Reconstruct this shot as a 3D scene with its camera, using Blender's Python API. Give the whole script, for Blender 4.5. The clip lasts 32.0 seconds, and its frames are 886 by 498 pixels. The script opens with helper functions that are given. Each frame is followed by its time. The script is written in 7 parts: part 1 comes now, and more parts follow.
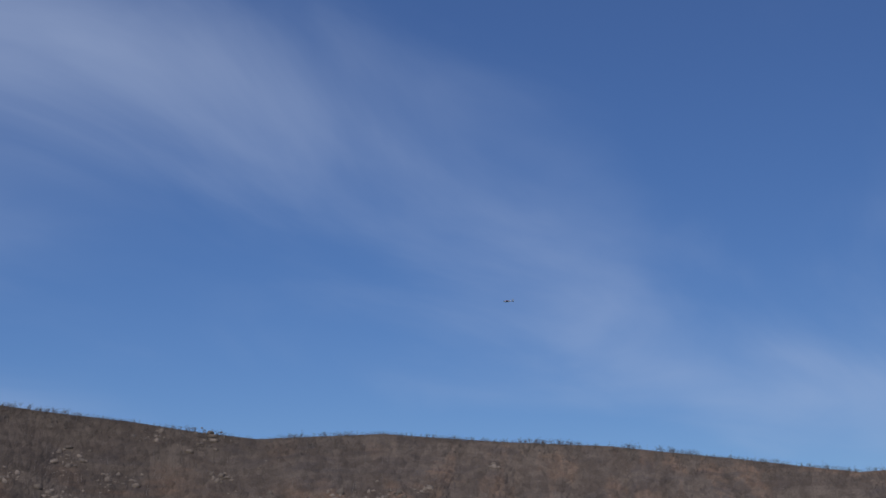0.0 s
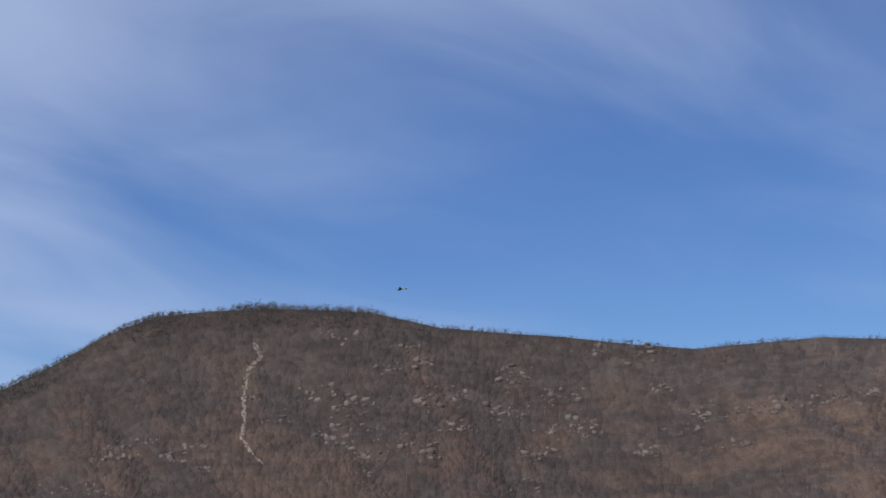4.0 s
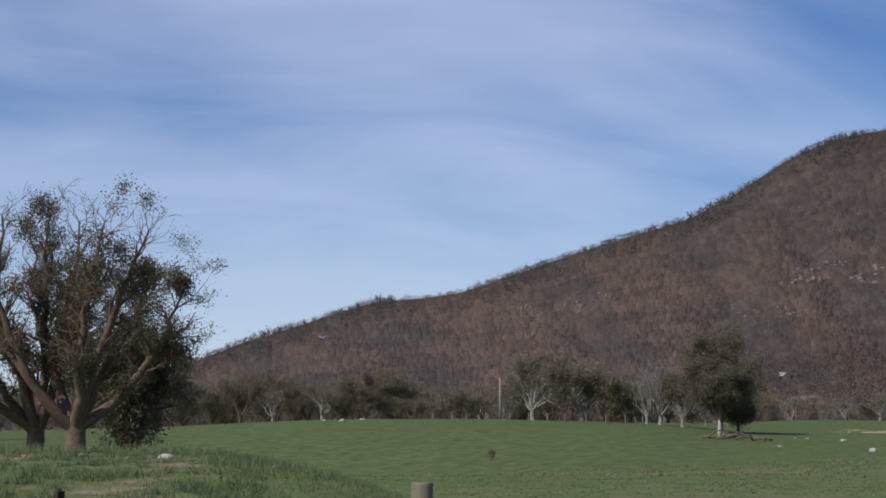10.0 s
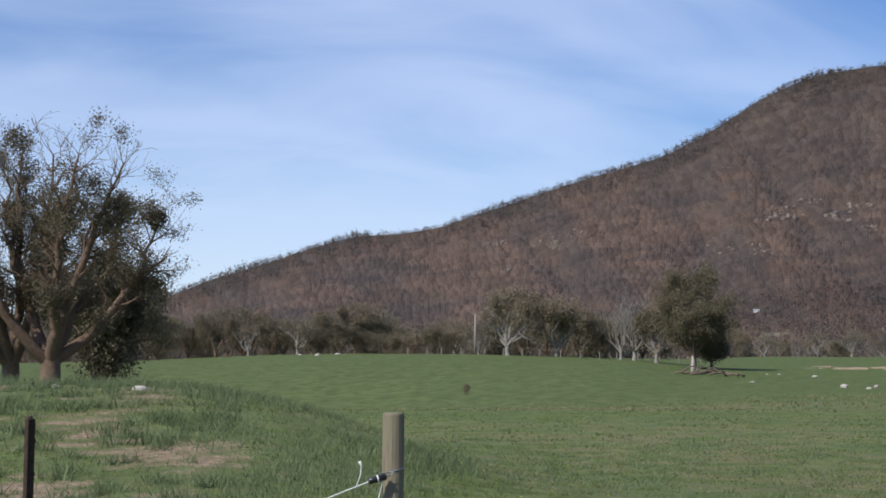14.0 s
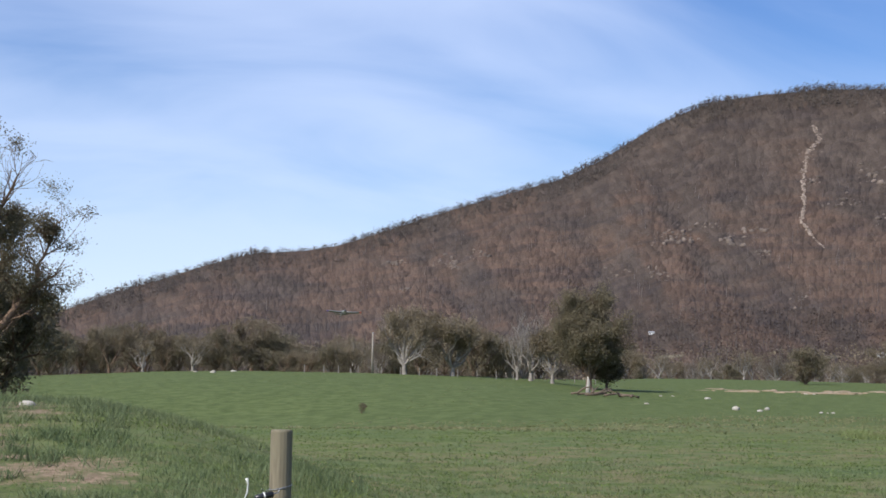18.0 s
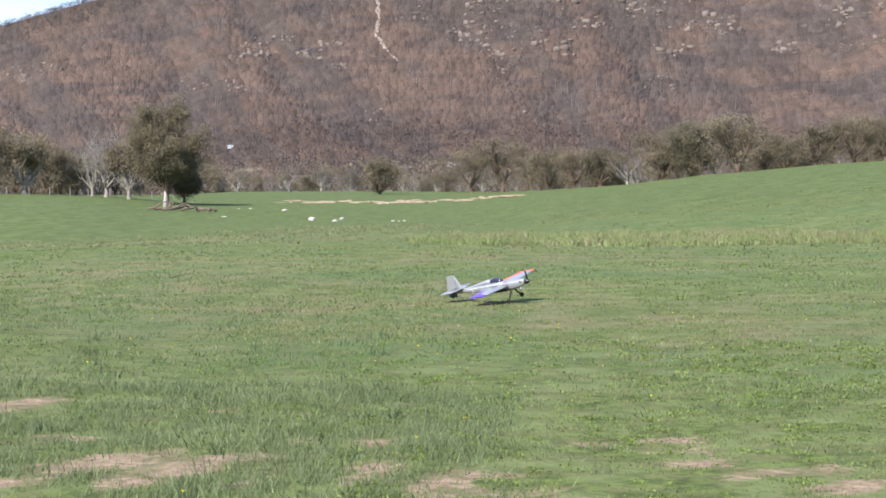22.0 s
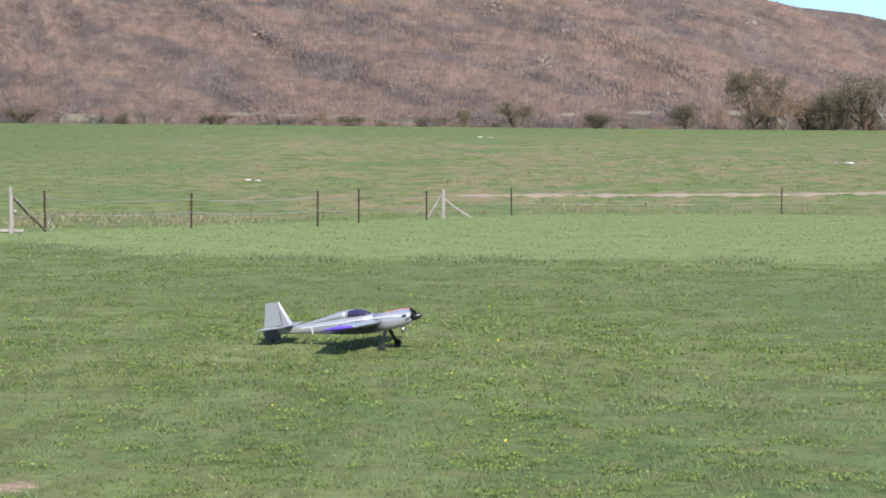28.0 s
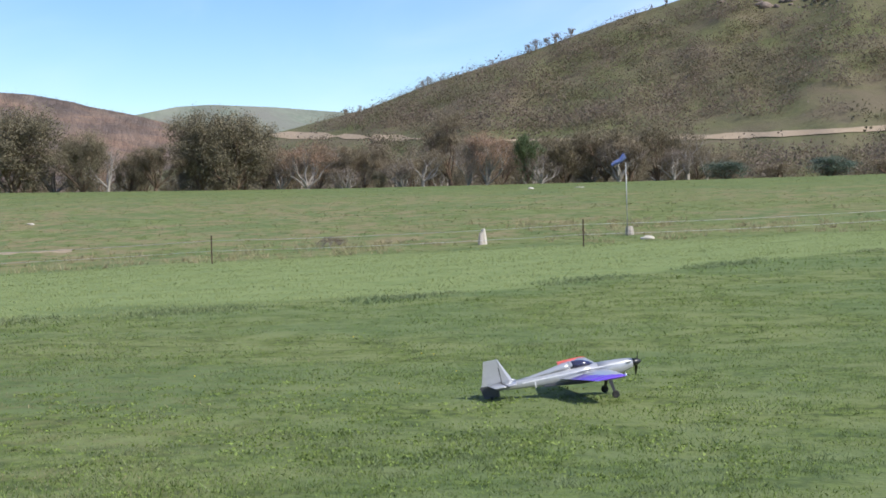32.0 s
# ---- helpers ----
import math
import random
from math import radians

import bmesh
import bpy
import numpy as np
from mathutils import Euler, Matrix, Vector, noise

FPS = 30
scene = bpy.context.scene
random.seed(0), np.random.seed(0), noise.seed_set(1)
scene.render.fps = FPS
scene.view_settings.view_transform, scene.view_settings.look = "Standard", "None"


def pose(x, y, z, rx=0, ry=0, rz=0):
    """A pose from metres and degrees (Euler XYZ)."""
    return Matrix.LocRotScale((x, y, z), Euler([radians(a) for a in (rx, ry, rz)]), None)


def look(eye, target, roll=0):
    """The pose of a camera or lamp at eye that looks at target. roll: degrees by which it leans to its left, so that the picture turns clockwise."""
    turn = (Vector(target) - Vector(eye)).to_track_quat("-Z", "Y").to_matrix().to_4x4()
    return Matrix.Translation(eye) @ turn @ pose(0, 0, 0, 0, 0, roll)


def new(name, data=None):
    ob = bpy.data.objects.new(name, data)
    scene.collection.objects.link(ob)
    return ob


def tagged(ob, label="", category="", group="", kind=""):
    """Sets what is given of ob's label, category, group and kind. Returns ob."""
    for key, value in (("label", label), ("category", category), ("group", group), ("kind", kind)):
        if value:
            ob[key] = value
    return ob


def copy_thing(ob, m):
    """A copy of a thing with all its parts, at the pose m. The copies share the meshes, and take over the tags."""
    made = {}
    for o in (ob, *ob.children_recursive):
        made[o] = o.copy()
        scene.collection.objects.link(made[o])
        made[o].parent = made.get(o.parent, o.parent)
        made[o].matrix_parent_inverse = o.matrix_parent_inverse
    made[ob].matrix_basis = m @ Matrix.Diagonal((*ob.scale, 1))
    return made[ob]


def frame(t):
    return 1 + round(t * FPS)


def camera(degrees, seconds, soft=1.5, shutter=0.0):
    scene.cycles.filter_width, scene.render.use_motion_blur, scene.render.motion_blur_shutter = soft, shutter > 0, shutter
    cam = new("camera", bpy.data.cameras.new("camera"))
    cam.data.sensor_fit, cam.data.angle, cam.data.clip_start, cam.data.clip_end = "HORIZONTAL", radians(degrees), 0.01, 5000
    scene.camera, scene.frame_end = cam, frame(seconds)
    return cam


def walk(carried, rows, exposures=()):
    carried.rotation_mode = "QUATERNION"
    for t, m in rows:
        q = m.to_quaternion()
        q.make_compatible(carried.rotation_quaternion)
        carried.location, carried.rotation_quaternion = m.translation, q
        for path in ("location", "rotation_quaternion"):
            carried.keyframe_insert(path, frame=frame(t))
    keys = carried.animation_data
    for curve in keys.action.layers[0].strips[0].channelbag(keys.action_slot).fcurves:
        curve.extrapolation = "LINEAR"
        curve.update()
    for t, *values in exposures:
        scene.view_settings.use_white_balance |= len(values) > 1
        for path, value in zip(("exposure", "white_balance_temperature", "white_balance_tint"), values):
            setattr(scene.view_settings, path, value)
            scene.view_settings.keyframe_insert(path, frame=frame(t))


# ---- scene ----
def view(t, x, y, z, yaw, pitch, roll):
    """A row of the path: the eye, the heading clockwise from +y, the tilt and the lean, in degrees."""
    return t, pose(x, y, z) @ pose(0, 0, 0, 0, 0, -yaw) @ pose(0, 0, 0, 90 + pitch) @ pose(0, 0, 0, 0, 0, roll)


cam = camera(32.2, 32.0, soft=1.7)
walk(cam, [view(*row) for row in (
    (0, 0.32, -0.247, 1.715, 53.923, 16.254, -0.876),
    (0.5, 0.313, -0.237, 1.715, 53.034, 15.846, -0.987),
    (1, 0.302, -0.224, 1.715, 51.672, 15.416, -0.927),
    (1.5, 0.288, -0.207, 1.715, 49.738, 15.106, -0.677),
    (2, 0.271, -0.187, 1.715, 47.522, 14.628, -0.865),
    (2.5, 0.252, -0.168, 1.715, 45.485, 14.195, -1.182),
    (3, 0.231, -0.148, 1.715, 42.987, 13.675, -1.241),
    (3.5, 0.207, -0.127, 1.715, 40.499, 13.444, -1.243),
    (4, 0.182, -0.106, 1.715, 37.541, 13.215, -0.905),
    (4.5, 0.158, -0.088, 1.715, 35.222, 12.884, -0.518),
    (6.5, 0.084, -0.042, 1.715, 28.124, 11.718, -0.342),
    (7, 0.055, -0.028, 1.715, 25.377, 10.568, -0.139),
    (7.5, 0.027, -0.015, 1.715, 22.931, 9.552, -0.071),
    (8, -0, -0.004, 1.715, 20.487, 8.82, -0.306),
    (8.5, -0.026, 0.005, 1.715, 18.331, 8.199, -0.11),
    (9, -0.052, 0.013, 1.715, 15.98, 7.648, -0.036),
    (9.5, -0.085, 0.021, 1.711, 13.948, 7.29, -0.11),
    (10, -0.125, 0.03, 1.703, 12.091, 6.811, 0.227),
    (10.5, -0.152, 0.036, 1.699, 11.406, 6.509, 0.395),
    (11, -0.159, 0.037, 1.696, 10.993, 6.189, 0.582),
    (11.5, -0.157, 0.037, 1.692, 10.189, 6.026, 0.704),
    (12, -0.148, 0.035, 1.684, 9.967, 5.862, 0.677),
    (12.5, -0.142, 0.034, 1.673, 11.106, 5.459, 0.19),
    (13, -0.14, 0.033, 1.67, 11.151, 4.951, -0.128),
    (13.5, -0.125, 0.03, 1.672, 11.381, 4.573, 0.324),
    (14, -0.096, 0.024, 1.671, 13.002, 4.416, 0.436),
    (14.5, -0.061, 0.015, 1.668, 15.806, 4.372, 1.102),
    (16.5, -0.05, 0.011, 1.661, 17.181, 3.552, 0.996),
    (17, -0.051, 0.012, 1.662, 16.366, 4.721, 1.116),
    (17.5, -0.045, 0.011, 1.662, 16.036, 4.91, 0.967),
    (18, -0.038, 0.009, 1.662, 16.764, 5.169, 1.03),
    (18.5, -0.025, 0.006, 1.66, 17.662, 5.258, 1.054),
    (19, 0.003, -0.001, 1.653, 18.311, 5.022, 0.812),
    (19.5, 0.045, -0.012, 1.643, 19.483, 4.193, 0.825),
    (20, 0.091, -0.027, 1.627, 23.34, 3.132, 0.674),
    (20.5, 0.126, -0.04, 1.607, 25.246, 1.239, -0.067),
    (21, 0.155, -0.053, 1.596, 27.091, -0.834, -0.258),
    (21.5, 0.184, -0.069, 1.595, 29.506, -1.203, -0.656),
    (22, 0.223, -0.096, 1.595, 32.388, -1.685, -0.399),
    (22.5, 0.292, -0.154, 1.595, 41.247, -2.329, -0.981),
    (23, 0.367, -0.23, 1.594, 51.313, -2.759, -0.389),
    (23.5, 0.424, -0.308, 1.591, 58.054, -3.057, -0.079),
    (24, 0.464, -0.384, 1.584, 66.44, -3.286, 0.076),
    (24.5, 0.484, -0.439, 1.579, 73.228, -3.398, 0.195),
    (25, 0.485, -0.459, 1.574, 78.681, -3.19, -0.094),
    (25.5, 0.478, -0.45, 1.567, 78.514, -3.176, -0.188),
    (27.5, 0.47, -0.43, 1.583, 77.982, -3.102, 0.16),
    (28, 0.477, -0.453, 1.576, 78.947, -2.685, 0.144),
    (28.5, 0.486, -0.494, 1.571, 80.737, -2.448, 0.227),
    (29, 0.493, -0.554, 1.57, 86.697, -2.81, 0.495),
    (29.5, 0.494, -0.616, 1.57, 91.132, -2.747, 1.056),
    (30, 0.491, -0.669, 1.57, 96.763, -2.48, 1.344),
    (30.5, 0.486, -0.712, 1.57, 98.539, -2.125, 1.233),
    (31, 0.474, -0.766, 1.57, 103.58, -1.405, 1.608),
    (31.5, 0.456, -0.827, 1.57, 109.71, -0.079, 0.593),
    (32, 0.439, -0.874, 1.57, 113.176, -0.753, -1.454),
)], exposures=[(0.0, -0.75, 6300, 10), (4.0, -0.47, 6300, 10), (7.0, -0.42, 6300, 10), (9.0, -0.42, 6400, 10), (11.0, -0.46, 6400, 10), (13.0, -0.27, 6400, 10), (14.0, -0.1, 6400, 10), (17.0, 0.24, 6500, 10), (18.0, 0.08, 6500, 10), (19.0, 0.06, 6500, 10), (20.4, 0.62, 6500, 10), (21.5, 0.88, 6500, 10), (23.0, 0.84, 6500, 10), (25.0, 0.82, 6500, 10), (28.0, 0.68, 6500, 10), (30.0, 0.58, 6500, 10), (32.0, 0.46, 6500, 10)])

# ---- light ----
SUN_AZ, SUN_EL = 241.0, 43.0
world = bpy.data.worlds.new("sky")
scene.world = world
world.use_nodes = True


def wire_nodes(tree, kind, settings=None, **inputs):
    """A node of a tree, with its settings, and its inputs given as values or as other nodes' sockets."""
    n = tree.nodes.new(kind)
    for k, v in (settings or {}).items():
        setattr(n, k, v)
    for k, v in inputs.items():
        key = int(k[1:]) if k[0] == "i" and k[1:].isdigit() else k.replace("_", " ")
        if isinstance(v, bpy.types.NodeSocket):
            tree.links.new(v, n.inputs[key])
        else:
            n.inputs[key].default_value = v
    return n


def build_sky():
    t = world.node_tree
    t.nodes.clear()
    sky = wire_nodes(t, "ShaderNodeTexSky", {"sky_type": "NISHITA", "sun_disc": False, "sun_elevation": radians(SUN_EL),
                                            "sun_rotation": radians(SUN_AZ), "air_density": 1.0, "dust_density": 0.0, "ozone_density": 4.0})
    co = wire_nodes(t, "ShaderNodeTexCoord")
    sep = wire_nodes(t, "ShaderNodeSeparateXYZ", Vector=co.outputs["Generated"])
    low = wire_nodes(t, "ShaderNodeMath", {"operation": "ADD"}, i0=sep.outputs[2], i1=0.22)
    low = wire_nodes(t, "ShaderNodeMath", {"operation": "MAXIMUM"}, i0=low.outputs[0], i1=0.05)
    px = wire_nodes(t, "ShaderNodeMath", {"operation": "DIVIDE"}, i0=sep.outputs[0], i1=low.outputs[0])
    py = wire_nodes(t, "ShaderNodeMath", {"operation": "DIVIDE"}, i0=sep.outputs[1], i1=low.outputs[0])
    flat = wire_nodes(t, "ShaderNodeCombineXYZ", X=px.outputs[0], Y=py.outputs[0])
    mp = wire_nodes(t, "ShaderNodeMapping", Vector=flat.outputs[0], Rotation=(0, 0, radians(-10)), Scale=(0.75, 1.3, 1), Location=(3.1, 1.7, 0))
    big = wire_nodes(t, "ShaderNodeTexNoise", Vector=mp.outputs[0], Scale=0.75, Detail=3.0, Roughness=0.5, Distortion=0.4)
    fine = wire_nodes(t, "ShaderNodeTexNoise", Vector=mp.outputs[0], Scale=1.9, Detail=6.0, Roughness=0.5, Distortion=0.7)
    mul = wire_nodes(t, "ShaderNodeMath", {"operation": "MULTIPLY_ADD"}, i0=fine.outputs[0], i1=0.55, i2=-0.25)
    add = wire_nodes(t, "ShaderNodeMath", {"operation": "ADD"}, i0=big.outputs[0], i1=mul.outputs[0])
    toward = wire_nodes(t, "ShaderNodeVectorMath", {"operation": "DOT_PRODUCT"}, i0=co.outputs["Generated"], i1=(math.sin(radians(2)) * 0.98, math.cos(radians(2)) * 0.98, 0.2))
    veil = wire_nodes(t, "ShaderNodeMapRange", {"interpolation_type": "SMOOTHSTEP"}, Value=toward.outputs["Value"], i1=0.88, i2=0.99, i3=0.0, i4=0.25)
    add = wire_nodes(t, "ShaderNodeMath", {"operation": "ADD"}, i0=add.outputs[0], i1=veil.outputs[0])
    clear = wire_nodes(t, "ShaderNodeVectorMath", {"operation": "DOT_PRODUCT"}, i0=co.outputs["Generated"], i1=(math.sin(radians(60)) * 0.93, math.cos(radians(60)) * 0.93, 0.37))
    thin = wire_nodes(t, "ShaderNodeMapRange", {"interpolation_type": "SMOOTHSTEP"}, Value=clear.outputs["Value"], i1=0.88, i2=1.0, i3=0.0, i4=-0.15)
    add = wire_nodes(t, "ShaderNodeMath", {"operation": "ADD"}, i0=add.outputs[0], i1=thin.outputs[0])
    east = wire_nodes(t, "ShaderNodeVectorMath", {"operation": "DOT_PRODUCT"}, i0=co.outputs["Generated"], i1=(math.sin(radians(108)) * 0.99, math.cos(radians(108)) * 0.99, 0.14))
    fair = wire_nodes(t, "ShaderNodeMapRange", {"interpolation_type": "SMOOTHSTEP"}, Value=east.outputs["Value"], i1=0.90, i2=1.0, i3=0.0, i4=-0.14)
    add = wire_nodes(t, "ShaderNodeMath", {"operation": "ADD"}, i0=add.outputs[0], i1=fair.outputs[0])
    ramp = wire_nodes(t, "ShaderNodeMapRange", {"interpolation_type": "SMOOTHSTEP"}, Value=add.outputs[0], i1=0.36, i2=0.84, i3=0.07, i4=0.62)
    mix = wire_nodes(t, "ShaderNodeMix", {"data_type": "RGBA"}, Factor=ramp.outputs[0])
    tint = wire_nodes(t, "ShaderNodeHueSaturation", Hue=0.514, Saturation=1.28, Value=1.0, Color=sky.outputs[0])
    t.links.new(tint.outputs[0], mix.inputs[6])
    mix.inputs[7].default_value = (6.2, 7.2, 9.5, 1)
    bg = wire_nodes(t, "ShaderNodeBackground", Color=mix.outputs[2], Strength=0.12)
    wire_nodes(t, "ShaderNodeOutputWorld", Surface=bg.outputs[0])


build_sky()
sun = new("sun", bpy.data.lights.new("sun", "SUN"))
sun.data.energy, sun.data.angle, sun.data.color = 5.0, radians(0.53), (1.0, 0.955, 0.88)
SUN_WAY = Vector((math.sin(radians(SUN_AZ)) * math.cos(radians(SUN_EL)), math.cos(radians(SUN_AZ)) * math.cos(radians(SUN_EL)), math.sin(radians(SUN_EL))))
sun.matrix_world = look(SUN_WAY * 50, (0, 0, 0))


# ---- materials ----
def mat(name, dark, light, third=None, size=1.0, wide=8.0, rough=0.85, bump=0.3, grain=0.02, metal=0.0, island=0.0, each=0.0, spec=0.3, coat=0.0, stretch=1.0):
    """A surface of two or three colours: small grain (size m), wide stains (wide m), relief; island and each vary pieces and copies."""
    m = bpy.data.materials.new(name)
    m.use_nodes = True
    t = m.node_tree
    p = t.nodes["Principled BSDF"]
    co = wire_nodes(t, "ShaderNodeTexCoord").outputs["Object"]
    long = wire_nodes(t, "ShaderNodeMapping", Vector=co, Scale=(1, 1, 1 / stretch)).outputs[0] if stretch != 1.0 else co
    n1 = wire_nodes(t, "ShaderNodeTexNoise", Vector=long, Scale=1.0 / size, Detail=6.0, Roughness=0.62)
    n2 = wire_nodes(t, "ShaderNodeTexNoise", Vector=co, Scale=1.0 / wide, Detail=3.0, Roughness=0.55, Distortion=0.5)
    r1 = wire_nodes(t, "ShaderNodeMapRange", Value=n1.outputs[0], i1=0.3, i2=0.7)
    r2 = wire_nodes(t, "ShaderNodeMapRange", Value=n2.outputs[0], i1=0.35, i2=0.65)
    mix = wire_nodes(t, "ShaderNodeMix", {"data_type": "RGBA"}, Factor=r1.outputs[0])
    mix.inputs[6].default_value, mix.inputs[7].default_value = (*dark, 1), (*light, 1)
    col = mix.outputs[2]
    if third:
        mx = wire_nodes(t, "ShaderNodeMix", {"data_type": "RGBA"}, Factor=r2.outputs[0])
        t.links.new(col, mx.inputs[6])
        mx.inputs[7].default_value = (*third, 1)
        col = mx.outputs[2]
    vary = None
    if island:
        vary = wire_nodes(t, "ShaderNodeMapRange", Value=wire_nodes(t, "ShaderNodeNewGeometry").outputs["Random Per Island"], i3=1 - island, i4=1 + island).outputs[0]
    if each:
        e = wire_nodes(t, "ShaderNodeMapRange", Value=wire_nodes(t, "ShaderNodeObjectInfo").outputs["Random"], i3=1 - each, i4=1 + each).outputs[0]
        vary = wire_nodes(t, "ShaderNodeMath", {"operation": "MULTIPLY"}, i0=vary, i1=e).outputs[0] if vary else e
    if vary:
        hv = wire_nodes(t, "ShaderNodeHueSaturation", Value=vary, Color=col)
        col = hv.outputs[0]
    t.links.new(col, p.inputs["Base Color"])
    rr = wire_nodes(t, "ShaderNodeMapRange", Value=n1.outputs[0], i3=max(rough - 0.1, 0.03), i4=min(rough + 0.1, 1))
    t.links.new(rr.outputs[0], p.inputs["Roughness"])
    p.inputs["Metallic"].default_value = metal
    p.inputs["Specular IOR Level"].default_value = spec
    p.inputs["Coat Weight"].default_value = coat
    if bump:
        b = wire_nodes(t, "ShaderNodeBump", Strength=bump, Distance=grain, Height=n1.outputs[0])
        t.links.new(b.outputs[0], p.inputs["Normal"])
    return m


def leafy(name, dark, light, third=None, island=0.22, each=0.14, size=1.5, wide=6.0, through_leaf=0.28):
    """Foliage: a rough leaf that lets some light through."""
    m = mat(name, dark, light, third, size=size, wide=wide, rough=0.65, bump=0, island=island, each=each, spec=0.25)
    t = m.node_tree
    p = t.nodes["Principled BSDF"]
    tr = wire_nodes(t, "ShaderNodeBsdfTranslucent")
    t.links.new(p.inputs["Base Color"].links[0].from_socket, tr.inputs["Color"])
    mx = wire_nodes(t, "ShaderNodeMixShader", Fac=through_leaf)
    t.links.new(p.outputs[0], mx.inputs[1])
    t.links.new(tr.outputs[0], mx.inputs[2])
    t.links.new(mx.outputs[0], t.nodes["Material Output"].inputs["Surface"])
    return m


def ground_material():
    """Paddock: grass greens, dry straw, bare soil, told apart by the sheet's own marks for how it is kept."""
    m = bpy.data.materials.new("paddock")
    m.use_nodes = True
    t = m.node_tree
    p = t.nodes["Principled BSDF"]
    co = wire_nodes(t, "ShaderNodeTexCoord").outputs["Object"]

    def noise_of(scale, lo, hi, detail=5.0, dist=0.3):
        n = wire_nodes(t, "ShaderNodeTexNoise", Vector=co, Scale=scale, Detail=detail, Roughness=0.6, Distortion=dist)
        return wire_nodes(t, "ShaderNodeMapRange", {"interpolation_type": "SMOOTHSTEP"}, Value=n.outputs[0], i1=lo, i2=hi).outputs[0]

    def mixed(fac, a, b):
        mx = wire_nodes(t, "ShaderNodeMix", {"data_type": "RGBA"}, Factor=fac)
        for s, v in ((mx.inputs[6], a), (mx.inputs[7], b)):
            if isinstance(v, bpy.types.NodeSocket):
                t.links.new(v, s)
            else:
                s.default_value = (*v, 1)
        return mx.outputs[2]

    def mark(name):
        return wire_nodes(t, "ShaderNodeAttribute", {"attribute_name": name}).outputs["Fac"]

    def times(a, b):
        return wire_nodes(t, "ShaderNodeMath", {"operation": "MULTIPLY", "use_clamp": True}, i0=a, i1=b).outputs[0]

    grass = mixed(noise_of(7.0, 0.36, 0.64), (0.044, 0.062, 0.016), (0.124, 0.158, 0.042))
    grass = mixed(noise_of(1.1, 0.4, 0.62, 7.0), grass, (0.140, 0.165, 0.062))
    grass = mixed(times(noise_of(0.16, 0.42, 0.62), 0.5), grass, (0.075, 0.118, 0.045))
    lush = mixed(noise_of(1.5, 0.3, 0.7), (0.126, 0.168, 0.060), (0.176, 0.216, 0.083))
    grass = mixed(mark("lush"), grass, lush)
    hill = mixed(noise_of(0.8, 0.35, 0.65), (0.066, 0.092, 0.027), (0.114, 0.142, 0.049))
    grass = mixed(mark("green"), grass, hill)
    straw = mixed(noise_of(2.5, 0.3, 0.7), (0.126, 0.114, 0.054), (0.215, 0.180, 0.096))
    grass = mixed(times(mark("dry"), times(noise_of(0.6, 0.42, 0.60, 8.0), noise_of(0.12, 0.34, 0.54, 4.0))), grass, straw)
    soil = mixed(noise_of(9.0, 0.3, 0.7), (0.185, 0.132, 0.088), (0.33, 0.240, 0.165))
    patchy = wire_nodes(t, "ShaderNodeMath", {"operation": "MULTIPLY_ADD"}, i0=noise_of(17.0, 0.34, 0.66, 7.0, 0.8), i1=1.0, i2=mark("bare")).outputs[0]
    patchy = wire_nodes(t, "ShaderNodeMapRange", {"interpolation_type": "SMOOTHSTEP"}, Value=patchy, i1=0.60, i2=1.40).outputs[0]
    grass = mixed(times(patchy, wire_nodes(t, "ShaderNodeMath", {"operation": "MULTIPLY", "use_clamp": True}, i0=mark("bare"), i1=6.0).outputs[0]), grass, soil)
    thatch = mixed(noise_of(5.0, 0.35, 0.65), (0.072, 0.086, 0.030), (0.140, 0.135, 0.058))
    grass = mixed(times(mark("worn"), noise_of(3.0, 0.45, 0.60, 6.0)), grass, thatch)
    t.links.new(grass, p.inputs["Base Color"])
    p.inputs["Roughness"].default_value = 0.92
    p.inputs["Specular IOR Level"].default_value = 0.15
    n = wire_nodes(t, "ShaderNodeTexNoise", Vector=co, Scale=14.0, Detail=4.0)
    b = wire_nodes(t, "ShaderNodeBump", Strength=0.6, Distance=0.05, Height=n.outputs[0])
    t.links.new(b.outputs[0], p.inputs["Normal"])
    return m


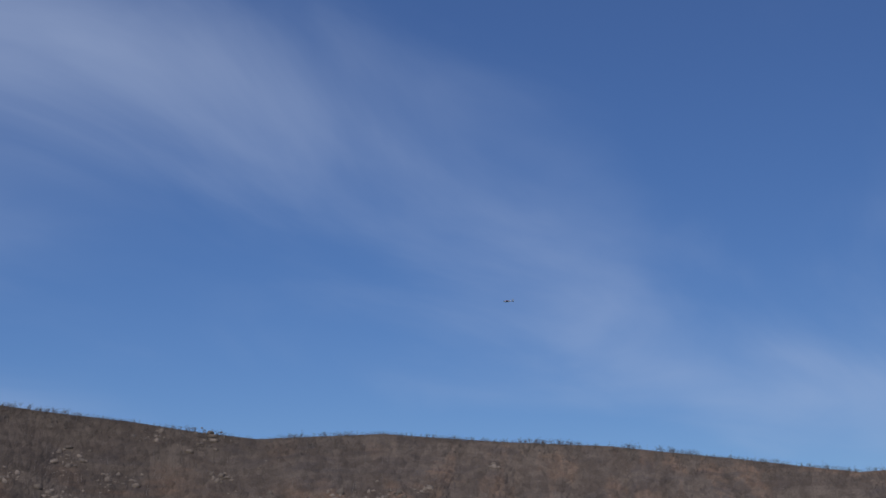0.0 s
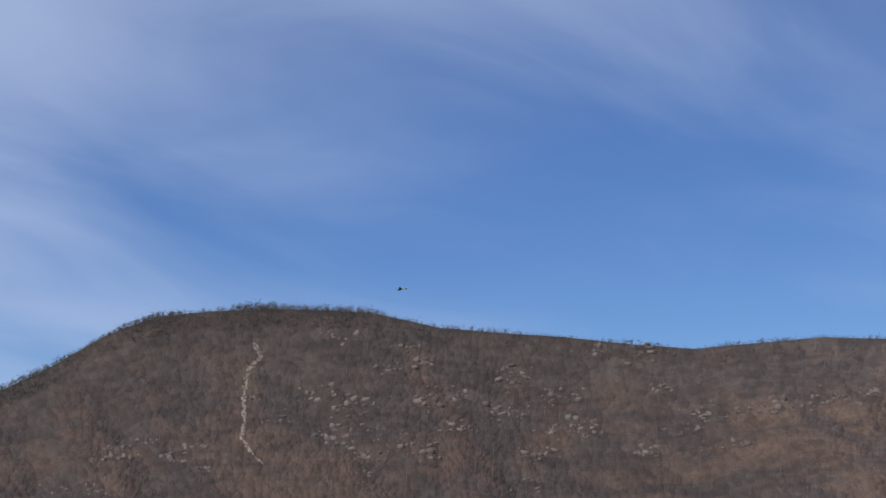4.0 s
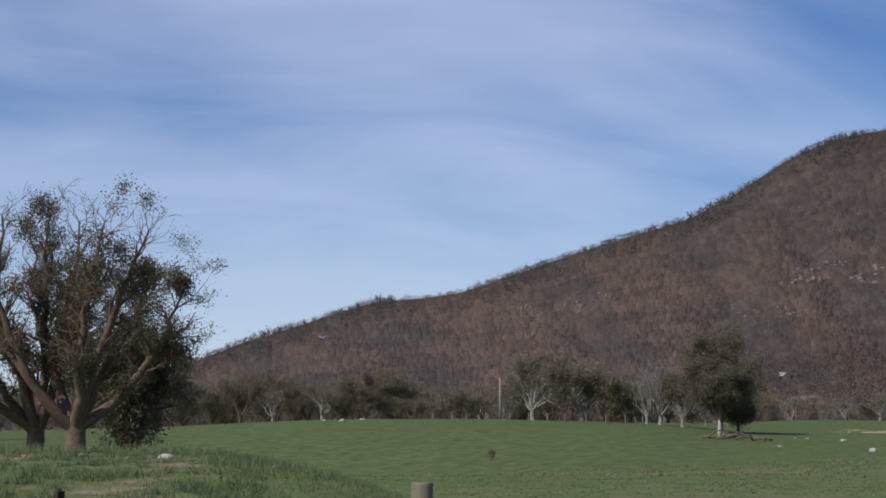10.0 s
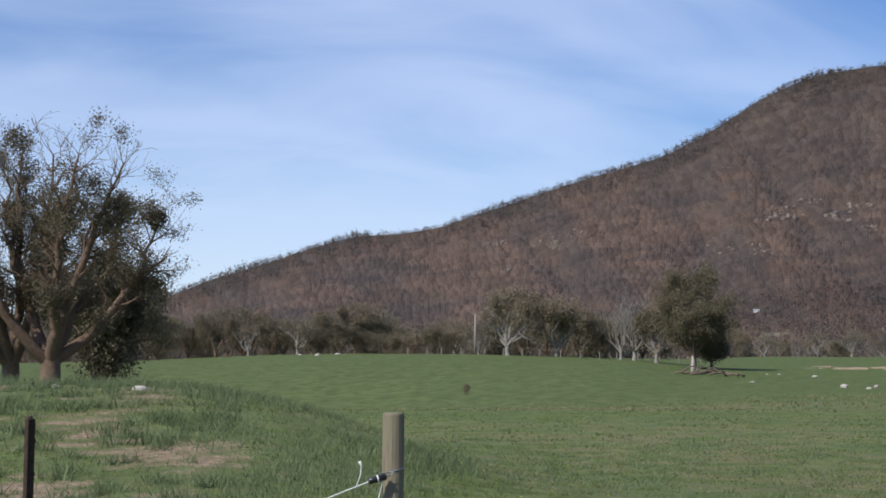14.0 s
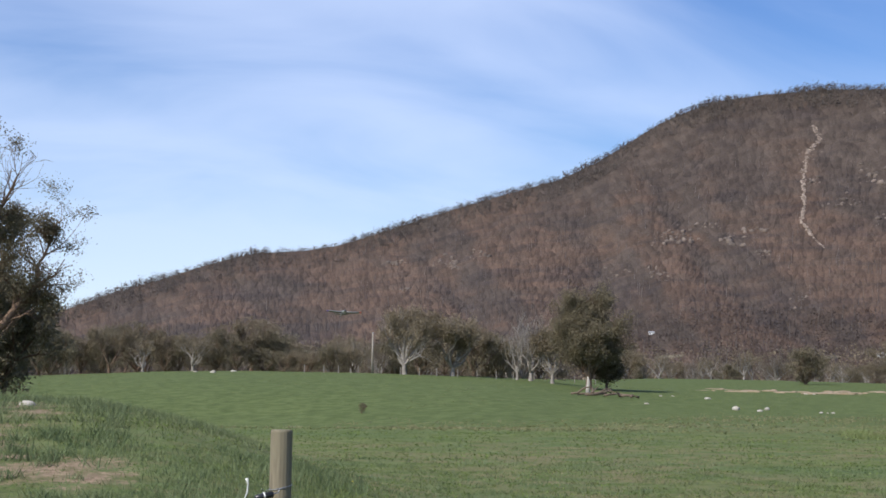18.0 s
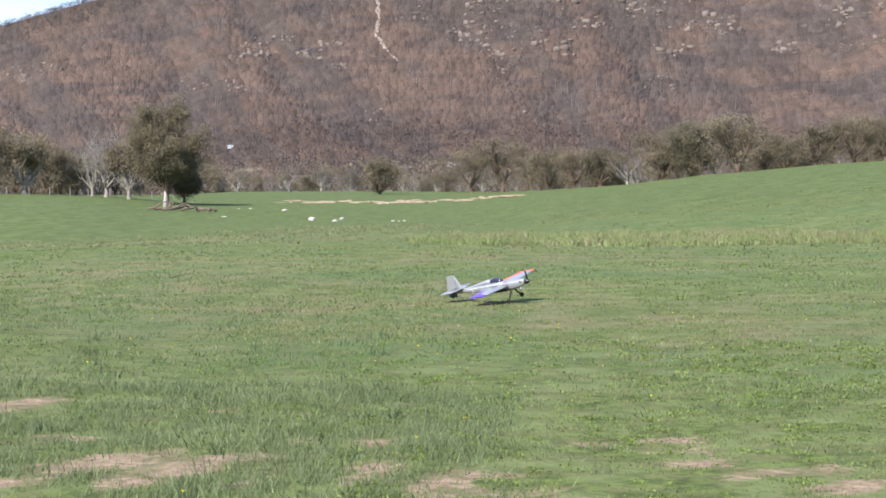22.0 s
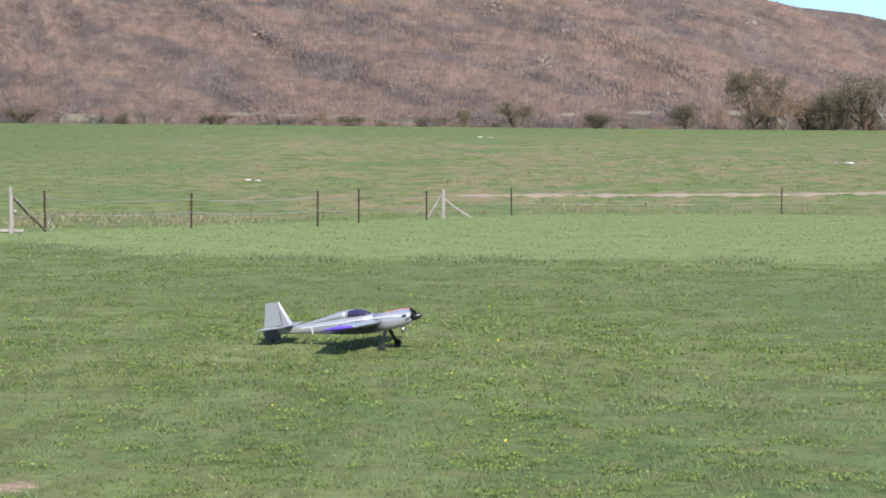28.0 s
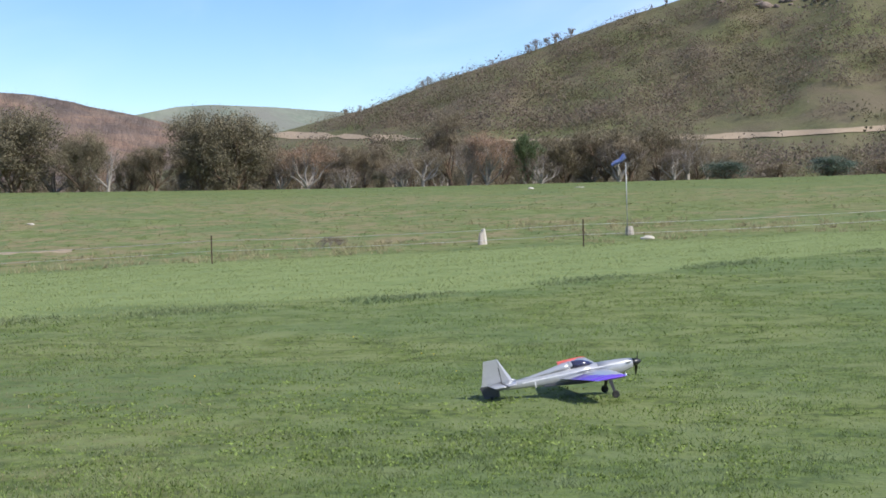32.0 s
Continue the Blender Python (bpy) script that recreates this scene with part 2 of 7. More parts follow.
def burnt_colours(t, co):
    """Colours of the burnt slopes: reddish-brown, grey-brown and charred stretches, greyer towards the top, paler to
    the east, with shade painted down one side of each spur.
    """
    def stretch(scale, lo, hi, detail=4.0, dist=0.8):
        n = wire_nodes(t, "ShaderNodeTexNoise", Vector=co, Scale=scale, Detail=detail, Roughness=0.6, Distortion=dist)
        return wire_nodes(t, "ShaderNodeMapRange", {"interpolation_type": "SMOOTHSTEP"}, Value=n.outputs[0], i1=lo, i2=hi).outputs[0]

    def mixed(fac, a, b):
        mx = wire_nodes(t, "ShaderNodeMix", {"data_type": "RGBA"}, Factor=fac)
        for s, v in ((mx.inputs[6], a), (mx.inputs[7], b)):
            if isinstance(v, bpy.types.NodeSocket):
                t.links.new(v, s)
            else:
                s.default_value = (*v, 1)
        return mx.outputs[2]

    z = wire_nodes(t, "ShaderNodeSeparateXYZ", Vector=co).outputs[2]
    high = wire_nodes(t, "ShaderNodeMapRange", Value=z, i1=120.0, i2=330.0).outputs[0]
    red = mixed(stretch(1 / 45, 0.4, 0.62), (0.182, 0.128, 0.099), (0.152, 0.112, 0.088))
    grey = mixed(stretch(1 / 60, 0.4, 0.62), (0.106, 0.084, 0.071), (0.134, 0.108, 0.091))
    n = wire_nodes(t, "ShaderNodeTexNoise", Vector=co, Scale=1 / 170, Detail=4.0, Roughness=0.6, Distortion=0.8).outputs[0]
    n = wire_nodes(t, "ShaderNodeMath", {"operation": "MULTIPLY_ADD"}, i0=high, i1=0.34, i2=n).outputs[0]
    fine = wire_nodes(t, "ShaderNodeTexNoise", Vector=co, Scale=1 / 28, Detail=5.0, Roughness=0.65, Distortion=0.6).outputs[0]
    n = wire_nodes(t, "ShaderNodeMath", {"operation": "MULTIPLY_ADD"}, i0=fine, i1=0.26, i2=n).outputs[0]
    # shade on one side of each spur, mixed in as grey
    spur_shade = wire_nodes(t, "ShaderNodeAttribute", {"attribute_name": "spur_shade"}).outputs["Fac"]
    n = wire_nodes(t, "ShaderNodeMath", {"operation": "MULTIPLY_ADD"}, i0=spur_shade, i1=0.42, i2=n).outputs[0]
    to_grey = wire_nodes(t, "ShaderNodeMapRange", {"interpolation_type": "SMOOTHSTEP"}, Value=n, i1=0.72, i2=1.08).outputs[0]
    col = mixed(to_grey, red, grey)
    char = wire_nodes(t, "ShaderNodeMath", {"operation": "MULTIPLY"}, i0=stretch(1 / 85, 0.50, 0.66, 5.0, 1.2), i1=0.45).outputs[0]
    col = mixed(char, col, (0.068, 0.058, 0.058))
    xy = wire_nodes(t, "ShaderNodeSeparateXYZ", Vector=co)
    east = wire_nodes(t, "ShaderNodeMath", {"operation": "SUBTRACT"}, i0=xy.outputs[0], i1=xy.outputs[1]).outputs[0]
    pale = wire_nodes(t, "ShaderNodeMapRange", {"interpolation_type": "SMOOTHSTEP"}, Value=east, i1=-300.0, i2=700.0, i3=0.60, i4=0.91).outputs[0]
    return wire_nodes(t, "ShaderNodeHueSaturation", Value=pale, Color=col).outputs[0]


def burnt_slope():
    """Ground of the burnt forest: low scorched growth in clumps with charred soil between."""
    m = bpy.data.materials.new("burnt_slope")
    m.use_nodes = True
    t = m.node_tree
    p = t.nodes["Principled BSDF"]
    co = wire_nodes(t, "ShaderNodeTexCoord").outputs["Object"]
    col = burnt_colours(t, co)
    face = wire_nodes(t, "ShaderNodeUVMap", {"uv_map": "face"}).outputs[0]
    warp = wire_nodes(t, "ShaderNodeTexNoise", Vector=face, Scale=7.0, Detail=4.0, Roughness=0.65)
    off = wire_nodes(t, "ShaderNodeVectorMath", {"operation": "MULTIPLY_ADD"}, i0=warp.outputs["Color"], i1=(0.20, 0.16, 0.0), i2=face)
    cell = wire_nodes(t, "ShaderNodeTexVoronoi", {"voronoi_dimensions": "2D"}, Vector=off.outputs[0], Scale=4.6, Randomness=1.0)
    small = wire_nodes(t, "ShaderNodeTexVoronoi", {"voronoi_dimensions": "2D"}, Vector=off.outputs[0], Scale=11.0, Randomness=1.0)
    own = wire_nodes(t, "ShaderNodeSeparateColor", Color=cell.outputs["Color"]).outputs[0]
    own = wire_nodes(t, "ShaderNodeMapRange", Value=own, i3=0.82, i4=1.18).outputs[0]
    wide = wire_nodes(t, "ShaderNodeTexNoise", Vector=face, Scale=1.0, Detail=5.0, Roughness=0.6, Distortion=1.0).outputs[0]
    wide = wire_nodes(t, "ShaderNodeMapRange", Value=wide, i1=0.35, i2=0.65, i3=0.88, i4=1.12).outputs[0]
    fine = wire_nodes(t, "ShaderNodeTexNoise", Vector=face, Scale=18.0, Detail=4.0, Roughness=0.7)
    fin = wire_nodes(t, "ShaderNodeMapRange", Value=fine.outputs[0], i1=0.36, i2=0.64, i3=0.82, i4=1.18).outputs[0]
    k = wire_nodes(t, "ShaderNodeMath", {"operation": "MULTIPLY"}, i0=wide, i1=own).outputs[0]
    k = wire_nodes(t, "ShaderNodeMath", {"operation": "MULTIPLY"}, i0=k, i1=fin).outputs[0]
    dome = wire_nodes(t, "ShaderNodeMath", {"operation": "MULTIPLY_ADD"}, i0=small.outputs["Distance"], i1=0.4, i2=cell.outputs["Distance"]).outputs[0]
    hv = wire_nodes(t, "ShaderNodeHueSaturation", Saturation=1.14, Value=k, Color=col)
    bare = wire_nodes(t, "ShaderNodeMix", {"data_type": "RGBA"}, Factor=wire_nodes(t, "ShaderNodeAttribute", {"attribute_name": "open"}).outputs["Fac"])
    t.links.new(hv.outputs[0], bare.inputs[6])
    dry = wire_nodes(t, "ShaderNodeMix", {"data_type": "RGBA"}, Factor=fine.outputs[0])
    dry.inputs[6].default_value, dry.inputs[7].default_value = (0.13, 0.125, 0.08, 1), (0.27, 0.235, 0.17, 1)
    t.links.new(dry.outputs[2], bare.inputs[7])
    t.links.new(bare.outputs[2], p.inputs["Base Color"])
    p.inputs["Roughness"].default_value = 0.95
    p.inputs["Specular IOR Level"].default_value = 0.1
    b = wire_nodes(t, "ShaderNodeBump", {"invert": True}, Strength=0.7, Distance=3.5, Height=dome)
    t.links.new(b.outputs[0], p.inputs["Normal"])
    return m


def burnt_leaf():
    """Scorched crowns in the colours of the slope they stand on."""
    m = leafy("scorched_foliage", (0.1, 0.1, 0.1), (0.1, 0.1, 0.1), island=0.12, size=45.0, through_leaf=0.5)
    t = m.node_tree
    hv = [n for n in t.nodes if n.bl_idname == "ShaderNodeHueSaturation"][0]
    co = wire_nodes(t, "ShaderNodeTexCoord").outputs["Object"]
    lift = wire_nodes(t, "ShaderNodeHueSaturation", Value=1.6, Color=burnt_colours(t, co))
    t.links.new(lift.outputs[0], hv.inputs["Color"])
    return m


GROUND = ground_material()
MOUNTAIN = burnt_slope()
SCRUB_HILL = mat("scrubby_slope", (0.076, 0.082, 0.037), (0.116, 0.122, 0.053), (0.114, 0.096, 0.062), size=3.0, wide=22.0, rough=0.95, bump=0.7, grain=0.8, spec=0.1)
# distant haze is mixed into these pale greens
HAZED_HILL = mat("hazed_green_slope", (0.120, 0.142, 0.112), (0.185, 0.205, 0.162), (0.150, 0.152, 0.132), size=25.0, wide=120.0, rough=0.95, bump=0.5, grain=6.0, spec=0.1)
GRANITE = mat("granite", (0.085, 0.067, 0.055), (0.210, 0.168, 0.140), (0.130, 0.104, 0.088), size=1.2, wide=6.0, rough=0.9, bump=0.9, grain=0.4, island=0.4)
RUBBLE = mat("pale_rubble", (0.17, 0.135, 0.11), (0.35, 0.285, 0.235), (0.24, 0.19, 0.155), size=1.0, wide=8.0, rough=0.9, bump=0.6, grain=0.3, island=0.35)
WHITE_STONE = mat("pale_stone", (0.31, 0.28, 0.235), (0.50, 0.465, 0.41), (0.40, 0.365, 0.31), size=0.15, wide=0.9, rough=0.9, bump=0.6, grain=0.05, each=0.12)
SAND = mat("sandy_bank", (0.19, 0.148, 0.098), (0.36, 0.284, 0.20), (0.26, 0.202, 0.133), size=0.6, wide=5.0, rough=0.95, bump=0.5, grain=0.1)
BURNT_LEAF = burnt_leaf()
GREY_TWIG = mat("grey_trunks", (0.085, 0.072, 0.064), (0.20, 0.172, 0.155), size=1.0, wide=40.0, rough=0.9, bump=0, island=0.4)
RIDGE_LEAF = leafy("ridge_foliage", (0.085, 0.072, 0.060), (0.140, 0.120, 0.102), (0.110, 0.088, 0.075), island=0.3, size=6.0, wide=60.0)
GUM_LEAF = leafy("gum_leaves", (0.112, 0.095, 0.060), (0.204, 0.172, 0.110))
DARK_LEAF = leafy("dark_gum_leaves", (0.128, 0.114, 0.074), (0.232, 0.202, 0.132))
OLIVE_LEAF = leafy("olive_gum_leaves", (0.152, 0.124, 0.082), (0.260, 0.212, 0.142))
BROWN_LEAF = leafy("dry_brown_leaves", (0.19, 0.120, 0.080), (0.36, 0.24, 0.165))
GREY_LEAF = leafy("grey_scrub", (0.135, 0.108, 0.084), (0.235, 0.190, 0.150))
HILL_GREY = leafy("hill_grey_scrub", (0.130, 0.106, 0.078), (0.210, 0.174, 0.130), (0.180, 0.138, 0.104), island=0.14, size=4.0, through_leaf=0.45)
HILL_OLIVE = leafy("hill_olive_scrub", (0.112, 0.101, 0.058), (0.186, 0.167, 0.098), island=0.14, size=4.0, through_leaf=0.45)
CONIFER_LEAF = leafy("conifer_leaves", (0.060, 0.088, 0.038), (0.115, 0.150, 0.066))
BLUE_LEAF = leafy("blue_green_scrub", (0.060, 0.088, 0.066), (0.12, 0.155, 0.118))
BARK = mat("gum_bark", (0.075, 0.052, 0.038), (0.235, 0.165, 0.118), (0.14, 0.09, 0.062), size=0.35, wide=2.0, rough=0.9, bump=0.8, grain=0.04)
PALE_BARK = mat("bleached_wood", (0.17, 0.15, 0.13), (0.34, 0.31, 0.275), size=0.5, wide=3.0, rough=0.9, bump=0.4, grain=0.03)
POST_WOOD = mat("treated_post_wood", (0.11, 0.092, 0.062), (0.31, 0.262, 0.182), (0.20, 0.175, 0.118), size=0.03, wide=0.3, rough=0.85, bump=0.8, grain=0.006, stretch=14.0)
GREY_WOOD = mat("weathered_grey_wood", (0.18, 0.16, 0.138), (0.37, 0.335, 0.295), size=0.05, wide=0.5, rough=0.9, bump=0.6, grain=0.006, stretch=10.0)
BROWN_WOOD = mat("weathered_brown_wood", (0.09, 0.065, 0.048), (0.20, 0.15, 0.11), size=0.08, wide=0.5, rough=0.9, bump=0.5, grain=0.006)
RUST = mat("rusted_steel", (0.035, 0.025, 0.02), (0.085, 0.056, 0.042), size=0.03, wide=0.3, rough=0.75, bump=0.3, grain=0.002, metal=0.4)
WIRE = mat("fence_wire", (0.30, 0.30, 0.29), (0.48, 0.48, 0.46), size=0.05, wide=0.5, rough=0.5, bump=0, metal=0.8)
TAPE = mat("white_cord", (0.55, 0.55, 0.52), (0.75, 0.75, 0.72), size=0.02, wide=0.2, rough=0.7, bump=0.2, grain=0.001)
SILVER = mat("silver_film", (0.31, 0.315, 0.33), (0.38, 0.385, 0.40), (0.34, 0.345, 0.36), size=0.05, wide=0.5, rough=0.32, bump=0.05, grain=0.001, metal=0.35, spec=0.5, coat=0.3)
WHITE_FILM = mat("white_film", (0.56, 0.56, 0.58), (0.62, 0.62, 0.64), size=0.05, wide=0.4, rough=0.3, bump=0.03, grain=0.001, spec=0.5, coat=0.3)
# dark grey film, also the painted shade on belly and rudder foot
DARK_AND_SHADE = mat("dark_and_shade_film", (0.045, 0.047, 0.055), (0.065, 0.068, 0.078), size=0.05, wide=0.4, rough=0.4, bump=0.03, grain=0.001, spec=0.4)
PURPLE = mat("purple_film", (0.105, 0.045, 0.40), (0.13, 0.06, 0.47), size=0.05, wide=0.4, rough=0.35, bump=0.03, grain=0.001, spec=0.5, coat=0.2)
ORANGE = mat("orange_film", (0.80, 0.085, 0.03), (0.88, 0.12, 0.045), size=0.05, wide=0.4, rough=0.35, bump=0.03, grain=0.001, spec=0.5, coat=0.2)
CANOPY = mat("tinted_canopy", (0.012, 0.010, 0.030), (0.02, 0.016, 0.045), size=0.05, wide=0.3, rough=0.08, bump=0, spec=0.8, coat=0.6)
BLACK = mat("black_carbon", (0.010, 0.010, 0.011), (0.020, 0.020, 0.022), size=0.01, wide=0.1, rough=0.35, bump=0.1, grain=0.001, spec=0.5)
RUBBER = mat("black_rubber", (0.014, 0.014, 0.014), (0.028, 0.027, 0.026), size=0.02, wide=0.1, rough=0.8, bump=0.2, grain=0.001)
CHROME = mat("bare_metal", (0.55, 0.55, 0.54), (0.68, 0.68, 0.67), size=0.02, wide=0.1, rough=0.25, bump=0, metal=1.0)
SOCK_BLUE = mat("blue_sock_cloth", (0.09, 0.12, 0.28), (0.15, 0.19, 0.38), size=0.1, wide=0.6, rough=0.85, bump=0.2, grain=0.01)
GALV = mat("galvanised_pipe", (0.26, 0.27, 0.27), (0.40, 0.41, 0.41), size=0.05, wide=0.5, rough=0.5, bump=0.1, grain=0.002, metal=0.6)
MOWN = leafy("mown_grass", (0.068, 0.107, 0.022), (0.192, 0.250, 0.063), (0.113, 0.163, 0.041), island=0.6, each=0, size=0.3, wide=1.1)
LONG = leafy("long_pale_grass", (0.165, 0.202, 0.074), (0.255, 0.295, 0.116), (0.21, 0.245, 0.094), island=0.2, each=0, size=1.2, wide=6.0)
STRAW = leafy("dry_straw_grass", (0.18, 0.155, 0.085), (0.37, 0.315, 0.195), (0.26, 0.235, 0.125), island=0.4, each=0, size=1.0, wide=5.0)
ROUGH = leafy("rough_paddock_grass", (0.120, 0.150, 0.056), (0.200, 0.225, 0.092), (0.190, 0.180, 0.085), island=0.5, each=0, size=1.0, wide=9.0)
TUFT = leafy("tussock_grass", (0.085, 0.125, 0.056), (0.165, 0.215, 0.098), (0.18, 0.205, 0.100), island=0.4, each=0, size=1.0, wide=9.0)
WEED = leafy("broadleaf_weeds", (0.105, 0.152, 0.033), (0.205, 0.262, 0.072), island=0.4, each=0, size=0.3, wide=2.0)
PETAL = mat("yellow_petals", (0.70, 0.55, 0.03), (0.80, 0.66, 0.06), size=0.01, wide=0.1, rough=0.7, bump=0)
HOUSE_WHITE = mat("painted_boards", (0.72, 0.70, 0.66), (0.80, 0.79, 0.75), size=0.3, wide=3.0, rough=0.7, bump=0.2, grain=0.01)
ROOF_IRON = mat("roof_iron", (0.40, 0.41, 0.42), (0.55, 0.56, 0.56), size=0.4, wide=3.0, rough=0.5, bump=0.2, grain=0.01, metal=0.4)
GLASS_DARK = mat("window_glass", (0.02, 0.022, 0.025), (0.03, 0.033, 0.037), size=0.5, wide=2.0, rough=0.1, bump=0, spec=0.7)


# ---- shapes ----
class Shape:
    """Corners and faces of one mesh."""

    def __init__(self):
        self.v, self.f = [], []

    def add(self, verts, faces):
        n = len(self.v)
        self.v += [tuple(p) for p in verts]
        self.f += [tuple(i + n for i in face) for face in faces]
        return self

    def loft(self, rings, caps=True, closed=True):
        """Skin over rings of equal counts of corners."""
        k = len(rings[0])
        verts = [p for ring in rings for p in ring]
        faces = []
        for a in range(len(rings) - 1):
            for i in range(k if closed else k - 1):
                j = (i + 1) % k
                faces.append((a * k + i, a * k + j, (a + 1) * k + j, (a + 1) * k + i))
        if caps:
            faces.append(tuple(range(k))[::-1])
            faces.append(tuple((len(rings) - 1) * k + i for i in range(k)))
        return self.add(verts, faces)

    def tube(self, pts, radii, n=6, caps=True):
        pts = [Vector(p) for p in pts]
        rings, side = [], None
        for i, p in enumerate(pts):
            d = (pts[min(i + 1, len(pts) - 1)] - pts[max(i - 1, 0)])
            d = d.normalized() if d.length > 1e-9 else Vector((0, 0, 1))
            if side is None:
                side = d.cross(Vector((0, 0, 1)) if abs(d.z) < 0.9 else Vector((1, 0, 0))).normalized()
            side = (side - d * side.dot(d)).normalized()
            up = side.cross(d)
            rings.append([p + (side * math.cos(a) + up * math.sin(a)) * radii[i] for a in (2 * math.pi * k / n for k in range(n))])
        return self.loft(rings, caps)

    def turned(self, profile, centre=(0, 0, 0), axis="x", n=16):
        """A turned body: profile of (along, radius) about an axis."""
        c = Vector(centre)
        rings = []
        for u, r in profile:
            ring = []
            for k in range(n):
                a = 2 * math.pi * k / n
                q = {"x": (u, r * math.cos(a), r * math.sin(a)), "y": (r * math.cos(a), u, r * math.sin(a)), "z": (r * math.cos(a), r * math.sin(a), u)}[axis]
                ring.append(c + Vector(q))
            rings.append(ring)
        return self.loft(rings)

    def box(self, centre, size, turn=None, bevel=0.12):
        """A box with its long edges taken off."""
        sx, sy, sz = (s / 2 for s in size)
        b = min(sx, sy) * bevel
        ring = [(sx, sy - b), (sx - b, sy), (b - sx, sy), (-sx, sy - b), (-sx, b - sy), (b - sx, -sy), (sx - b, -sy), (sx, b - sy)]
        m = turn or Matrix.Identity(3)
        c = Vector(centre)
        return self.loft([[c + m @ Vector((x, y, z)) for x, y in ring] for z in (-sz, sz)])

    def stone(self, centre, size, rng, squash=0.7):
        """A rounded, uneven boulder that sinks a little into the ground."""
        bm = bmesh.new()
        bmesh.ops.create_icosphere(bm, subdivisions=2, radius=1.0)
        off = Vector((rng.uniform(-50, 50), rng.uniform(-50, 50), rng.uniform(-50, 50)))
        verts = []
        for q in bm.verts:
            k = 1 + 0.38 * noise.noise(q.co * 1.3 + off) + 0.12 * noise.noise(q.co * 3.5 + off)
            verts.append(Vector(centre) + Vector((q.co.x * size[0] * k, q.co.y * size[1] * k, (q.co.z * k + 0.55) * size[2] * squash)))
        faces = [tuple(x.index for x in fc.verts) for fc in bm.faces]
        bm.free()
        return self.add(verts, faces)

    def mesh(self, name, smooth=False):
        me = bpy.data.meshes.new(name)
        me.from_pydata(self.v, [], self.f)
        me.polygons.foreach_set("use_smooth", [smooth] * len(me.polygons))
        me.update()
        return me


def part(name, shape, material, parent=None, label="", smooth=False, at=None):
    """One mesh object, under a thing or a part if one is given."""
    ob = new(name, shape if isinstance(shape, bpy.types.Mesh) else shape.mesh(name, smooth))
    if not ob.data.materials:
        ob.data.materials.append(material)
    if parent:
        ob.parent = parent
    if at is not None:
        ob.matrix_basis = at
    if label:
        ob["label"] = label
    return ob


def thing(name, label, category, at=None, group="", kind=""):
    ob = new(name)
    ob.empty_display_size = 0.2
    if at is not None:
        ob.matrix_basis = at
    return tagged(ob, label, category, group, kind)


def soup(name, verts, corners, material, label, category="", kind="stuff", parent=None, smooth=False):
    """A mesh of many loose pieces from arrays: verts (n, 3), corners (m, 3)."""
    me = bpy.data.meshes.new(name)
    verts = np.ascontiguousarray(verts, dtype=np.float32)
    corners = np.ascontiguousarray(corners, dtype=np.int32)
    me.vertices.add(len(verts))
    me.vertices.foreach_set("co", verts.ravel())
    me.loops.add(corners.size)
    me.loops.foreach_set("vertex_index", corners.ravel())
    me.polygons.add(len(corners))
    me.polygons.foreach_set("loop_start", np.arange(0, corners.size, 3, dtype=np.int32))
    if smooth:
        me.polygons.foreach_set("use_smooth", np.ones(len(corners), dtype=bool))
    me.update(calc_edges=True)
    me.materials.append(material)
    ob = new(name, me)
    if parent:
        ob.parent = parent
    return tagged(ob, label, category, "", kind)


def leaves_at(points, spread, size, count, rng, flat=0.75):
    """Loose leaf triangles about points: arrays for soup()."""
    pts = np.repeat(np.asarray(points, float), count, axis=0)
    n = len(pts)
    sp = np.repeat(np.broadcast_to(np.asarray(spread, float).reshape(-1, 1), (len(points), 1)), count, axis=0)
    sz = np.repeat(np.broadcast_to(np.asarray(size, float).reshape(-1, 1), (len(points), 1)), count, axis=0)
    off = rng.normal(size=(n, 3)) * np.array([1, 1, flat]) * sp * 0.5
    c = pts + off
    a = rng.normal(size=(n, 3))
    a /= np.linalg.norm(a, axis=1, keepdims=True)
    b = np.cross(a, rng.normal(size=(n, 3)))
    b /= np.linalg.norm(b, axis=1, keepdims=True) + 1e-9
    s = sz * rng.uniform(0.6, 1.3, (n, 1))
    v = np.stack([c - a * s * 0.6 - b * s * 0.35, c + a * s * 0.6 - b * s * 0.25, c + b * s * 0.55], 1).reshape(-1, 3)
    return v, np.arange(3 * n).reshape(-1, 3)


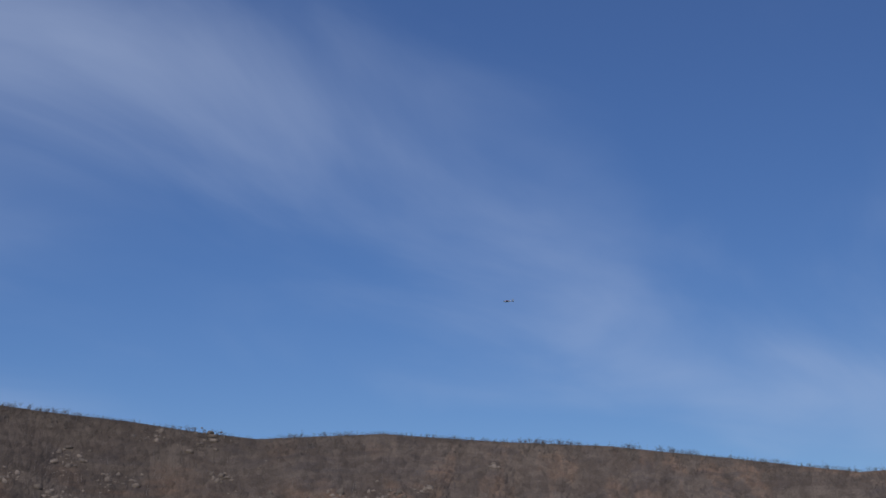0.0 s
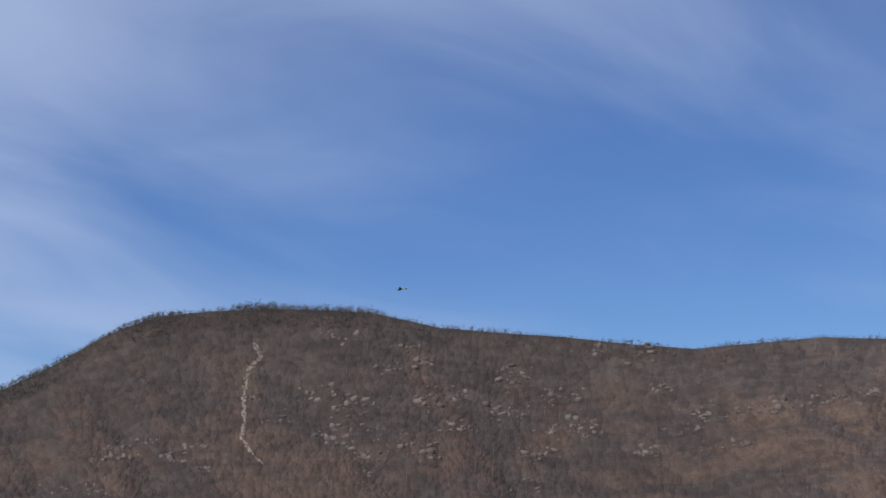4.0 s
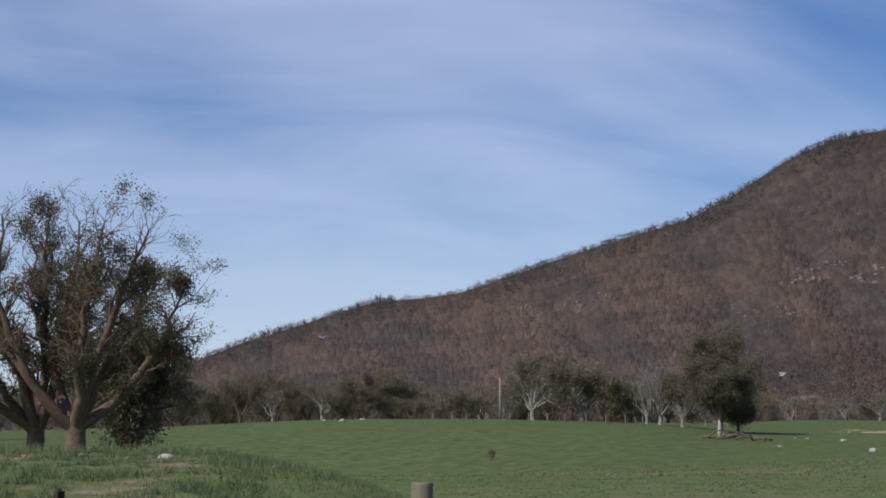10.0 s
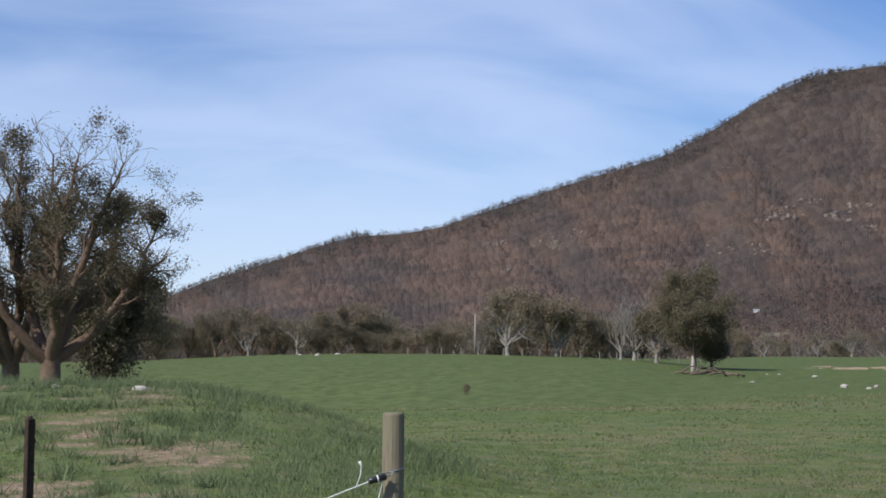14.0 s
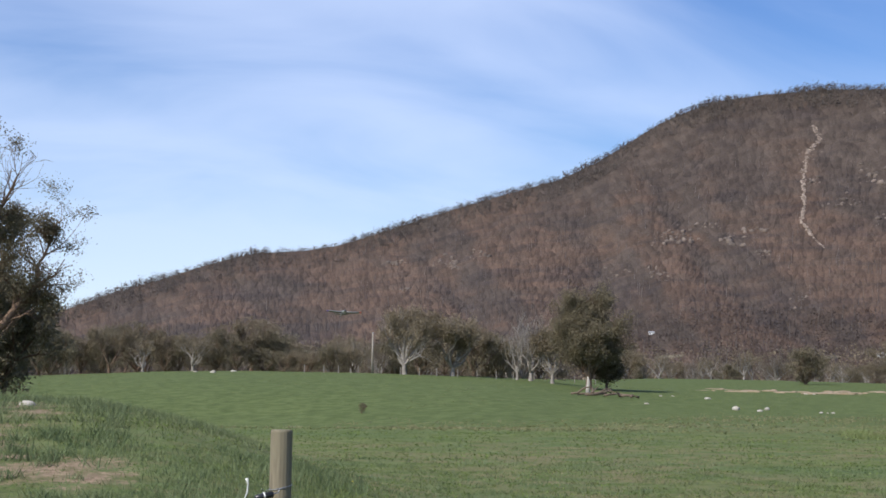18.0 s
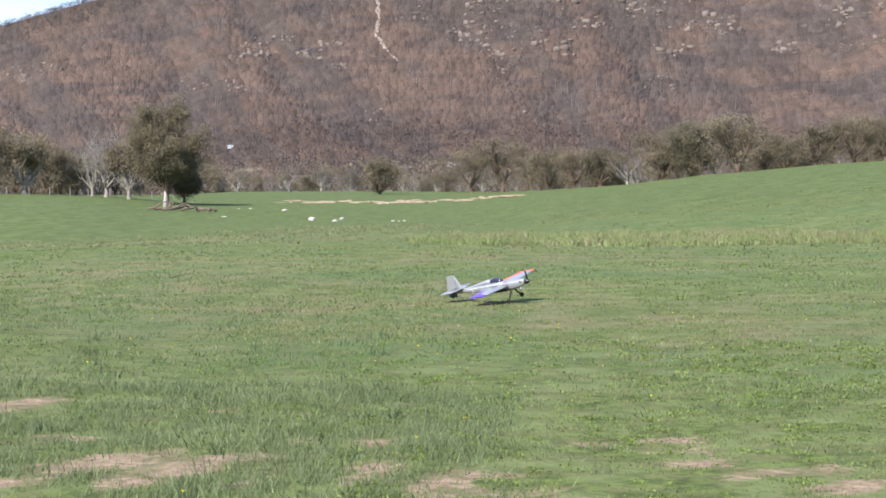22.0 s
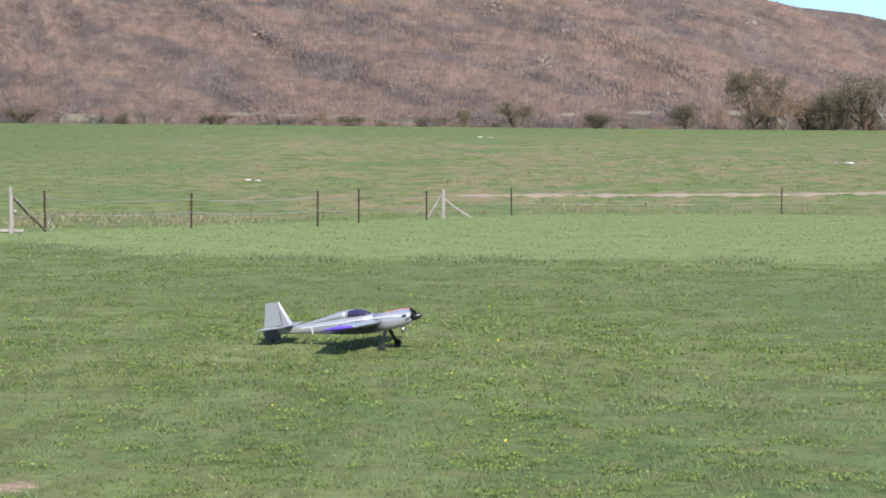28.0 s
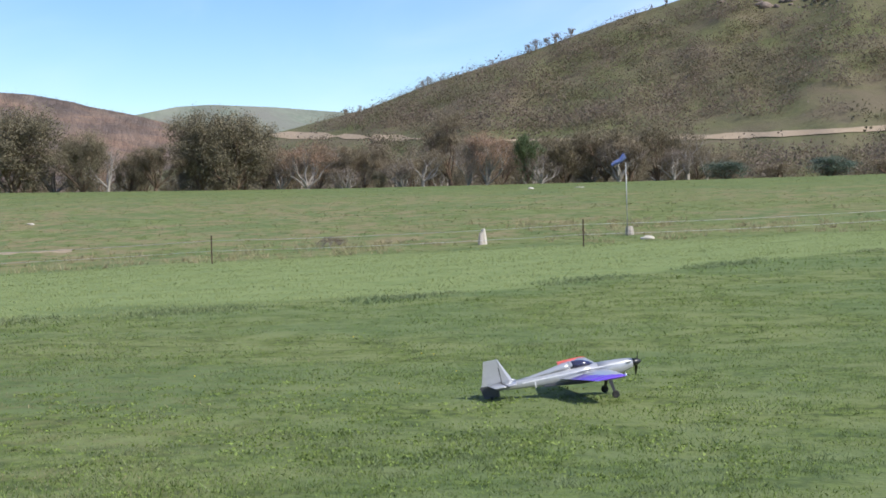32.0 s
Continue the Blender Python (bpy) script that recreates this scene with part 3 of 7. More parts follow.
def rocks_at(points, sizes, rng, long=1.0, high=1.0):
    """Many rough lumps as arrays for soup(); long and high stretch them."""
    g = (1 + 5 ** 0.5) / 2
    base = np.array([(-1, g, 0), (1, g, 0), (-1, -g, 0), (1, -g, 0), (0, -1, g), (0, 1, g), (0, -1, -g), (0, 1, -g), (g, 0, -1), (g, 0, 1), (-g, 0, -1), (-g, 0, 1)]) / 1.9
    tri = np.array([(0, 11, 5), (0, 5, 1), (0, 1, 7), (0, 7, 10), (0, 10, 11), (1, 5, 9), (5, 11, 4), (11, 10, 2), (10, 7, 6), (7, 1, 8),
                    (3, 9, 4), (3, 4, 2), (3, 2, 6), (3, 6, 8), (3, 8, 9), (4, 9, 5), (2, 4, 11), (6, 2, 10), (8, 6, 7), (9, 8, 1)])
    n = len(points)
    s = np.asarray(sizes, float).reshape(-1, 1, 1) * rng.uniform(0.6, 1.4, (n, 1, 3)) * np.array([long, long, high]) * rng.uniform(0.55, 1.3, (n, 12, 1))
    v = np.asarray(points).reshape(-1, 1, 3) + base[None] * s
    return v.reshape(-1, 3), (np.arange(n).reshape(-1, 1, 1) * 12 + tri[None]).reshape(-1, 3)


# ---- the lie of the land: heading clockwise from +y in degrees, distance from where the filming starts ----
STAND = (0.0, 0.0, 1.6)
CREST_AZ = (-20, -8, 2, 6.4, 9.4, 14, 18, 20, 22, 25, 29, 32.5, 34.5, 36.5, 39, 42.5, 46, 49.6, 53, 56, 60, 72, 81, 95, 110, 118, 129, 145)
CREST_EL = (-0.3, -0.1, 0.2, 0.44, 0.52, 0.53, 0.47, 0.41, 0.42, 0.5, 0.5, 0.46, 0.45, 0.52, 0.65, 1.04, 1.3, 1.55, 1.8, 1.88, 1.9, 1.9, 1.84, 1.69, 1.58, 1.57, 1.57, 1.5)
CREST_R = (200, 210, 230, 230, 230, 230, 235, 245, 300, 380, 380, 350, 300, 230, 210, 195, 190, 185, 180, 175, 172, 170, 170, 170, 170, 170, 175, 180)
RISE_R = (90, 90, 100, 100, 100, 100, 105, 115, 140, 150, 150, 145, 120, 95, 88, 84, 80, 76, 72, 70, 68, 68, 68, 70, 70, 70, 72, 72)
LIFT = ((-20, 60, 80, 95, 104, 118, 130, 160), (0, 0, 0, 0.001, 0.010, 0.0175, 0.0225, 0.02))
STRIP_R = ((-20, 20, 29, 35, 42, 49.5, 56, 62.8, 69, 75, 95, 103, 109, 113.5, 120, 124, 129, 150), (62, 64, 64, 54, 53, 49, 46, 37.5, 32, 30, 29.5, 31, 32, 34, 39, 43, 50, 60))
FENCE_R = ((-20, 40, 60, 63, 69.6, 74, 78, 81.5, 91, 105, 118, 130, 150), (60, 55, 48, 45, 48, 54, 60, 64, 67, 64, 66, 69, 72))


def waves(u, v, seed, count=14, low=0.6, high=3.0):
    """Smooth, uneven swell of about -1 to 1 over two coordinates."""
    rng = np.random.default_rng(seed)
    out = 0.0
    for _ in range(count):
        k, a, ph = rng.uniform(low, high), rng.uniform(0, 2 * np.pi), rng.uniform(0, 2 * np.pi)
        out = out + np.sin(k * (np.cos(a) * u + np.sin(a) * v) + ph)
    return out / math.sqrt(count)


def land(x, y):
    """Height of the ground."""
    x, y = np.asarray(x, float), np.asarray(y, float)
    az, r = np.degrees(np.arctan2(x, y)), np.hypot(x, y)
    az = np.where(az < -90, az + 360, az)
    rc, r0, el = np.interp(az, CREST_AZ, CREST_R), np.interp(az, CREST_AZ, RISE_R), np.interp(az, CREST_AZ, CREST_EL)
    base = np.interp(az, *LIFT) * np.clip(np.minimum(r, r0) - 25, 0, None)
    top = STAND[2] + rc * np.tan(np.radians(el))
    s = np.clip((r - r0) / (rc - r0), 0, 1)
    z = base + (top - base) * (1.12 * s - 0.12 * s * s)
    z = z - np.clip((r - rc) * 0.03, 0, 6.0)
    z = z + 0.022 * waves(x * 0.12, y * 0.12, 5) * np.clip((r - 18) / 20, 0, 1) * np.clip((200 - r) / 60, 0, 1)
    dip = np.interp(az, (72, 80, 89, 101, 112, 122, 150), (0.0, 0.015, 0.055, 0.072, 0.095, 0.107, 0.107))
    z = z - dip * np.clip((r - 7) / 5, 0, 1) * np.clip((30 - r) / 8, 0, 1)
    # added hollow that keeps the old gums' shadows out of sight
    z = z - 3.2 * np.exp(-((x - 8) / 30) ** 2 - ((y - 124) / 36) ** 2)
    return z + 1.32 * np.exp(-((x + 0.8) / 5.8) ** 4 - ((y - 27) / 10.0) ** 2)


EYES = {4: (0.182, -0.106, 1.715), 13: (-0.14, 0.033, 1.67), 19: (0.003, -0.001, 1.653), 20.4: (0.12, -0.037, 1.61), 21: (0.155, -0.053, 1.596), 23: (0.367, -0.23, 1.594),
        28: (0.477, -0.453, 1.576), 30.2: (0.489, -0.686, 1.57), 32: (0.439, -0.874, 1.57)}


def spot(az, el, t=19, near=6.0, far=600.0):
    """The place on the ground that is seen from the stand at that time under a heading and a height angle."""
    ex, ey, ez = EYES[t]
    a, k = radians(az), math.tan(radians(el))
    rr = np.exp(np.linspace(math.log(near), math.log(far), 4000))
    x, y = ex + rr * math.sin(a), ey + rr * math.cos(a)
    hit = np.nonzero(land(x, y) >= ez + rr * k)[0]
    i = hit[0] if len(hit) else len(rr) - 1
    return Vector((x[i], y[i], float(land(x[i], y[i]))))


def at_range(az, r, t=19):
    ex, ey, _ = EYES[t]
    x, y = ex + r * math.sin(radians(az)), ey + r * math.cos(radians(az))
    return Vector((x, y, float(land(x, y))))


# ---- ground ----
BARE = ((17.9, 8.98, 0.25), (19.7, 9.26, 0.28), (21.6, 9.35, 0.31), (23.3, 9.16, 0.34), (24.9, 9.44, 0.31), (26.7, 9.07, 0.34), (26.8, 9.63, 0.22), (29.3, 9.63, 0.38), (30.5, 10.0, 0.28), (28.2, 10.29, 0.18), (31.3, 8.98, 0.31), (33.0, 8.88, 0.29), (34.6, 9.07, 0.25), (36.3, 8.98, 0.22), (23.1, 11.41, 0.25), (22.3, 11.69, 0.18), (25.0, 11.78, 0.15), (17.2, 11.97, 0.22), (15.9, 12.34, 0.22), (13.8, 12.53, 0.2), (15.4, 10.19, 0.22), (15.1, 9.07, 0.22), (12.5, 11.5, 0.28), (19.1, 12.34, 0.13), (19.8, 10.47, 0.13),
        (36.9, 8.6, 0.2), (40.0, 9.9, 0.16), (43.1, 10.2, 0.16), (46.2, 9.4, 0.18), (50.5, 9.0, 0.2), (54, 8.4, 0.22), (56.5, 8.0, 0.22), (58.0, 8.3, 0.25), (60.0, 8.0, 0.25), (61.5, 8.5, 0.16), (63.0, 7.7, 0.2), (67.6, 8.2, 0.12), (64.7, 9.8, 0.12),
        (14.0, 10.4, 0.35), (11.0, 11.4, 0.35), (1.5, 14.5, 0.7), (-1.0, 20.0, 0.7), (3.4, 12.5, 0.6), (-3.0, 26.0, 0.8), (1.0, 25.0, 0.8), (4.0, 18.5, 0.6), (-3.5, 16.0, 0.6), (2.4, 21.5, 0.5))
DRY = ((32, 25, 6), (25, 31, 7), (40, 21, 4), (20, 40, 8), (26, 82, 9), (86, 110, 16), (92, 130, 18), (72, 92, 12), (100, 105, 16), (110, 95, 14), (30, 52, 6), (36, 45, 7), (58, 60, 6), (80, 78, 9), (92, 80, 9), (104, 80, 9), (118, 88, 10), (10, 90, 10), (124, 100, 12))


def bare_here(x, y):
    """How bare the soil is, 0 to 1: worn through by the corner post, only thin grass elsewhere."""
    out = 0 * x
    for a, r, s in BARE:
        full = 0.75 if a < 11 else 0.62 if a > 36.5 else 1.0
        s = s * (1.6 if a < 11 else 3.0 if a > 36.5 else 1.0)
        cx, cy = r * math.sin(radians(a)), r * math.cos(radians(a))
        out = np.maximum(out, full * np.exp(-((x - cx) ** 2 + (y - cy) ** 2) / (2 * s * s)))
    rough = 0.30 * waves(x * 1.6, y * 1.6, 91, 12, 0.6, 2.5) + 0.26 * waves(x * 5.5, y * 5.5, 84, 16, 0.6, 2.5)
    return np.clip((out * 1.25 - 0.66 + 1.9 * rough * np.clip(out * 2, 0, 1)) * 2.2, 0, 1)


def build_ground():
    azs = np.unique(np.concatenate([np.arange(-14, 142, 0.6), np.arange(142, 346, 6)]))
    rs = np.concatenate([np.array([0.0, 1.5, 4.0, 5.5]), np.exp(np.linspace(math.log(6.5), math.log(16), 130)), np.exp(np.linspace(math.log(16.3), math.log(60), 90)), np.exp(np.linspace(math.log(61.5), math.log(3200), 110))])
    na, nr = len(azs), len(rs)
    A, Rr = np.meshgrid(np.radians(azs), rs, indexing="ij")
    X, Y = Rr * np.sin(A), Rr * np.cos(A)
    Z = land(X, Y)
    me = bpy.data.meshes.new("ground")
    faces = [(i * nr + j, i * nr + j + 1, ((i + 1) % na) * nr + j + 1, ((i + 1) % na) * nr + j) for i in range(na) for j in range(nr - 1)]
    me.from_pydata(np.stack([X, Y, Z], -1).reshape(-1, 3).tolist(), [], faces)
    me.polygons.foreach_set("use_smooth", [True] * len(me.polygons))
    az = np.degrees(np.arctan2(X, Y))
    strip, fence = np.interp(az, *STRIP_R), np.interp(az, *FENCE_R)
    wob = 1.2 * waves(X * 0.35, Y * 0.35, 9)
    soft = lambda v: np.clip(v, 0, 1)
    marks = {"lush": soft((Rr - strip + wob) / 1.2) * soft((fence + 1 - Rr + wob) / 2.5) * soft((az - 55) / 8),
             "green": soft((Rr - 92) / 25) * soft((72 - az) / 14) + 0.3 * soft((Rr - 130) / 25),
             "dry": 0 * X, "bare": 0 * X, "worn": 0.7 * soft((34 - Rr) / 14) * np.clip((118 - az) / 20, 0.15, 1)}
    for a, r, s in DRY:
        cx, cy = r * math.sin(radians(a)), r * math.cos(radians(a))
        marks["dry"] = np.maximum(marks["dry"], 0.9 * np.exp(-((X - cx) ** 2 + (Y - cy) ** 2) / (2 * s * s)))
    marks["dry"] = np.maximum(marks["dry"], soft(1.3 - az / 160) * 1.7 * soft((Rr - fence - 2) / 8) * soft((az - 66) / 8) * soft((150 - Rr) / 25))
    marks["bare"] = bare_here(X, Y)
    for name, val in marks.items():
        me.attributes.new(name, "FLOAT", "POINT").data.foreach_set("value", np.broadcast_to(val, X.shape).astype(np.float32).ravel())
    me.materials.append(GROUND)
    return tagged(new("ground", me), "green grassy paddock rising to a low crest with bare patches", "ground", "", "structure")


build_ground()


# ---- mountains and hills ----
RIDGE_AZ = (-25, -12, -2, 2, 3.1, 4.55, 6.4, 8.1, 9.7, 11.5, 12.8, 14.9, 17, 19.1, 21.2, 22.6, 24.8, 25.9, 27, 28.7, 31, 33.1, 34.8, 37.4, 40, 42.1, 44.6, 46.9, 49, 51.6, 53.6, 56, 60, 64.6, 67, 69,
            74, 80, 86, 89.9, 91.8, 93.9, 96, 98.3, 99.8, 100.3, 101.9, 104, 108)
RIDGE_EL = (0.8, 1.0, 1.4, 2.27, 2.62, 3.22, 3.8, 4.4, 4.85, 4.98, 5.2, 5.9, 6.62, 7.25, 7.84, 8.52, 9.88, 10.35, 10.7, 10.9, 11.03, 10.97, 10.88, 10.28, 10.02, 9.83, 9.48, 9.23, 9.33, 9.42, 9.25, 9.06, 8.8, 8.18, 7.8, 7.5,
            7.6, 7.5, 7.2, 6.66, 6.15, 5.87, 5.36, 5.2, 4.92, 4.77, 4.45, 3.9, 2.8)
FOOT_EL = -0.3


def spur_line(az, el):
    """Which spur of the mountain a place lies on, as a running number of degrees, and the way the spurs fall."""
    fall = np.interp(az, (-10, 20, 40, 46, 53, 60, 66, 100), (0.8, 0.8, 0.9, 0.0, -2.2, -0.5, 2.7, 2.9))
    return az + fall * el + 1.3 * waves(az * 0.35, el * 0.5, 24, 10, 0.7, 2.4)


def spur_shade_at(az, el):
    """Painted shade, 0 to 1: greyer down one side of each spur so that the relief shows, with uneven blotches."""
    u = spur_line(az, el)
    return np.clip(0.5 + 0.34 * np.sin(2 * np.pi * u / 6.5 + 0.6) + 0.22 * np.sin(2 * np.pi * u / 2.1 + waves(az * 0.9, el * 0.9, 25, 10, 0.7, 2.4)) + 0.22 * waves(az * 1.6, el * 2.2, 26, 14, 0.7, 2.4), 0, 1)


def slope_at(az, el):
    """A place on the mountain's face, by heading and height angle."""
    az, el = np.asarray(az, float), np.asarray(el, float)
    top = np.interp(az, RIDGE_AZ, RIDGE_EL)
    s = (el - FOOT_EL) / (top - FOOT_EL)
    foot = 470 + 60 * waves(az * 0.1, 0 * az, 3, 6) + 260 * np.clip((az - 88) / 10, 0, 1)
    ridge = 1950 + 150 * waves(az * 0.06, 0 * az, 4, 6) + 350 * np.clip((8 - az) / 20, 0, 1) + 300 * np.clip((az - 88) / 12, 0, 1)
    r = foot + (ridge - foot) * s ** 0.95
    # spurs that run down the face, with gullies between them
    u = spur_line(az, el)
    main = np.abs(np.sin(np.pi * u / 6.5)) - 0.64
    side = np.abs(np.sin(np.pi * u / 2.1 + waves(az * 0.9, el * 0.9, 25, 10, 0.7, 2.4))) - 0.64
    swell = 55 * waves(az * 0.30, s * 1.4, 21, 12, 0.7, 2.4)
    r = r + (swell - 58 * main - 11 * side - 4 * waves(az * 2.6, el * 2.6, 23, 14, 0.7, 2.4)) * np.clip(s * 5, 0, 1) * np.clip((1.02 - s) * 5, 0.05, 1)
    a = np.radians(az)
    return np.stack([r * np.sin(a), r * np.cos(a), STAND[2] + r * np.tan(np.radians(el))], -1)


def build_mountain():
    azs, ss = np.arange(-24.8, 107.9, 0.2), np.linspace(0, 1, 130)
    A, S = np.meshgrid(azs, ss, indexing="ij")
    E = FOOT_EL + S * (np.interp(A, RIDGE_AZ, RIDGE_EL) - FOOT_EL)
    front = slope_at(A, E)
    back = front[:, -1:] * np.array([1.12, 1.12, 1.0]) - np.array([0, 0, 60.0])
    P = np.concatenate([front, back], 1)
    na, ns = P.shape[:2]
    faces = [(i * ns + j, (i + 1) * ns + j, (i + 1) * ns + j + 1, i * ns + j + 1) for i in range(na - 1) for j in range(ns - 1)]
    me = bpy.data.meshes.new("mountain")
    me.from_pydata(P.reshape(-1, 3).tolist(), [], faces)
    me.polygons.foreach_set("use_smooth", [True] * len(me.polygons))
    me.attributes.new("open", "FLOAT", "POINT").data.foreach_set("value", np.concatenate([open_ground(A, E), 0 * A[:, :1]], 1).astype(np.float32).ravel())
    uv = np.stack([A, E], -1)
    uv = np.concatenate([uv, uv[:, -1:]], 1).reshape(-1, 2)
    corner = np.empty(len(me.loops), np.int32)
    me.loops.foreach_get("vertex_index", corner)
    me.uv_layers.new(name="face").data.foreach_set("uv", uv[corner].astype(np.float32).ravel())
    me.attributes.new("spur_shade", "FLOAT", "POINT").data.foreach_set("value", np.concatenate([spur_shade_at(A, E), 0 * A[:, :1]], 1).astype(np.float32).ravel())
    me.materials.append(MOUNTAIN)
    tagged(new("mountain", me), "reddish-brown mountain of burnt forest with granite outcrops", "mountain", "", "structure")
    rng = np.random.default_rng(7)
    # scorched crowns and bare trunks over the face
    n = 90000
    az = rng.uniform(-8, 103, n)
    s = rng.uniform(0.0, 1.0, n) ** 0.9
    top = np.interp(az, RIDGE_AZ, RIDGE_EL)
    el = FOOT_EL + s * (top - FOOT_EL)
    keep = (waves(az * 0.9, el * 1.1, 31) > rng.uniform(-3.2, -0.2, n)) & (el > 0.1) & ~in_clearing(az, el) & ~near_rock(az, el) & ~((np.abs(az - np.interp(-el, [-e for _, e in CHUTE], [a for a, _ in CHUTE])) < 0.16) & (el > 5.6) & (el < 9.85))
    az, el, s = az[keep], el[keep], s[keep]
    p = slope_at(az, el)
    h = np.clip(4.0 * np.exp(rng.normal(0, 0.25, len(p))), 2.4, 6.4) * np.where(s < 0.3, 1.0, 1.2)
    near = s < 0.30
    mid = p + np.stack([0 * h, 0 * h, h * 0.2], -1)
    v1, c1 = leaves_at(mid[near] + np.stack([0 * h[near], 0 * h[near], h[near] * 0.1], -1), h[near] * 0.58, h[near] * 0.20, 10, rng, 1.1)
    spur_shade = spur_shade_at(az, el)
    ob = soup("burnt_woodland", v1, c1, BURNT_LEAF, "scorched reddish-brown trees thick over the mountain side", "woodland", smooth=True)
    ob.data.attributes.new("spur_shade", "FLOAT", "POINT").data.foreach_set("value", np.repeat(spur_shade[near], 10 * 3).astype(np.float32))
    fr = rng.random(len(p)) < np.where(s < 0.3, 0.2, 0.0)
    v, c = leaves_at(mid[fr] + np.stack([0 * h[fr], 0 * h[fr], h[fr] * 0.2], -1), h[fr] * 0.8, h[fr] * 0.12, 6, rng, 1.0)
    ob = soup("burnt_twigs", v, c, BURNT_LEAF, "thin scorched twigs of the burnt trees", "woodland")
    ob.data.attributes.new("spur_shade", "FLOAT", "POINT").data.foreach_set("value", np.repeat(spur_shade[fr], 6 * 3).astype(np.float32))
    m = rng.random(len(p)) < np.where(s < 0.3, 0.2, 0.08)
    q, hh = p[m], h[m] * rng.uniform(1.0, 1.7, m.sum())
    lean = rng.normal(size=(len(q), 2)) * 0.08
    w = 0.018 * hh + 0.09
    ring = np.array([(1, 0), (-0.5, 0.87), (-0.5, -0.87)])
    lowv = np.concatenate([q[:, None, :2] + ring[None] * w[:, None, None], np.repeat((q[:, 2] - 0.5)[:, None, None], 3, 1)], -1)
    topv = np.concatenate([q[:, None, :2] + lean[:, None] * hh[:, None, None] + ring[None] * w[:, None, None] * 0.4, np.repeat((q[:, 2] + hh)[:, None, None], 3, 1)], -1)
    V = np.concatenate([lowv, topv], 1).reshape(-1, 3)
    tri = np.array([(0, 1, 4), (0, 4, 3), (1, 2, 5), (1, 5, 4), (2, 0, 3), (2, 3, 5)])
    C = (np.arange(len(q)).reshape(-1, 1, 1) * 6 + tri[None]).reshape(-1, 3)
    soup("burnt_trunks", V, C, GREY_TWIG, "bare grey trunks standing among the burnt trees", "tree trunks")
    # the row of trees along the skyline
    az = np.sort(np.concatenate([rng.uniform(-6, 34, 2600), rng.uniform(-6, 70, 6000), rng.uniform(86, 102, 500)]))
    gaps = waves(az * 1.6, 0 * az, 44, 10)
    az = az[gaps > -2.2 + 1.2 * rng.random(len(az))]
    top = np.interp(az, RIDGE_AZ, RIDGE_EL)
    p = slope_at(az, top - 0.7 * rng.random(len(az)) ** 2.0)
    h = rng.uniform(5, 15, len(p)) * (0.75 + 0.25 * np.clip(waves(az * 0.7, 0 * az, 45, 8), -1, 1)) * np.where(az > 84, 0.34, np.where(az > 40, 0.62, 0.9))
    v, c = leaves_at(p + np.stack([0 * h, 0 * h, h * 0.42], -1), h * 0.44, h * 0.15, 16, rng, 1.15)
    soup("ridge_tree_crowns", v, c, RIDGE_LEAF, "thin dark tree crowns along the mountain skyline", "trees")
    w = 0.02 * h + 0.05
    lean = rng.normal(size=(len(p), 2)) * 0.07
    lowv = np.concatenate([p[:, None, :2] + ring[None] * w[:, None, None], np.repeat((p[:, 2] - 2)[:, None, None], 3, 1)], -1)
    topv = np.concatenate([p[:, None, :2] + lean[:, None] * h[:, None, None] + ring[None] * w[:, None, None] * 0.4, np.repeat((p[:, 2] + h * 0.8)[:, None, None], 3, 1)], -1)
    V = np.concatenate([lowv, topv], 1).reshape(-1, 3)
    C = (np.arange(len(p)).reshape(-1, 1, 1) * 6 + tri[None]).reshape(-1, 3)
    soup("ridge_tree_trunks", V, C, GREY_TWIG, "slender trunks of the trees along the skyline", "tree trunks")


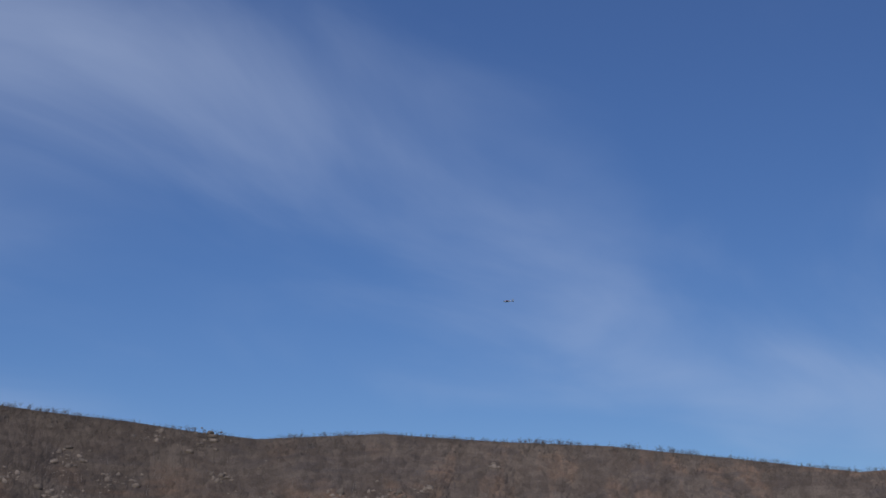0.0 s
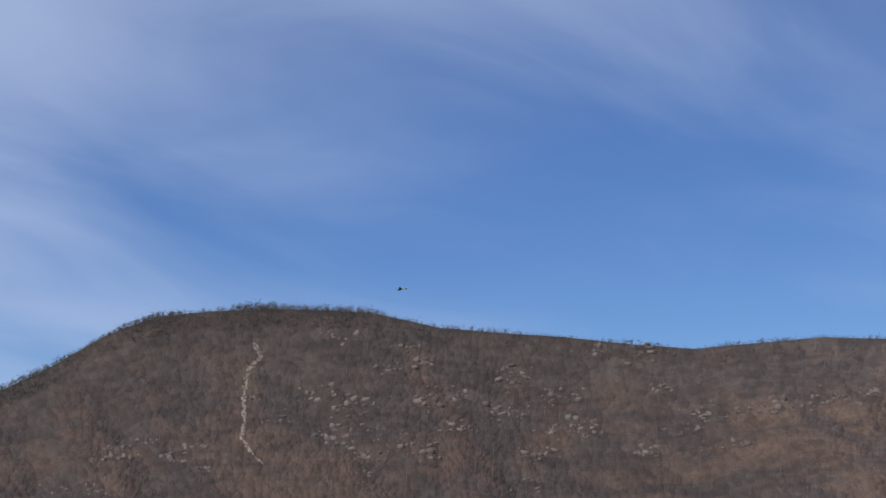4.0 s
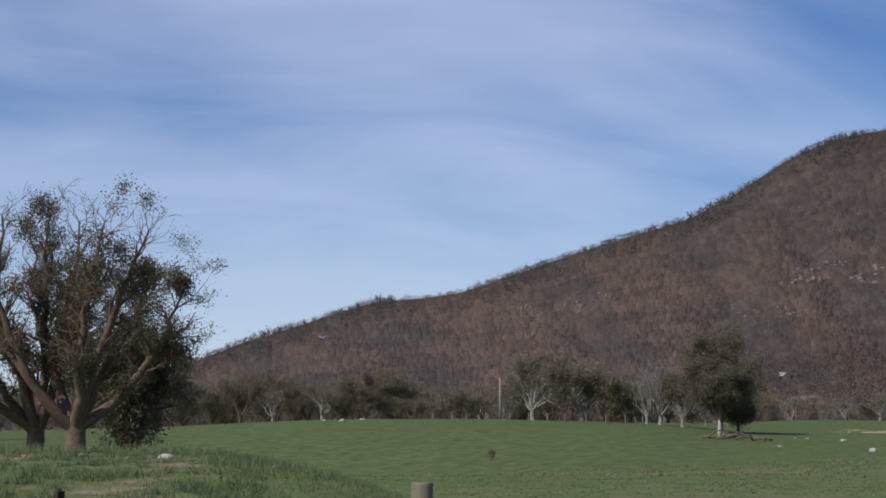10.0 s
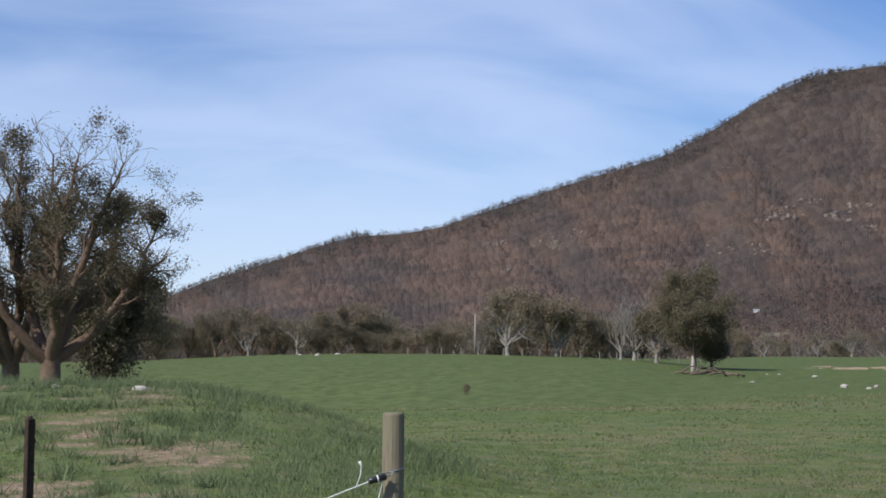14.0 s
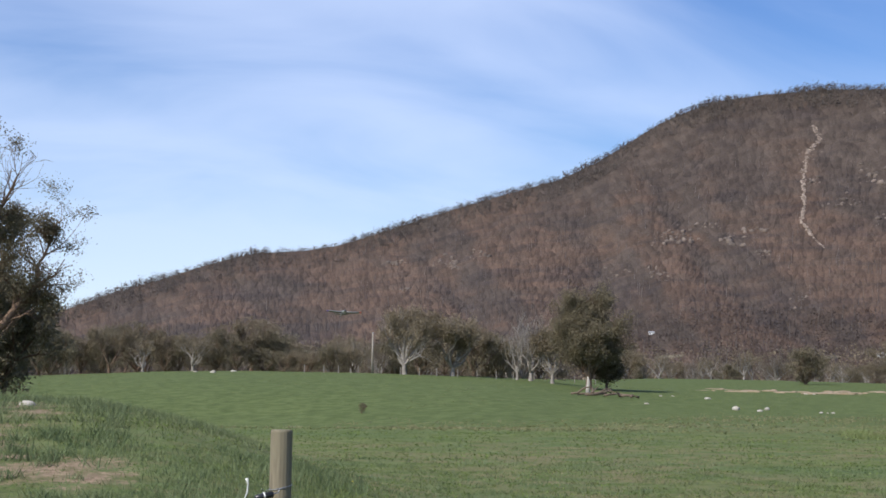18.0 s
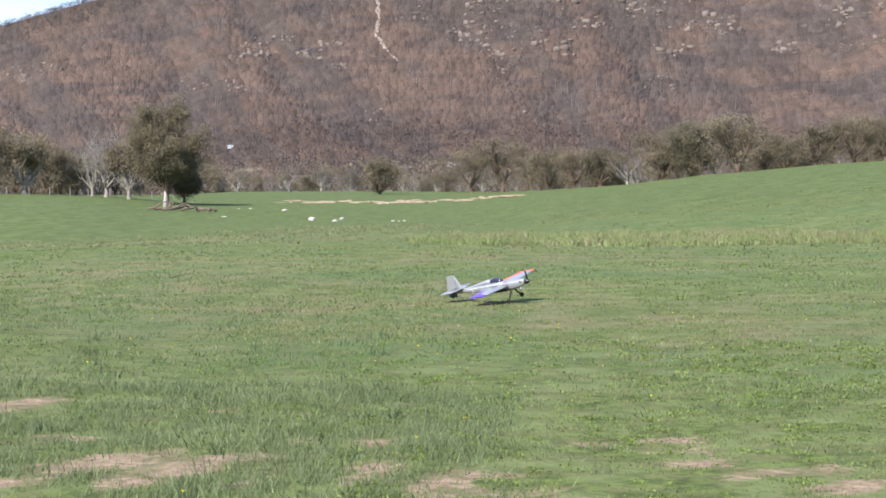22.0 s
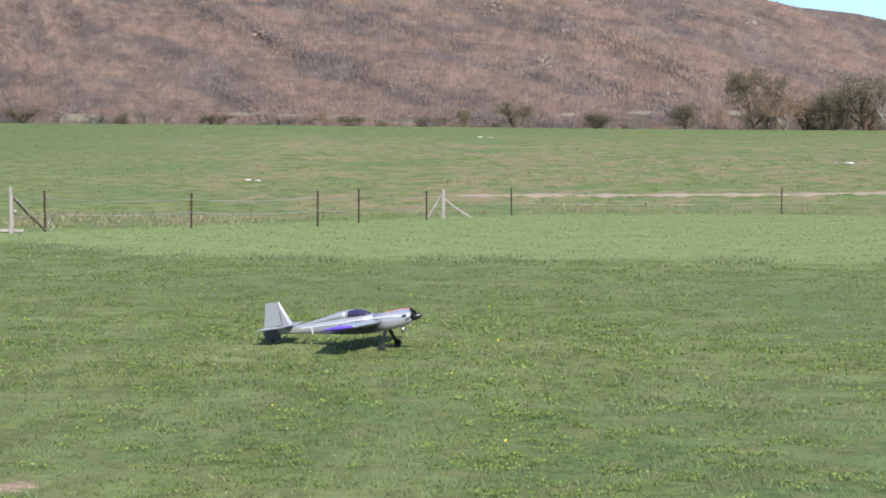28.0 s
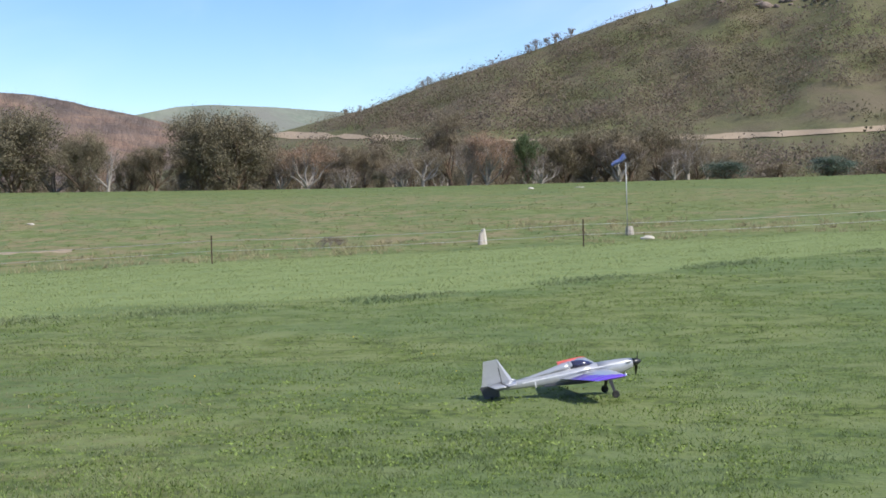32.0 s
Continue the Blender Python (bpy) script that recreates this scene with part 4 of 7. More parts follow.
# granite: heading, height angle, width in degrees, boulders
OUTCROPS = ((15.05, 4.64, 0.5, 9), (16.96, 4.66, 0.7, 16), (17.2, 4.5, 0.5, 9), (18.1, 4.95, 0.6, 8), (15.28, 3.63, 0.45, 10), (25.56, 5.73, 1.2, 18), (26.72, 6.04, 0.6, 9), (28.61, 5.14, 0.4, 9), (28.31, 5.93, 0.7, 10), (27.6, 5.6, 0.9, 9),
            (33.5, 10.0, 1.0, 12), (32.67, 7.91, 1.2, 14), (33.91, 7.39, 1.6, 22), (33.6, 6.25, 1.3, 26), (36.3, 9.5, 0.9, 14), (36.6, 9.0, 0.7, 10), (35.63, 8.75, 0.7, 8), (36.84, 7.58, 1.5, 18), (30.44, 7.76, 0.5, 7),
            (40.06, 8.45, 1.2, 14), (39.9, 7.05, 1.0, 14), (38.1, 6.55, 1.0, 14), (42.2, 6.4, 1.6, 24), (41.8, 7.6, 1.3, 16), (39.37, 7.18, 0.7, 9), (38.0, 7.75, 0.8, 10), (36.46, 5.82, 1.2, 14), (43.1, 9.29, 0.8, 12),
            (44.9, 5.6, 0.9, 14), (45.04, 9.16, 1.5, 16), (45.6, 7.83, 0.8, 10), (47.1, 6.9, 1.0, 14), (49.4, 6.92, 1.6, 26), (51.6, 7.13, 1.3, 18), (53.0, 7.36, 0.7, 14), (55.8, 8.1, 0.6, 8), (46.6, 6.3, 0.9, 10), (48.2, 5.6, 1.0, 9),
            (25.5, 5.56, 1.0, 10), (34.6, 5.6, 1.2, 10), (31.6, 6.9, 1.0, 10), (41.0, 5.5, 1.2, 12), (82.75, 4.3, 0.75, 26), (81.0, 6.1, 0.9, 12), (85.0, 6.5, 1.3, 14), (87.4, 5.64, 0.6, 8), (90.3, 5.65, 0.6, 9), (86.8, 5.07, 0.5, 7),
            (93.2, 3.82, 0.4, 6), (90.7, 4.52, 0.5, 6), (88.6, 6.0, 0.8, 8), (83.4, 5.4, 0.5, 5), (60.0, 5.0, 1.8, 9), (72.2, 5.2, 0.5, 5), (78.9, 4.1, 0.4, 5))
# open ground on the valley floor: heading, height angle, half width, half height in degrees
CLEARINGS = ((65.7, 2.12, 1.1, 0.13), (71.6, 2.30, 0.7, 0.05), (73.4, 2.28, 0.6, 0.05), (75.4, 2.22, 1.0, 0.07), (77.9, 2.02, 0.8, 0.06), (68.3, 2.05, 0.8, 0.06), (83.6, 2.32, 0.5, 0.05), (86.3, 2.40, 0.6, 0.06), (89.5, 2.36, 0.6, 0.09), (94.0, 2.15, 0.5, 0.06), (31.0, 1.40, 0.5, 0.04), (25.2, 1.30, 0.8, 0.05))


def in_clearing(az, el):
    out = np.zeros(np.shape(az), bool)
    for a, e, w, h in CLEARINGS:
        out |= (np.abs(az - a) < w + 0.1) & (el > e - h - 0.45) & (el < e + h)
    return out


def near_rock(az, el):
    out = np.zeros(np.shape(az), bool)
    for a, e, w, n in OUTCROPS:
        out |= ((az - a) / (w * 0.45)) ** 2 + ((el - e + 0.12) / (0.12 + w * 0.16)) ** 2 < 1
    return out


def open_ground(az, el):
    out = 0 * az
    for a, e, w, h in CLEARINGS:
        out = np.maximum(out, np.clip(3 - 3 * (((az - a) / w) ** 2 + ((el - e) / h) ** 2), 0, 1))
    return out


CHUTE = ((30.39, 9.75), (30.64, 9.23), (30.19, 8.75), (30.05, 8.03), (30.04, 7.4), (30.07, 6.78), (29.97, 6.27), (30.33, 5.75), (30.77, 5.3))


def build_outcrops():
    rng = np.random.default_rng(12)
    pts, sizes = [], []
    for az, el, wide, n in OUTCROPS:
        n = int(n * 2.2)
        a, e = az + rng.normal(size=n) * wide * 0.36, el + rng.normal(size=n) * wide * 0.15
        pts.append(slope_at(a, e))
        sizes.append(wide ** 0.4 * rng.uniform(0.5, 2.0, n) * rng.choice((0.4, 0.7, 1.3), n) * np.linalg.norm(pts[-1], axis=1) / 1150)
    for a0, a1, lo, hi, n in ((22, 62, 0.25, 0.95, 6000), (78, 97, 0.35, 0.95, 2200)):
        a, s = rng.uniform(a0, a1, n), rng.uniform(lo, hi, n)
        e = FOOT_EL + s * (np.interp(a, RIDGE_AZ, RIDGE_EL) - FOOT_EL)
        k = waves(a * 1.3, e * 1.6, 51) > 1.25
        pts.append(slope_at(a[k], e[k]))
        sizes.append(rng.uniform(0.4, 1.5, k.sum()))
    v, c = rocks_at(np.concatenate(pts), np.concatenate(sizes), rng, 1.3, 1.2)
    soup("granite_outcrops", v, c, GRANITE, "pale granite boulders and slabs on the mountain side", "rocks")
    # the rock slide: a pale strip of rubble
    pts, sizes = [], []
    for (a0, e0), (a1, e1) in zip(CHUTE[:-1], CHUTE[1:]):
        n = 52 if e0 > 6 else 22
        u = rng.random(n)
        wide = 0.09 if e0 > 8.6 else 0.06 if e0 > 6 else 0.03
        pts.append(slope_at(a0 + (a1 - a0) * u + rng.normal(size=n) * wide * 0.6, e0 + (e1 - e0) * u))
        sizes.append(rng.uniform(0.5, 1.6, n) * (1 if e0 > 6 else 0.6))
    v, c = rocks_at(np.concatenate(pts), np.concatenate(sizes), rng, 1.1, 1.2)
    soup("rock_slide", v, c, RUBBLE, "pale strip of rubble down the burnt mountain side", "rock slide")


HILL_AZ = (100, 104, 107, 109.2, 110.5, 111.6, 112.8, 114.3, 115.8, 117.1, 118.8, 120.2, 122.1, 126, 130, 136, 146, 160)
HILL_EL = (1.7, 2.6, 3.65, 4.2, 4.5, 4.9, 5.35, 5.78, 6.2, 6.6, 7.15, 7.6, 8.1, 9.1, 9.7, 10.2, 9.5, 7.0)


def hill_at(az, el):
    az, el = np.asarray(az, float), np.asarray(el, float)
    top = np.interp(az, HILL_AZ, HILL_EL)
    s = np.clip((el - 0.6) / (top - 0.6), 0, 1)
    r = 235 + 260 * s ** 0.9 + (10 * waves(az * 0.5, s * 3, 61, 10) + 3.5 * waves(az * 2.0, s * 10, 62, 12)) * np.clip((1.03 - s) * 6, 0.05, 1)
    a = np.radians(az)
    return np.stack([r * np.sin(a), r * np.cos(a), STAND[2] + r * np.tan(np.radians(el))], -1)


def sheet(P, name, material, label, category):
    na, ns = P.shape[:2]
    faces = [(i * ns + j, (i + 1) * ns + j, (i + 1) * ns + j + 1, i * ns + j + 1) for i in range(na - 1) for j in range(ns - 1)]
    me = bpy.data.meshes.new(name)
    me.from_pydata(P.reshape(-1, 3).tolist(), [], faces)
    me.polygons.foreach_set("use_smooth", [True] * len(me.polygons))
    me.materials.append(material)
    return tagged(new(name, me), label, category, "", "structure")


def build_hill():
    A, S = np.meshgrid(np.arange(100, 160, 0.3), np.linspace(0, 1, 70), indexing="ij")
    E = 0.6 + S * (np.interp(A, HILL_AZ, HILL_EL) - 0.6)
    front = hill_at(A, E)
    back = front[:, -1:] * np.array([1.2, 1.2, 1.0]) - np.array([0, 0, 25.0])
    sheet(np.concatenate([front, back], 1), "scrubby_hill", SCRUB_HILL, "green hill with brown scrub and a dirt track across it", "hill")
    # dirt track cut along the foot of the hill
    azs = np.concatenate([np.arange(106.8, 112.4, 0.1), np.arange(112.4, 131, 0.3)])
    el = np.interp(azs, (106.8, 107.4, 109.8, 111.3, 116.1, 122.8, 126, 131), (3.62, 3.6, 3.5, 3.4, 3.19, 3.09, 3.11, 3.2))
    wide = np.interp(azs, (106.8, 107.2, 107.6, 109.0, 109.4, 109.7, 110.3, 110.6, 110.9, 111.8, 112.2, 120, 122, 131), (0.01, 0.10, 0.14, 0.12, 0.015, 0.09, 0.08, 0.015, 0.12, 0.13, 0.02, 0.05, 0.095, 0.095)) * np.clip(1 + 0.2 * waves(azs * 2.2, 0 * azs, 65, 8), 0.6, 1.4)
    off = np.array([0, 0, 0.15])
    strip = np.stack([hill_at(azs, el - wide) * 0.9995 + off, hill_at(azs, el - wide * 0.3) * 0.999 + off, hill_at(azs, el + wide * 0.5) * 0.999 + off, hill_at(azs, el + wide) * 0.9995 + off], 1)
    sheet(strip, "dirt_track", SAND, "pale dirt track cut across the scrubby hill", "track")
    rng = np.random.default_rng(17)
    n = 7600
    az, s = rng.uniform(104, 134, n), rng.uniform(0.06, 1.0, n)
    el = 0.6 + s * (np.interp(az, HILL_AZ, HILL_EL) - 0.6)
    open_grass = np.clip((az - 121) / 2.5, 0, 1) * np.clip((5.0 - el - 0.25 * np.clip(127 - az, 0, 4)) / 0.8, 0, 1) * np.clip((el - 2.25) / 0.2, 0, 1) * 1.1 + 0.55 * np.clip((112.5 - az) / 2, 0, 1)
    open_grass = open_grass + np.clip((az - 120) / 5, 0, 1) * np.clip((el - 6.0) / 1.0, 0, 1) * 0.65
    track = np.abs(el - np.interp(az, (106.8, 111.3, 116.1, 122.8, 131), (3.6, 3.4, 3.19, 3.09, 3.2))) < 0.2
    keep = (waves(az * 1.2, el * 2.0, 71) + 0.5 * waves(az * 4.0, el * 6.0, 72) > -1.8 + 2.5 * open_grass) & ~track
    az, el = az[keep], el[keep]
    p = hill_at(az, el)
    edge = np.interp(az, HILL_AZ, HILL_EL) - el
    h = np.clip(3.1 * np.exp(rng.normal(0, 0.4, len(p))), 0.9, 6.5) * np.clip(0.5 + 1.2 * edge, 0.5, 1)
    kinds = np.clip(0.5 + 0.30 * waves(az * 1.6, el * 3.0, 73) + rng.normal(0, 0.16, len(p)), 0, 1)
    for name, material, lo, hi, label in (("grey_scrub", HILL_GREY, 0, 0.58, "grey-brown leafless scrub over the hill"), ("olive_scrub", HILL_OLIVE, 0.58, 0.93, "dull olive bushes over the hill"),
                                          ("dark_scrub", GUM_LEAF, 0.93, 1.01, "dark green bushes over the hill")):
        m = (kinds >= lo) & (kinds < hi)
        up = p[m] + np.stack([0 * h[m], 0 * h[m], h[m] * 0.32], -1)
        v, c = leaves_at(up, h[m] * 0.68, h[m] * 0.085, 62, rng, 0.68)
        soup(name, v, c, material, label, "scrub")
    v, c = rocks_at(hill_at(rng.normal(126.5, 1.6, 60), rng.normal(8.1, 0.35, 60)), rng.uniform(0.4, 1.7, 60), rng, 1.4, 0.8)
    soup("hill_rocks", v, c, GRANITE, "grey granite boulders near the top of the hill", "rocks")
    # green hills far behind, their haze put into the colour
    A, S = np.meshgrid(np.arange(94, 116, 0.25), np.linspace(0, 1, 30), indexing="ij")
    top = np.interp(A, (94, 98, 100.3, 102, 103.5, 104.7, 107, 108.7, 112, 116), (3.4, 4.0, 4.3, 4.44, 4.72, 4.78, 4.66, 4.5, 4.2, 3.6))
    E = top * S
    r = 2900 + 700 * S + 60 * waves(A * 0.7, S * 5, 77)
    P = np.stack([r * np.sin(np.radians(A)), r * np.cos(np.radians(A)), STAND[2] + r * np.tan(np.radians(E))], -1)
    sheet(P, "far_hills", HAZED_HILL, "low green hills far away", "hill")


build_mountain()
build_outcrops()
build_hill()


# ---- trees ----
def grow(rng, height, width, trunk=0.28, limbs=4, levels=3, lean=0.0, open_angle=0.62, stout=0.55, girth=0.035):
    """Limbs of a tree as tapered paths, and the tips where leaves sit, fitted to a height and a width."""
    paths, tips = [], []

    def branch(p, d, length, rad, level):
        pts, n = [p.copy()], 4 if level > 1 else 3 if level else 2
        for i in range(n):
            d = (d + Vector((rng.gauss(0, 0.2), rng.gauss(0, 0.2), rng.gauss(0.1, 0.12)))).normalized()
            p = p + d * (length / n)
            pts.append(p.copy())
        end = rad * (0.6 if level else 0.25)
        paths.append((pts, [rad + (end - rad) * i / n for i in range(n + 1)]))
        if level <= 1:
            tips.extend(pts[1:] if level == 0 else pts[2:])
        elif level == 2:
            tips.append(pts[-2])
        if level == 0:
            return
        for k in range(rng.choice((2, 3, 3))):
            side = Vector((rng.gauss(0, 1), rng.gauss(0, 1), rng.gauss(0.15, 0.5))).normalized()
            nd = (d + side * rng.uniform(0.45, 0.95)).normalized()
            branch(pts[-1] if k < 2 else pts[rng.choice((1, 2, 2))], nd, length * rng.uniform(0.58, 0.8), end * rng.uniform(0.65, 0.9), level - 1)

    base = height * girth
    top = Vector((lean, 0, trunk * height))
    mid = top * 0.5 + Vector((rng.gauss(0, 0.006), rng.gauss(0, 0.006), 0)) * height
    paths.append(([Vector((0, 0, -0.3)), top * 0.22, mid, top], [base * 1.35, base * 1.05, base * 0.92, base * 0.85]))
    turn = rng.uniform(0, 6.28)
    for k in range(limbs):
        a = turn + 6.283 * k / limbs + rng.gauss(0, 0.25)
        tilt = open_angle * rng.uniform(0.4, 1.6)
        d = Vector((math.cos(a) * math.sin(tilt), math.sin(a) * math.sin(tilt), math.cos(tilt)))
        branch(top if k % 2 else mid.lerp(top, 0.8), d, height * 0.30, base * stout, levels)
    zmax = max(p.z for ps, _ in paths for p in ps)
    ext = sorted(math.hypot(p.x, p.y) for p in tips)[int(len(tips) * 0.93)]
    kz, kx = height / zmax * 0.97, width / 2 / ext
    for ps, _ in paths:
        for p in ps:
            p.x, p.y, p.z = p.x * kx, p.y * kx, p.z * kz
    seen, out = set(), []
    for p in tips:
        if id(p) not in seen:
            seen.add(id(p))
            out.append(p)
    return paths, out


TREE_KINDS = {
    "gum": dict(leaf=GUM_LEAF, bark=BARK, label="green gum tree with a pale forked trunk", trunk=0.12, limbs=6, leaves=44, size=0.14, spread=0.8, fill=190, low=0.06),
    "sparse": dict(leaf=OLIVE_LEAF, bark=PALE_BARK, label="thin gum tree with bleached white limbs", trunk=0.18, limbs=5, leaves=34, size=0.13, spread=0.7, fill=30, gate=0.02, low=0.35),
    "olive": dict(leaf=OLIVE_LEAF, bark=BARK, label="olive-brown gum tree with an uneven crown", trunk=0.13, limbs=6, leaves=42, size=0.14, spread=0.82, fill=190, low=0.03),
    "dark": dict(leaf=DARK_LEAF, bark=BARK, label="dense dark green tree with leaves down to the ground", trunk=0.06, limbs=8, leaves=46, size=0.14, spread=0.95, fill=320, gate=-0.35, low=0.01),
    "pale": dict(leaf=None, bark=PALE_BARK, label="dead bare tree with bleached white limbs", trunk=0.14, limbs=5, leaves=0, size=0.3, spread=1.0, fill=0, low=0.3),
    "brown": dict(leaf=BROWN_LEAF, bark=PALE_BARK, label="scorched tree with dry orange-brown leaves", trunk=0.08, limbs=7, leaves=34, size=0.115, spread=0.75, fill=70, low=0.08),
    "grey": dict(leaf=GREY_LEAF, bark=PALE_BARK, label="thin grey-brown leafless tree", trunk=0.1, limbs=7, leaves=30, size=0.115, spread=0.75, fill=70, low=0.05),
    "conifer": dict(leaf=CONIFER_LEAF, bark=BARK, label="small dense green conifer at the foot of the hill", trunk=0.1, limbs=9, leaves=24, size=0.2, spread=0.7, fill=240, low=0.03),
    "bush": dict(leaf=GUM_LEAF, bark=BARK, label="rounded dull green bush in the grass", trunk=0.04, limbs=9, leaves=20, size=0.22, spread=1.1, fill=200, low=0.02),
    "blue": dict(leaf=BLUE_LEAF, bark=BARK, label="low blue-green bush beside the paddock", trunk=0.04, limbs=9, leaves=20, size=0.22, spread=1.1, fill=200, low=0.02),
}
tree_cache = {}


def crown_fill(nr, height, width, count, low):
    """Places for leaf sprays through an uneven crown, thicker towards its outside."""
    out = []
    off = Vector(nr.uniform(-40, 40, 3).tolist())
    while len(out) < count:
        d = Vector(nr.normal(size=3).tolist()).normalized()
        r = nr.uniform(0.35, 1.0) ** 0.6
        r *= 1 + 0.35 * noise.noise(d * 1.7 + off)
        lo, hi = low * height, height * 0.97
        p = Vector((d.x * r * width * 0.46, d.y * r * width * 0.46, (lo + hi) / 2 + d.z * r * (hi - lo) / 2))
        if p.z > 0.1 and noise.noise(p * (3.2 / width * 1.6) + off) > -0.05:
            out.append(tuple(p))
    return out


def tree_mesh(kind, rng, height, width, density=1.0, leaf_size=None, levels=3, twist=0.0, sides=6):
    k = TREE_KINDS[kind]
    paths, tips = grow(rng, height, width, k["trunk"], k["limbs"], levels, twist)
    wood = Shape()
    for pts, radii in paths:
        wood.tube(pts, radii, sides - 1 if radii[0] > 0.12 else 3, caps=False)
    leaf = None
    if k["leaves"]:
        nr = np.random.default_rng(rng.randrange(10 ** 6))
        f = height / 10
        pts = [tuple(p) for p in tips] + crown_fill(nr, height, width, k["fill"], k["low"])
        off = Vector(nr.uniform(-40, 40, 3).tolist())
        pts = [q for q in pts if noise.noise(Vector(q) * (4.4 / width) + off) + 0.6 * noise.noise(Vector(q) * (10.0 / width) - off) > k.get("gate", -0.12)]
        leaf = leaves_at(pts, k["spread"] * f * nr.uniform(0.6, 1.35, len(pts)), (leaf_size or k["size"] * f), max(1, int(k["leaves"] * density)), nr)
    return wood, leaf


def tree(kind, variant, place, height, width, turn=0.0, group=""):
    """A tree of a kind, built once a variant and copied after that."""
    key = (kind, variant)
    m = Matrix.LocRotScale(place, Euler((0, 0, turn)), (width / 8.0, width / 8.0, height / 10.0))
    k = TREE_KINDS[kind]
    if key not in tree_cache:
        rng = random.Random(variant * 131 + len(kind) * 17 + ord(kind[0]))
        wood, leaf = tree_mesh(kind, rng, 10.0, 8.0)
        ob = thing("tree" if kind not in ("bush", "blue") else "bush", k["label"], "bush" if kind in ("bush", "blue") else "tree", None, group)
        part("trunk", wood, k["bark"], ob, smooth=True)
        if leaf:
            c = soup("crown", leaf[0], leaf[1], k["leaf"], "", parent=ob, kind="")
        ob.matrix_basis = m
        tree_cache[key] = ob
        return ob
    src = tree_cache[key]
    made = copy_thing(src, Matrix.Identity(4))
    made.matrix_basis = m
    if group:
        made["group"] = group
    return made


def row_of_trees(rows, t, group):
    """Trees standing behind the crest: heading, height, width, kind, how far behind the crest."""
    rng = random.Random(len(rows) * 7 + int(t))
    for az, h, w, kind, back in rows:
        r = float(np.interp(az, CREST_AZ, CREST_R)) + back
        p = at_range(az, r, t)
        p.z -= 0.15
        tree(kind, rng.randrange(3), p, h, w, rng.uniform(0, 6.28), group)


# tree line along the crest beyond the creek
row_of_trees(((-5.0, 8.0, 7.0, "olive", 25), (-3.6, 7.0, 6.0, "sparse", 40), (1.0, 8.5, 8.0, "dark", 12), (2.5, 7.6, 7.5, "dark", 8), (3.6, 6.4, 6.0, "gum", 14), (4.6, 7.6, 7.0, "olive", 10),
              (5.8, 5.4, 5.0, "sparse", 8), (6.6, 5.0, 5.0, "olive", 18), (7.6, 6.2, 6.5, "sparse", 8), (8.4, 5.4, 5.0, "olive", 14), (9.2, 5.2, 6.0, "gum", 8), (10.2, 4.2, 5.5, "gum", 10)), 19, "tree line behind the paddock")
row_of_trees(((10.9, 4.0, 5.0, "olive", 16), (11.8, 4.4, 5.0, "olive", 20), (12.7, 5.2, 6.0, "gum", 10), (13.5, 4.8, 5.0, "olive", 14), (14.4, 5.0, 5.0, "grey", 24), (15.4, 10.2, 9.5, "sparse", 10), (16.0, 7.6, 6.5, "gum", 22),
              (16.9, 6.2, 6.0, "olive", 16), (18.0, 8.6, 9.0, "olive", 8), (18.8, 6.6, 6.0, "gum", 20), (19.3, 6.4, 6.0, "grey", 28), (20.4, 7.5, 7.0, "gum", 18), (23.0, 6.2, 5.0, "pale", -40)), 19, "tree line behind the paddock")
row_of_trees(((24.3, 6.0, 6, "sparse", 30), (25.4, 6.5, 6, "olive", 40), (26.4, 7.0, 6, "sparse", 24), (27.3, 6.0, 7, "gum", 40), (28.2, 7.2, 6, "sparse", 20), (29.2, 6.2, 7, "olive", 40), (30.1, 7.6, 9.0, "bush", -60),
              (31.4, 7.2, 7, "sparse", 40), (32.6, 7.0, 7, "olive", 30), (33.5, 9.6, 11.0, "olive", -15), (34.7, 10.0, 12.0, "olive", -10), (35.6, 7.4, 6.0, "olive", 14), (36.4, 7.4, 7.0, "gum", 10)), 19, "trees along the creek")
row_of_trees(((37.2, 7.0, 6.5, "olive", 8), (38.2, 6.8, 7, "gum", 8), (39.2, 6.2, 6, "sparse", 12), (40.4, 7.6, 8, "olive", 6), (41.5, 8.2, 7.5, "dark", 8), (43.2, 8.0, 9.5, "olive", 4), (44.2, 5.6, 6, "gum", 16),
              (46.0, 5.2, 7, "gum", 4), (47.3, 6.6, 7.5, "olive", 4), (48.4, 6.0, 6, "gum", 6), (49.4, 5.2, 4.5, "sparse", 4), (50.3, 4.4, 4.5, "bush", 8), (51.4, 5.6, 5.0, "gum", 6), (52.4, 3.2, 3, "olive", 8)), 23, "trees along the creek")
row_of_trees(((54.5, 1.5, 4, "grey", 4), (57.5, 1.3, 3.5, "olive", 4), (60.5, 1.5, 4, "grey", 4), (63.7, 2.2, 4.5, "olive", 4), (66.2, 1.6, 4.5, "grey", 5), (68.0, 2.2, 4.0, "grey", 6), (70.5, 1.7, 4.5, "olive", 4), (73.0, 1.4, 5, "grey", 5), (75.5, 1.9, 4, "olive", 5),
              (78.5, 1.6, 4.5, "grey", 4), (81.6, 3.4, 5, "olive", 5), (84.6, 2.3, 4, "bush", 4), (86.0, 2.0, 4.5, "grey", 5), (87.9, 3.4, 4.5, "gum", 4)), 28, "bushes behind the crest")
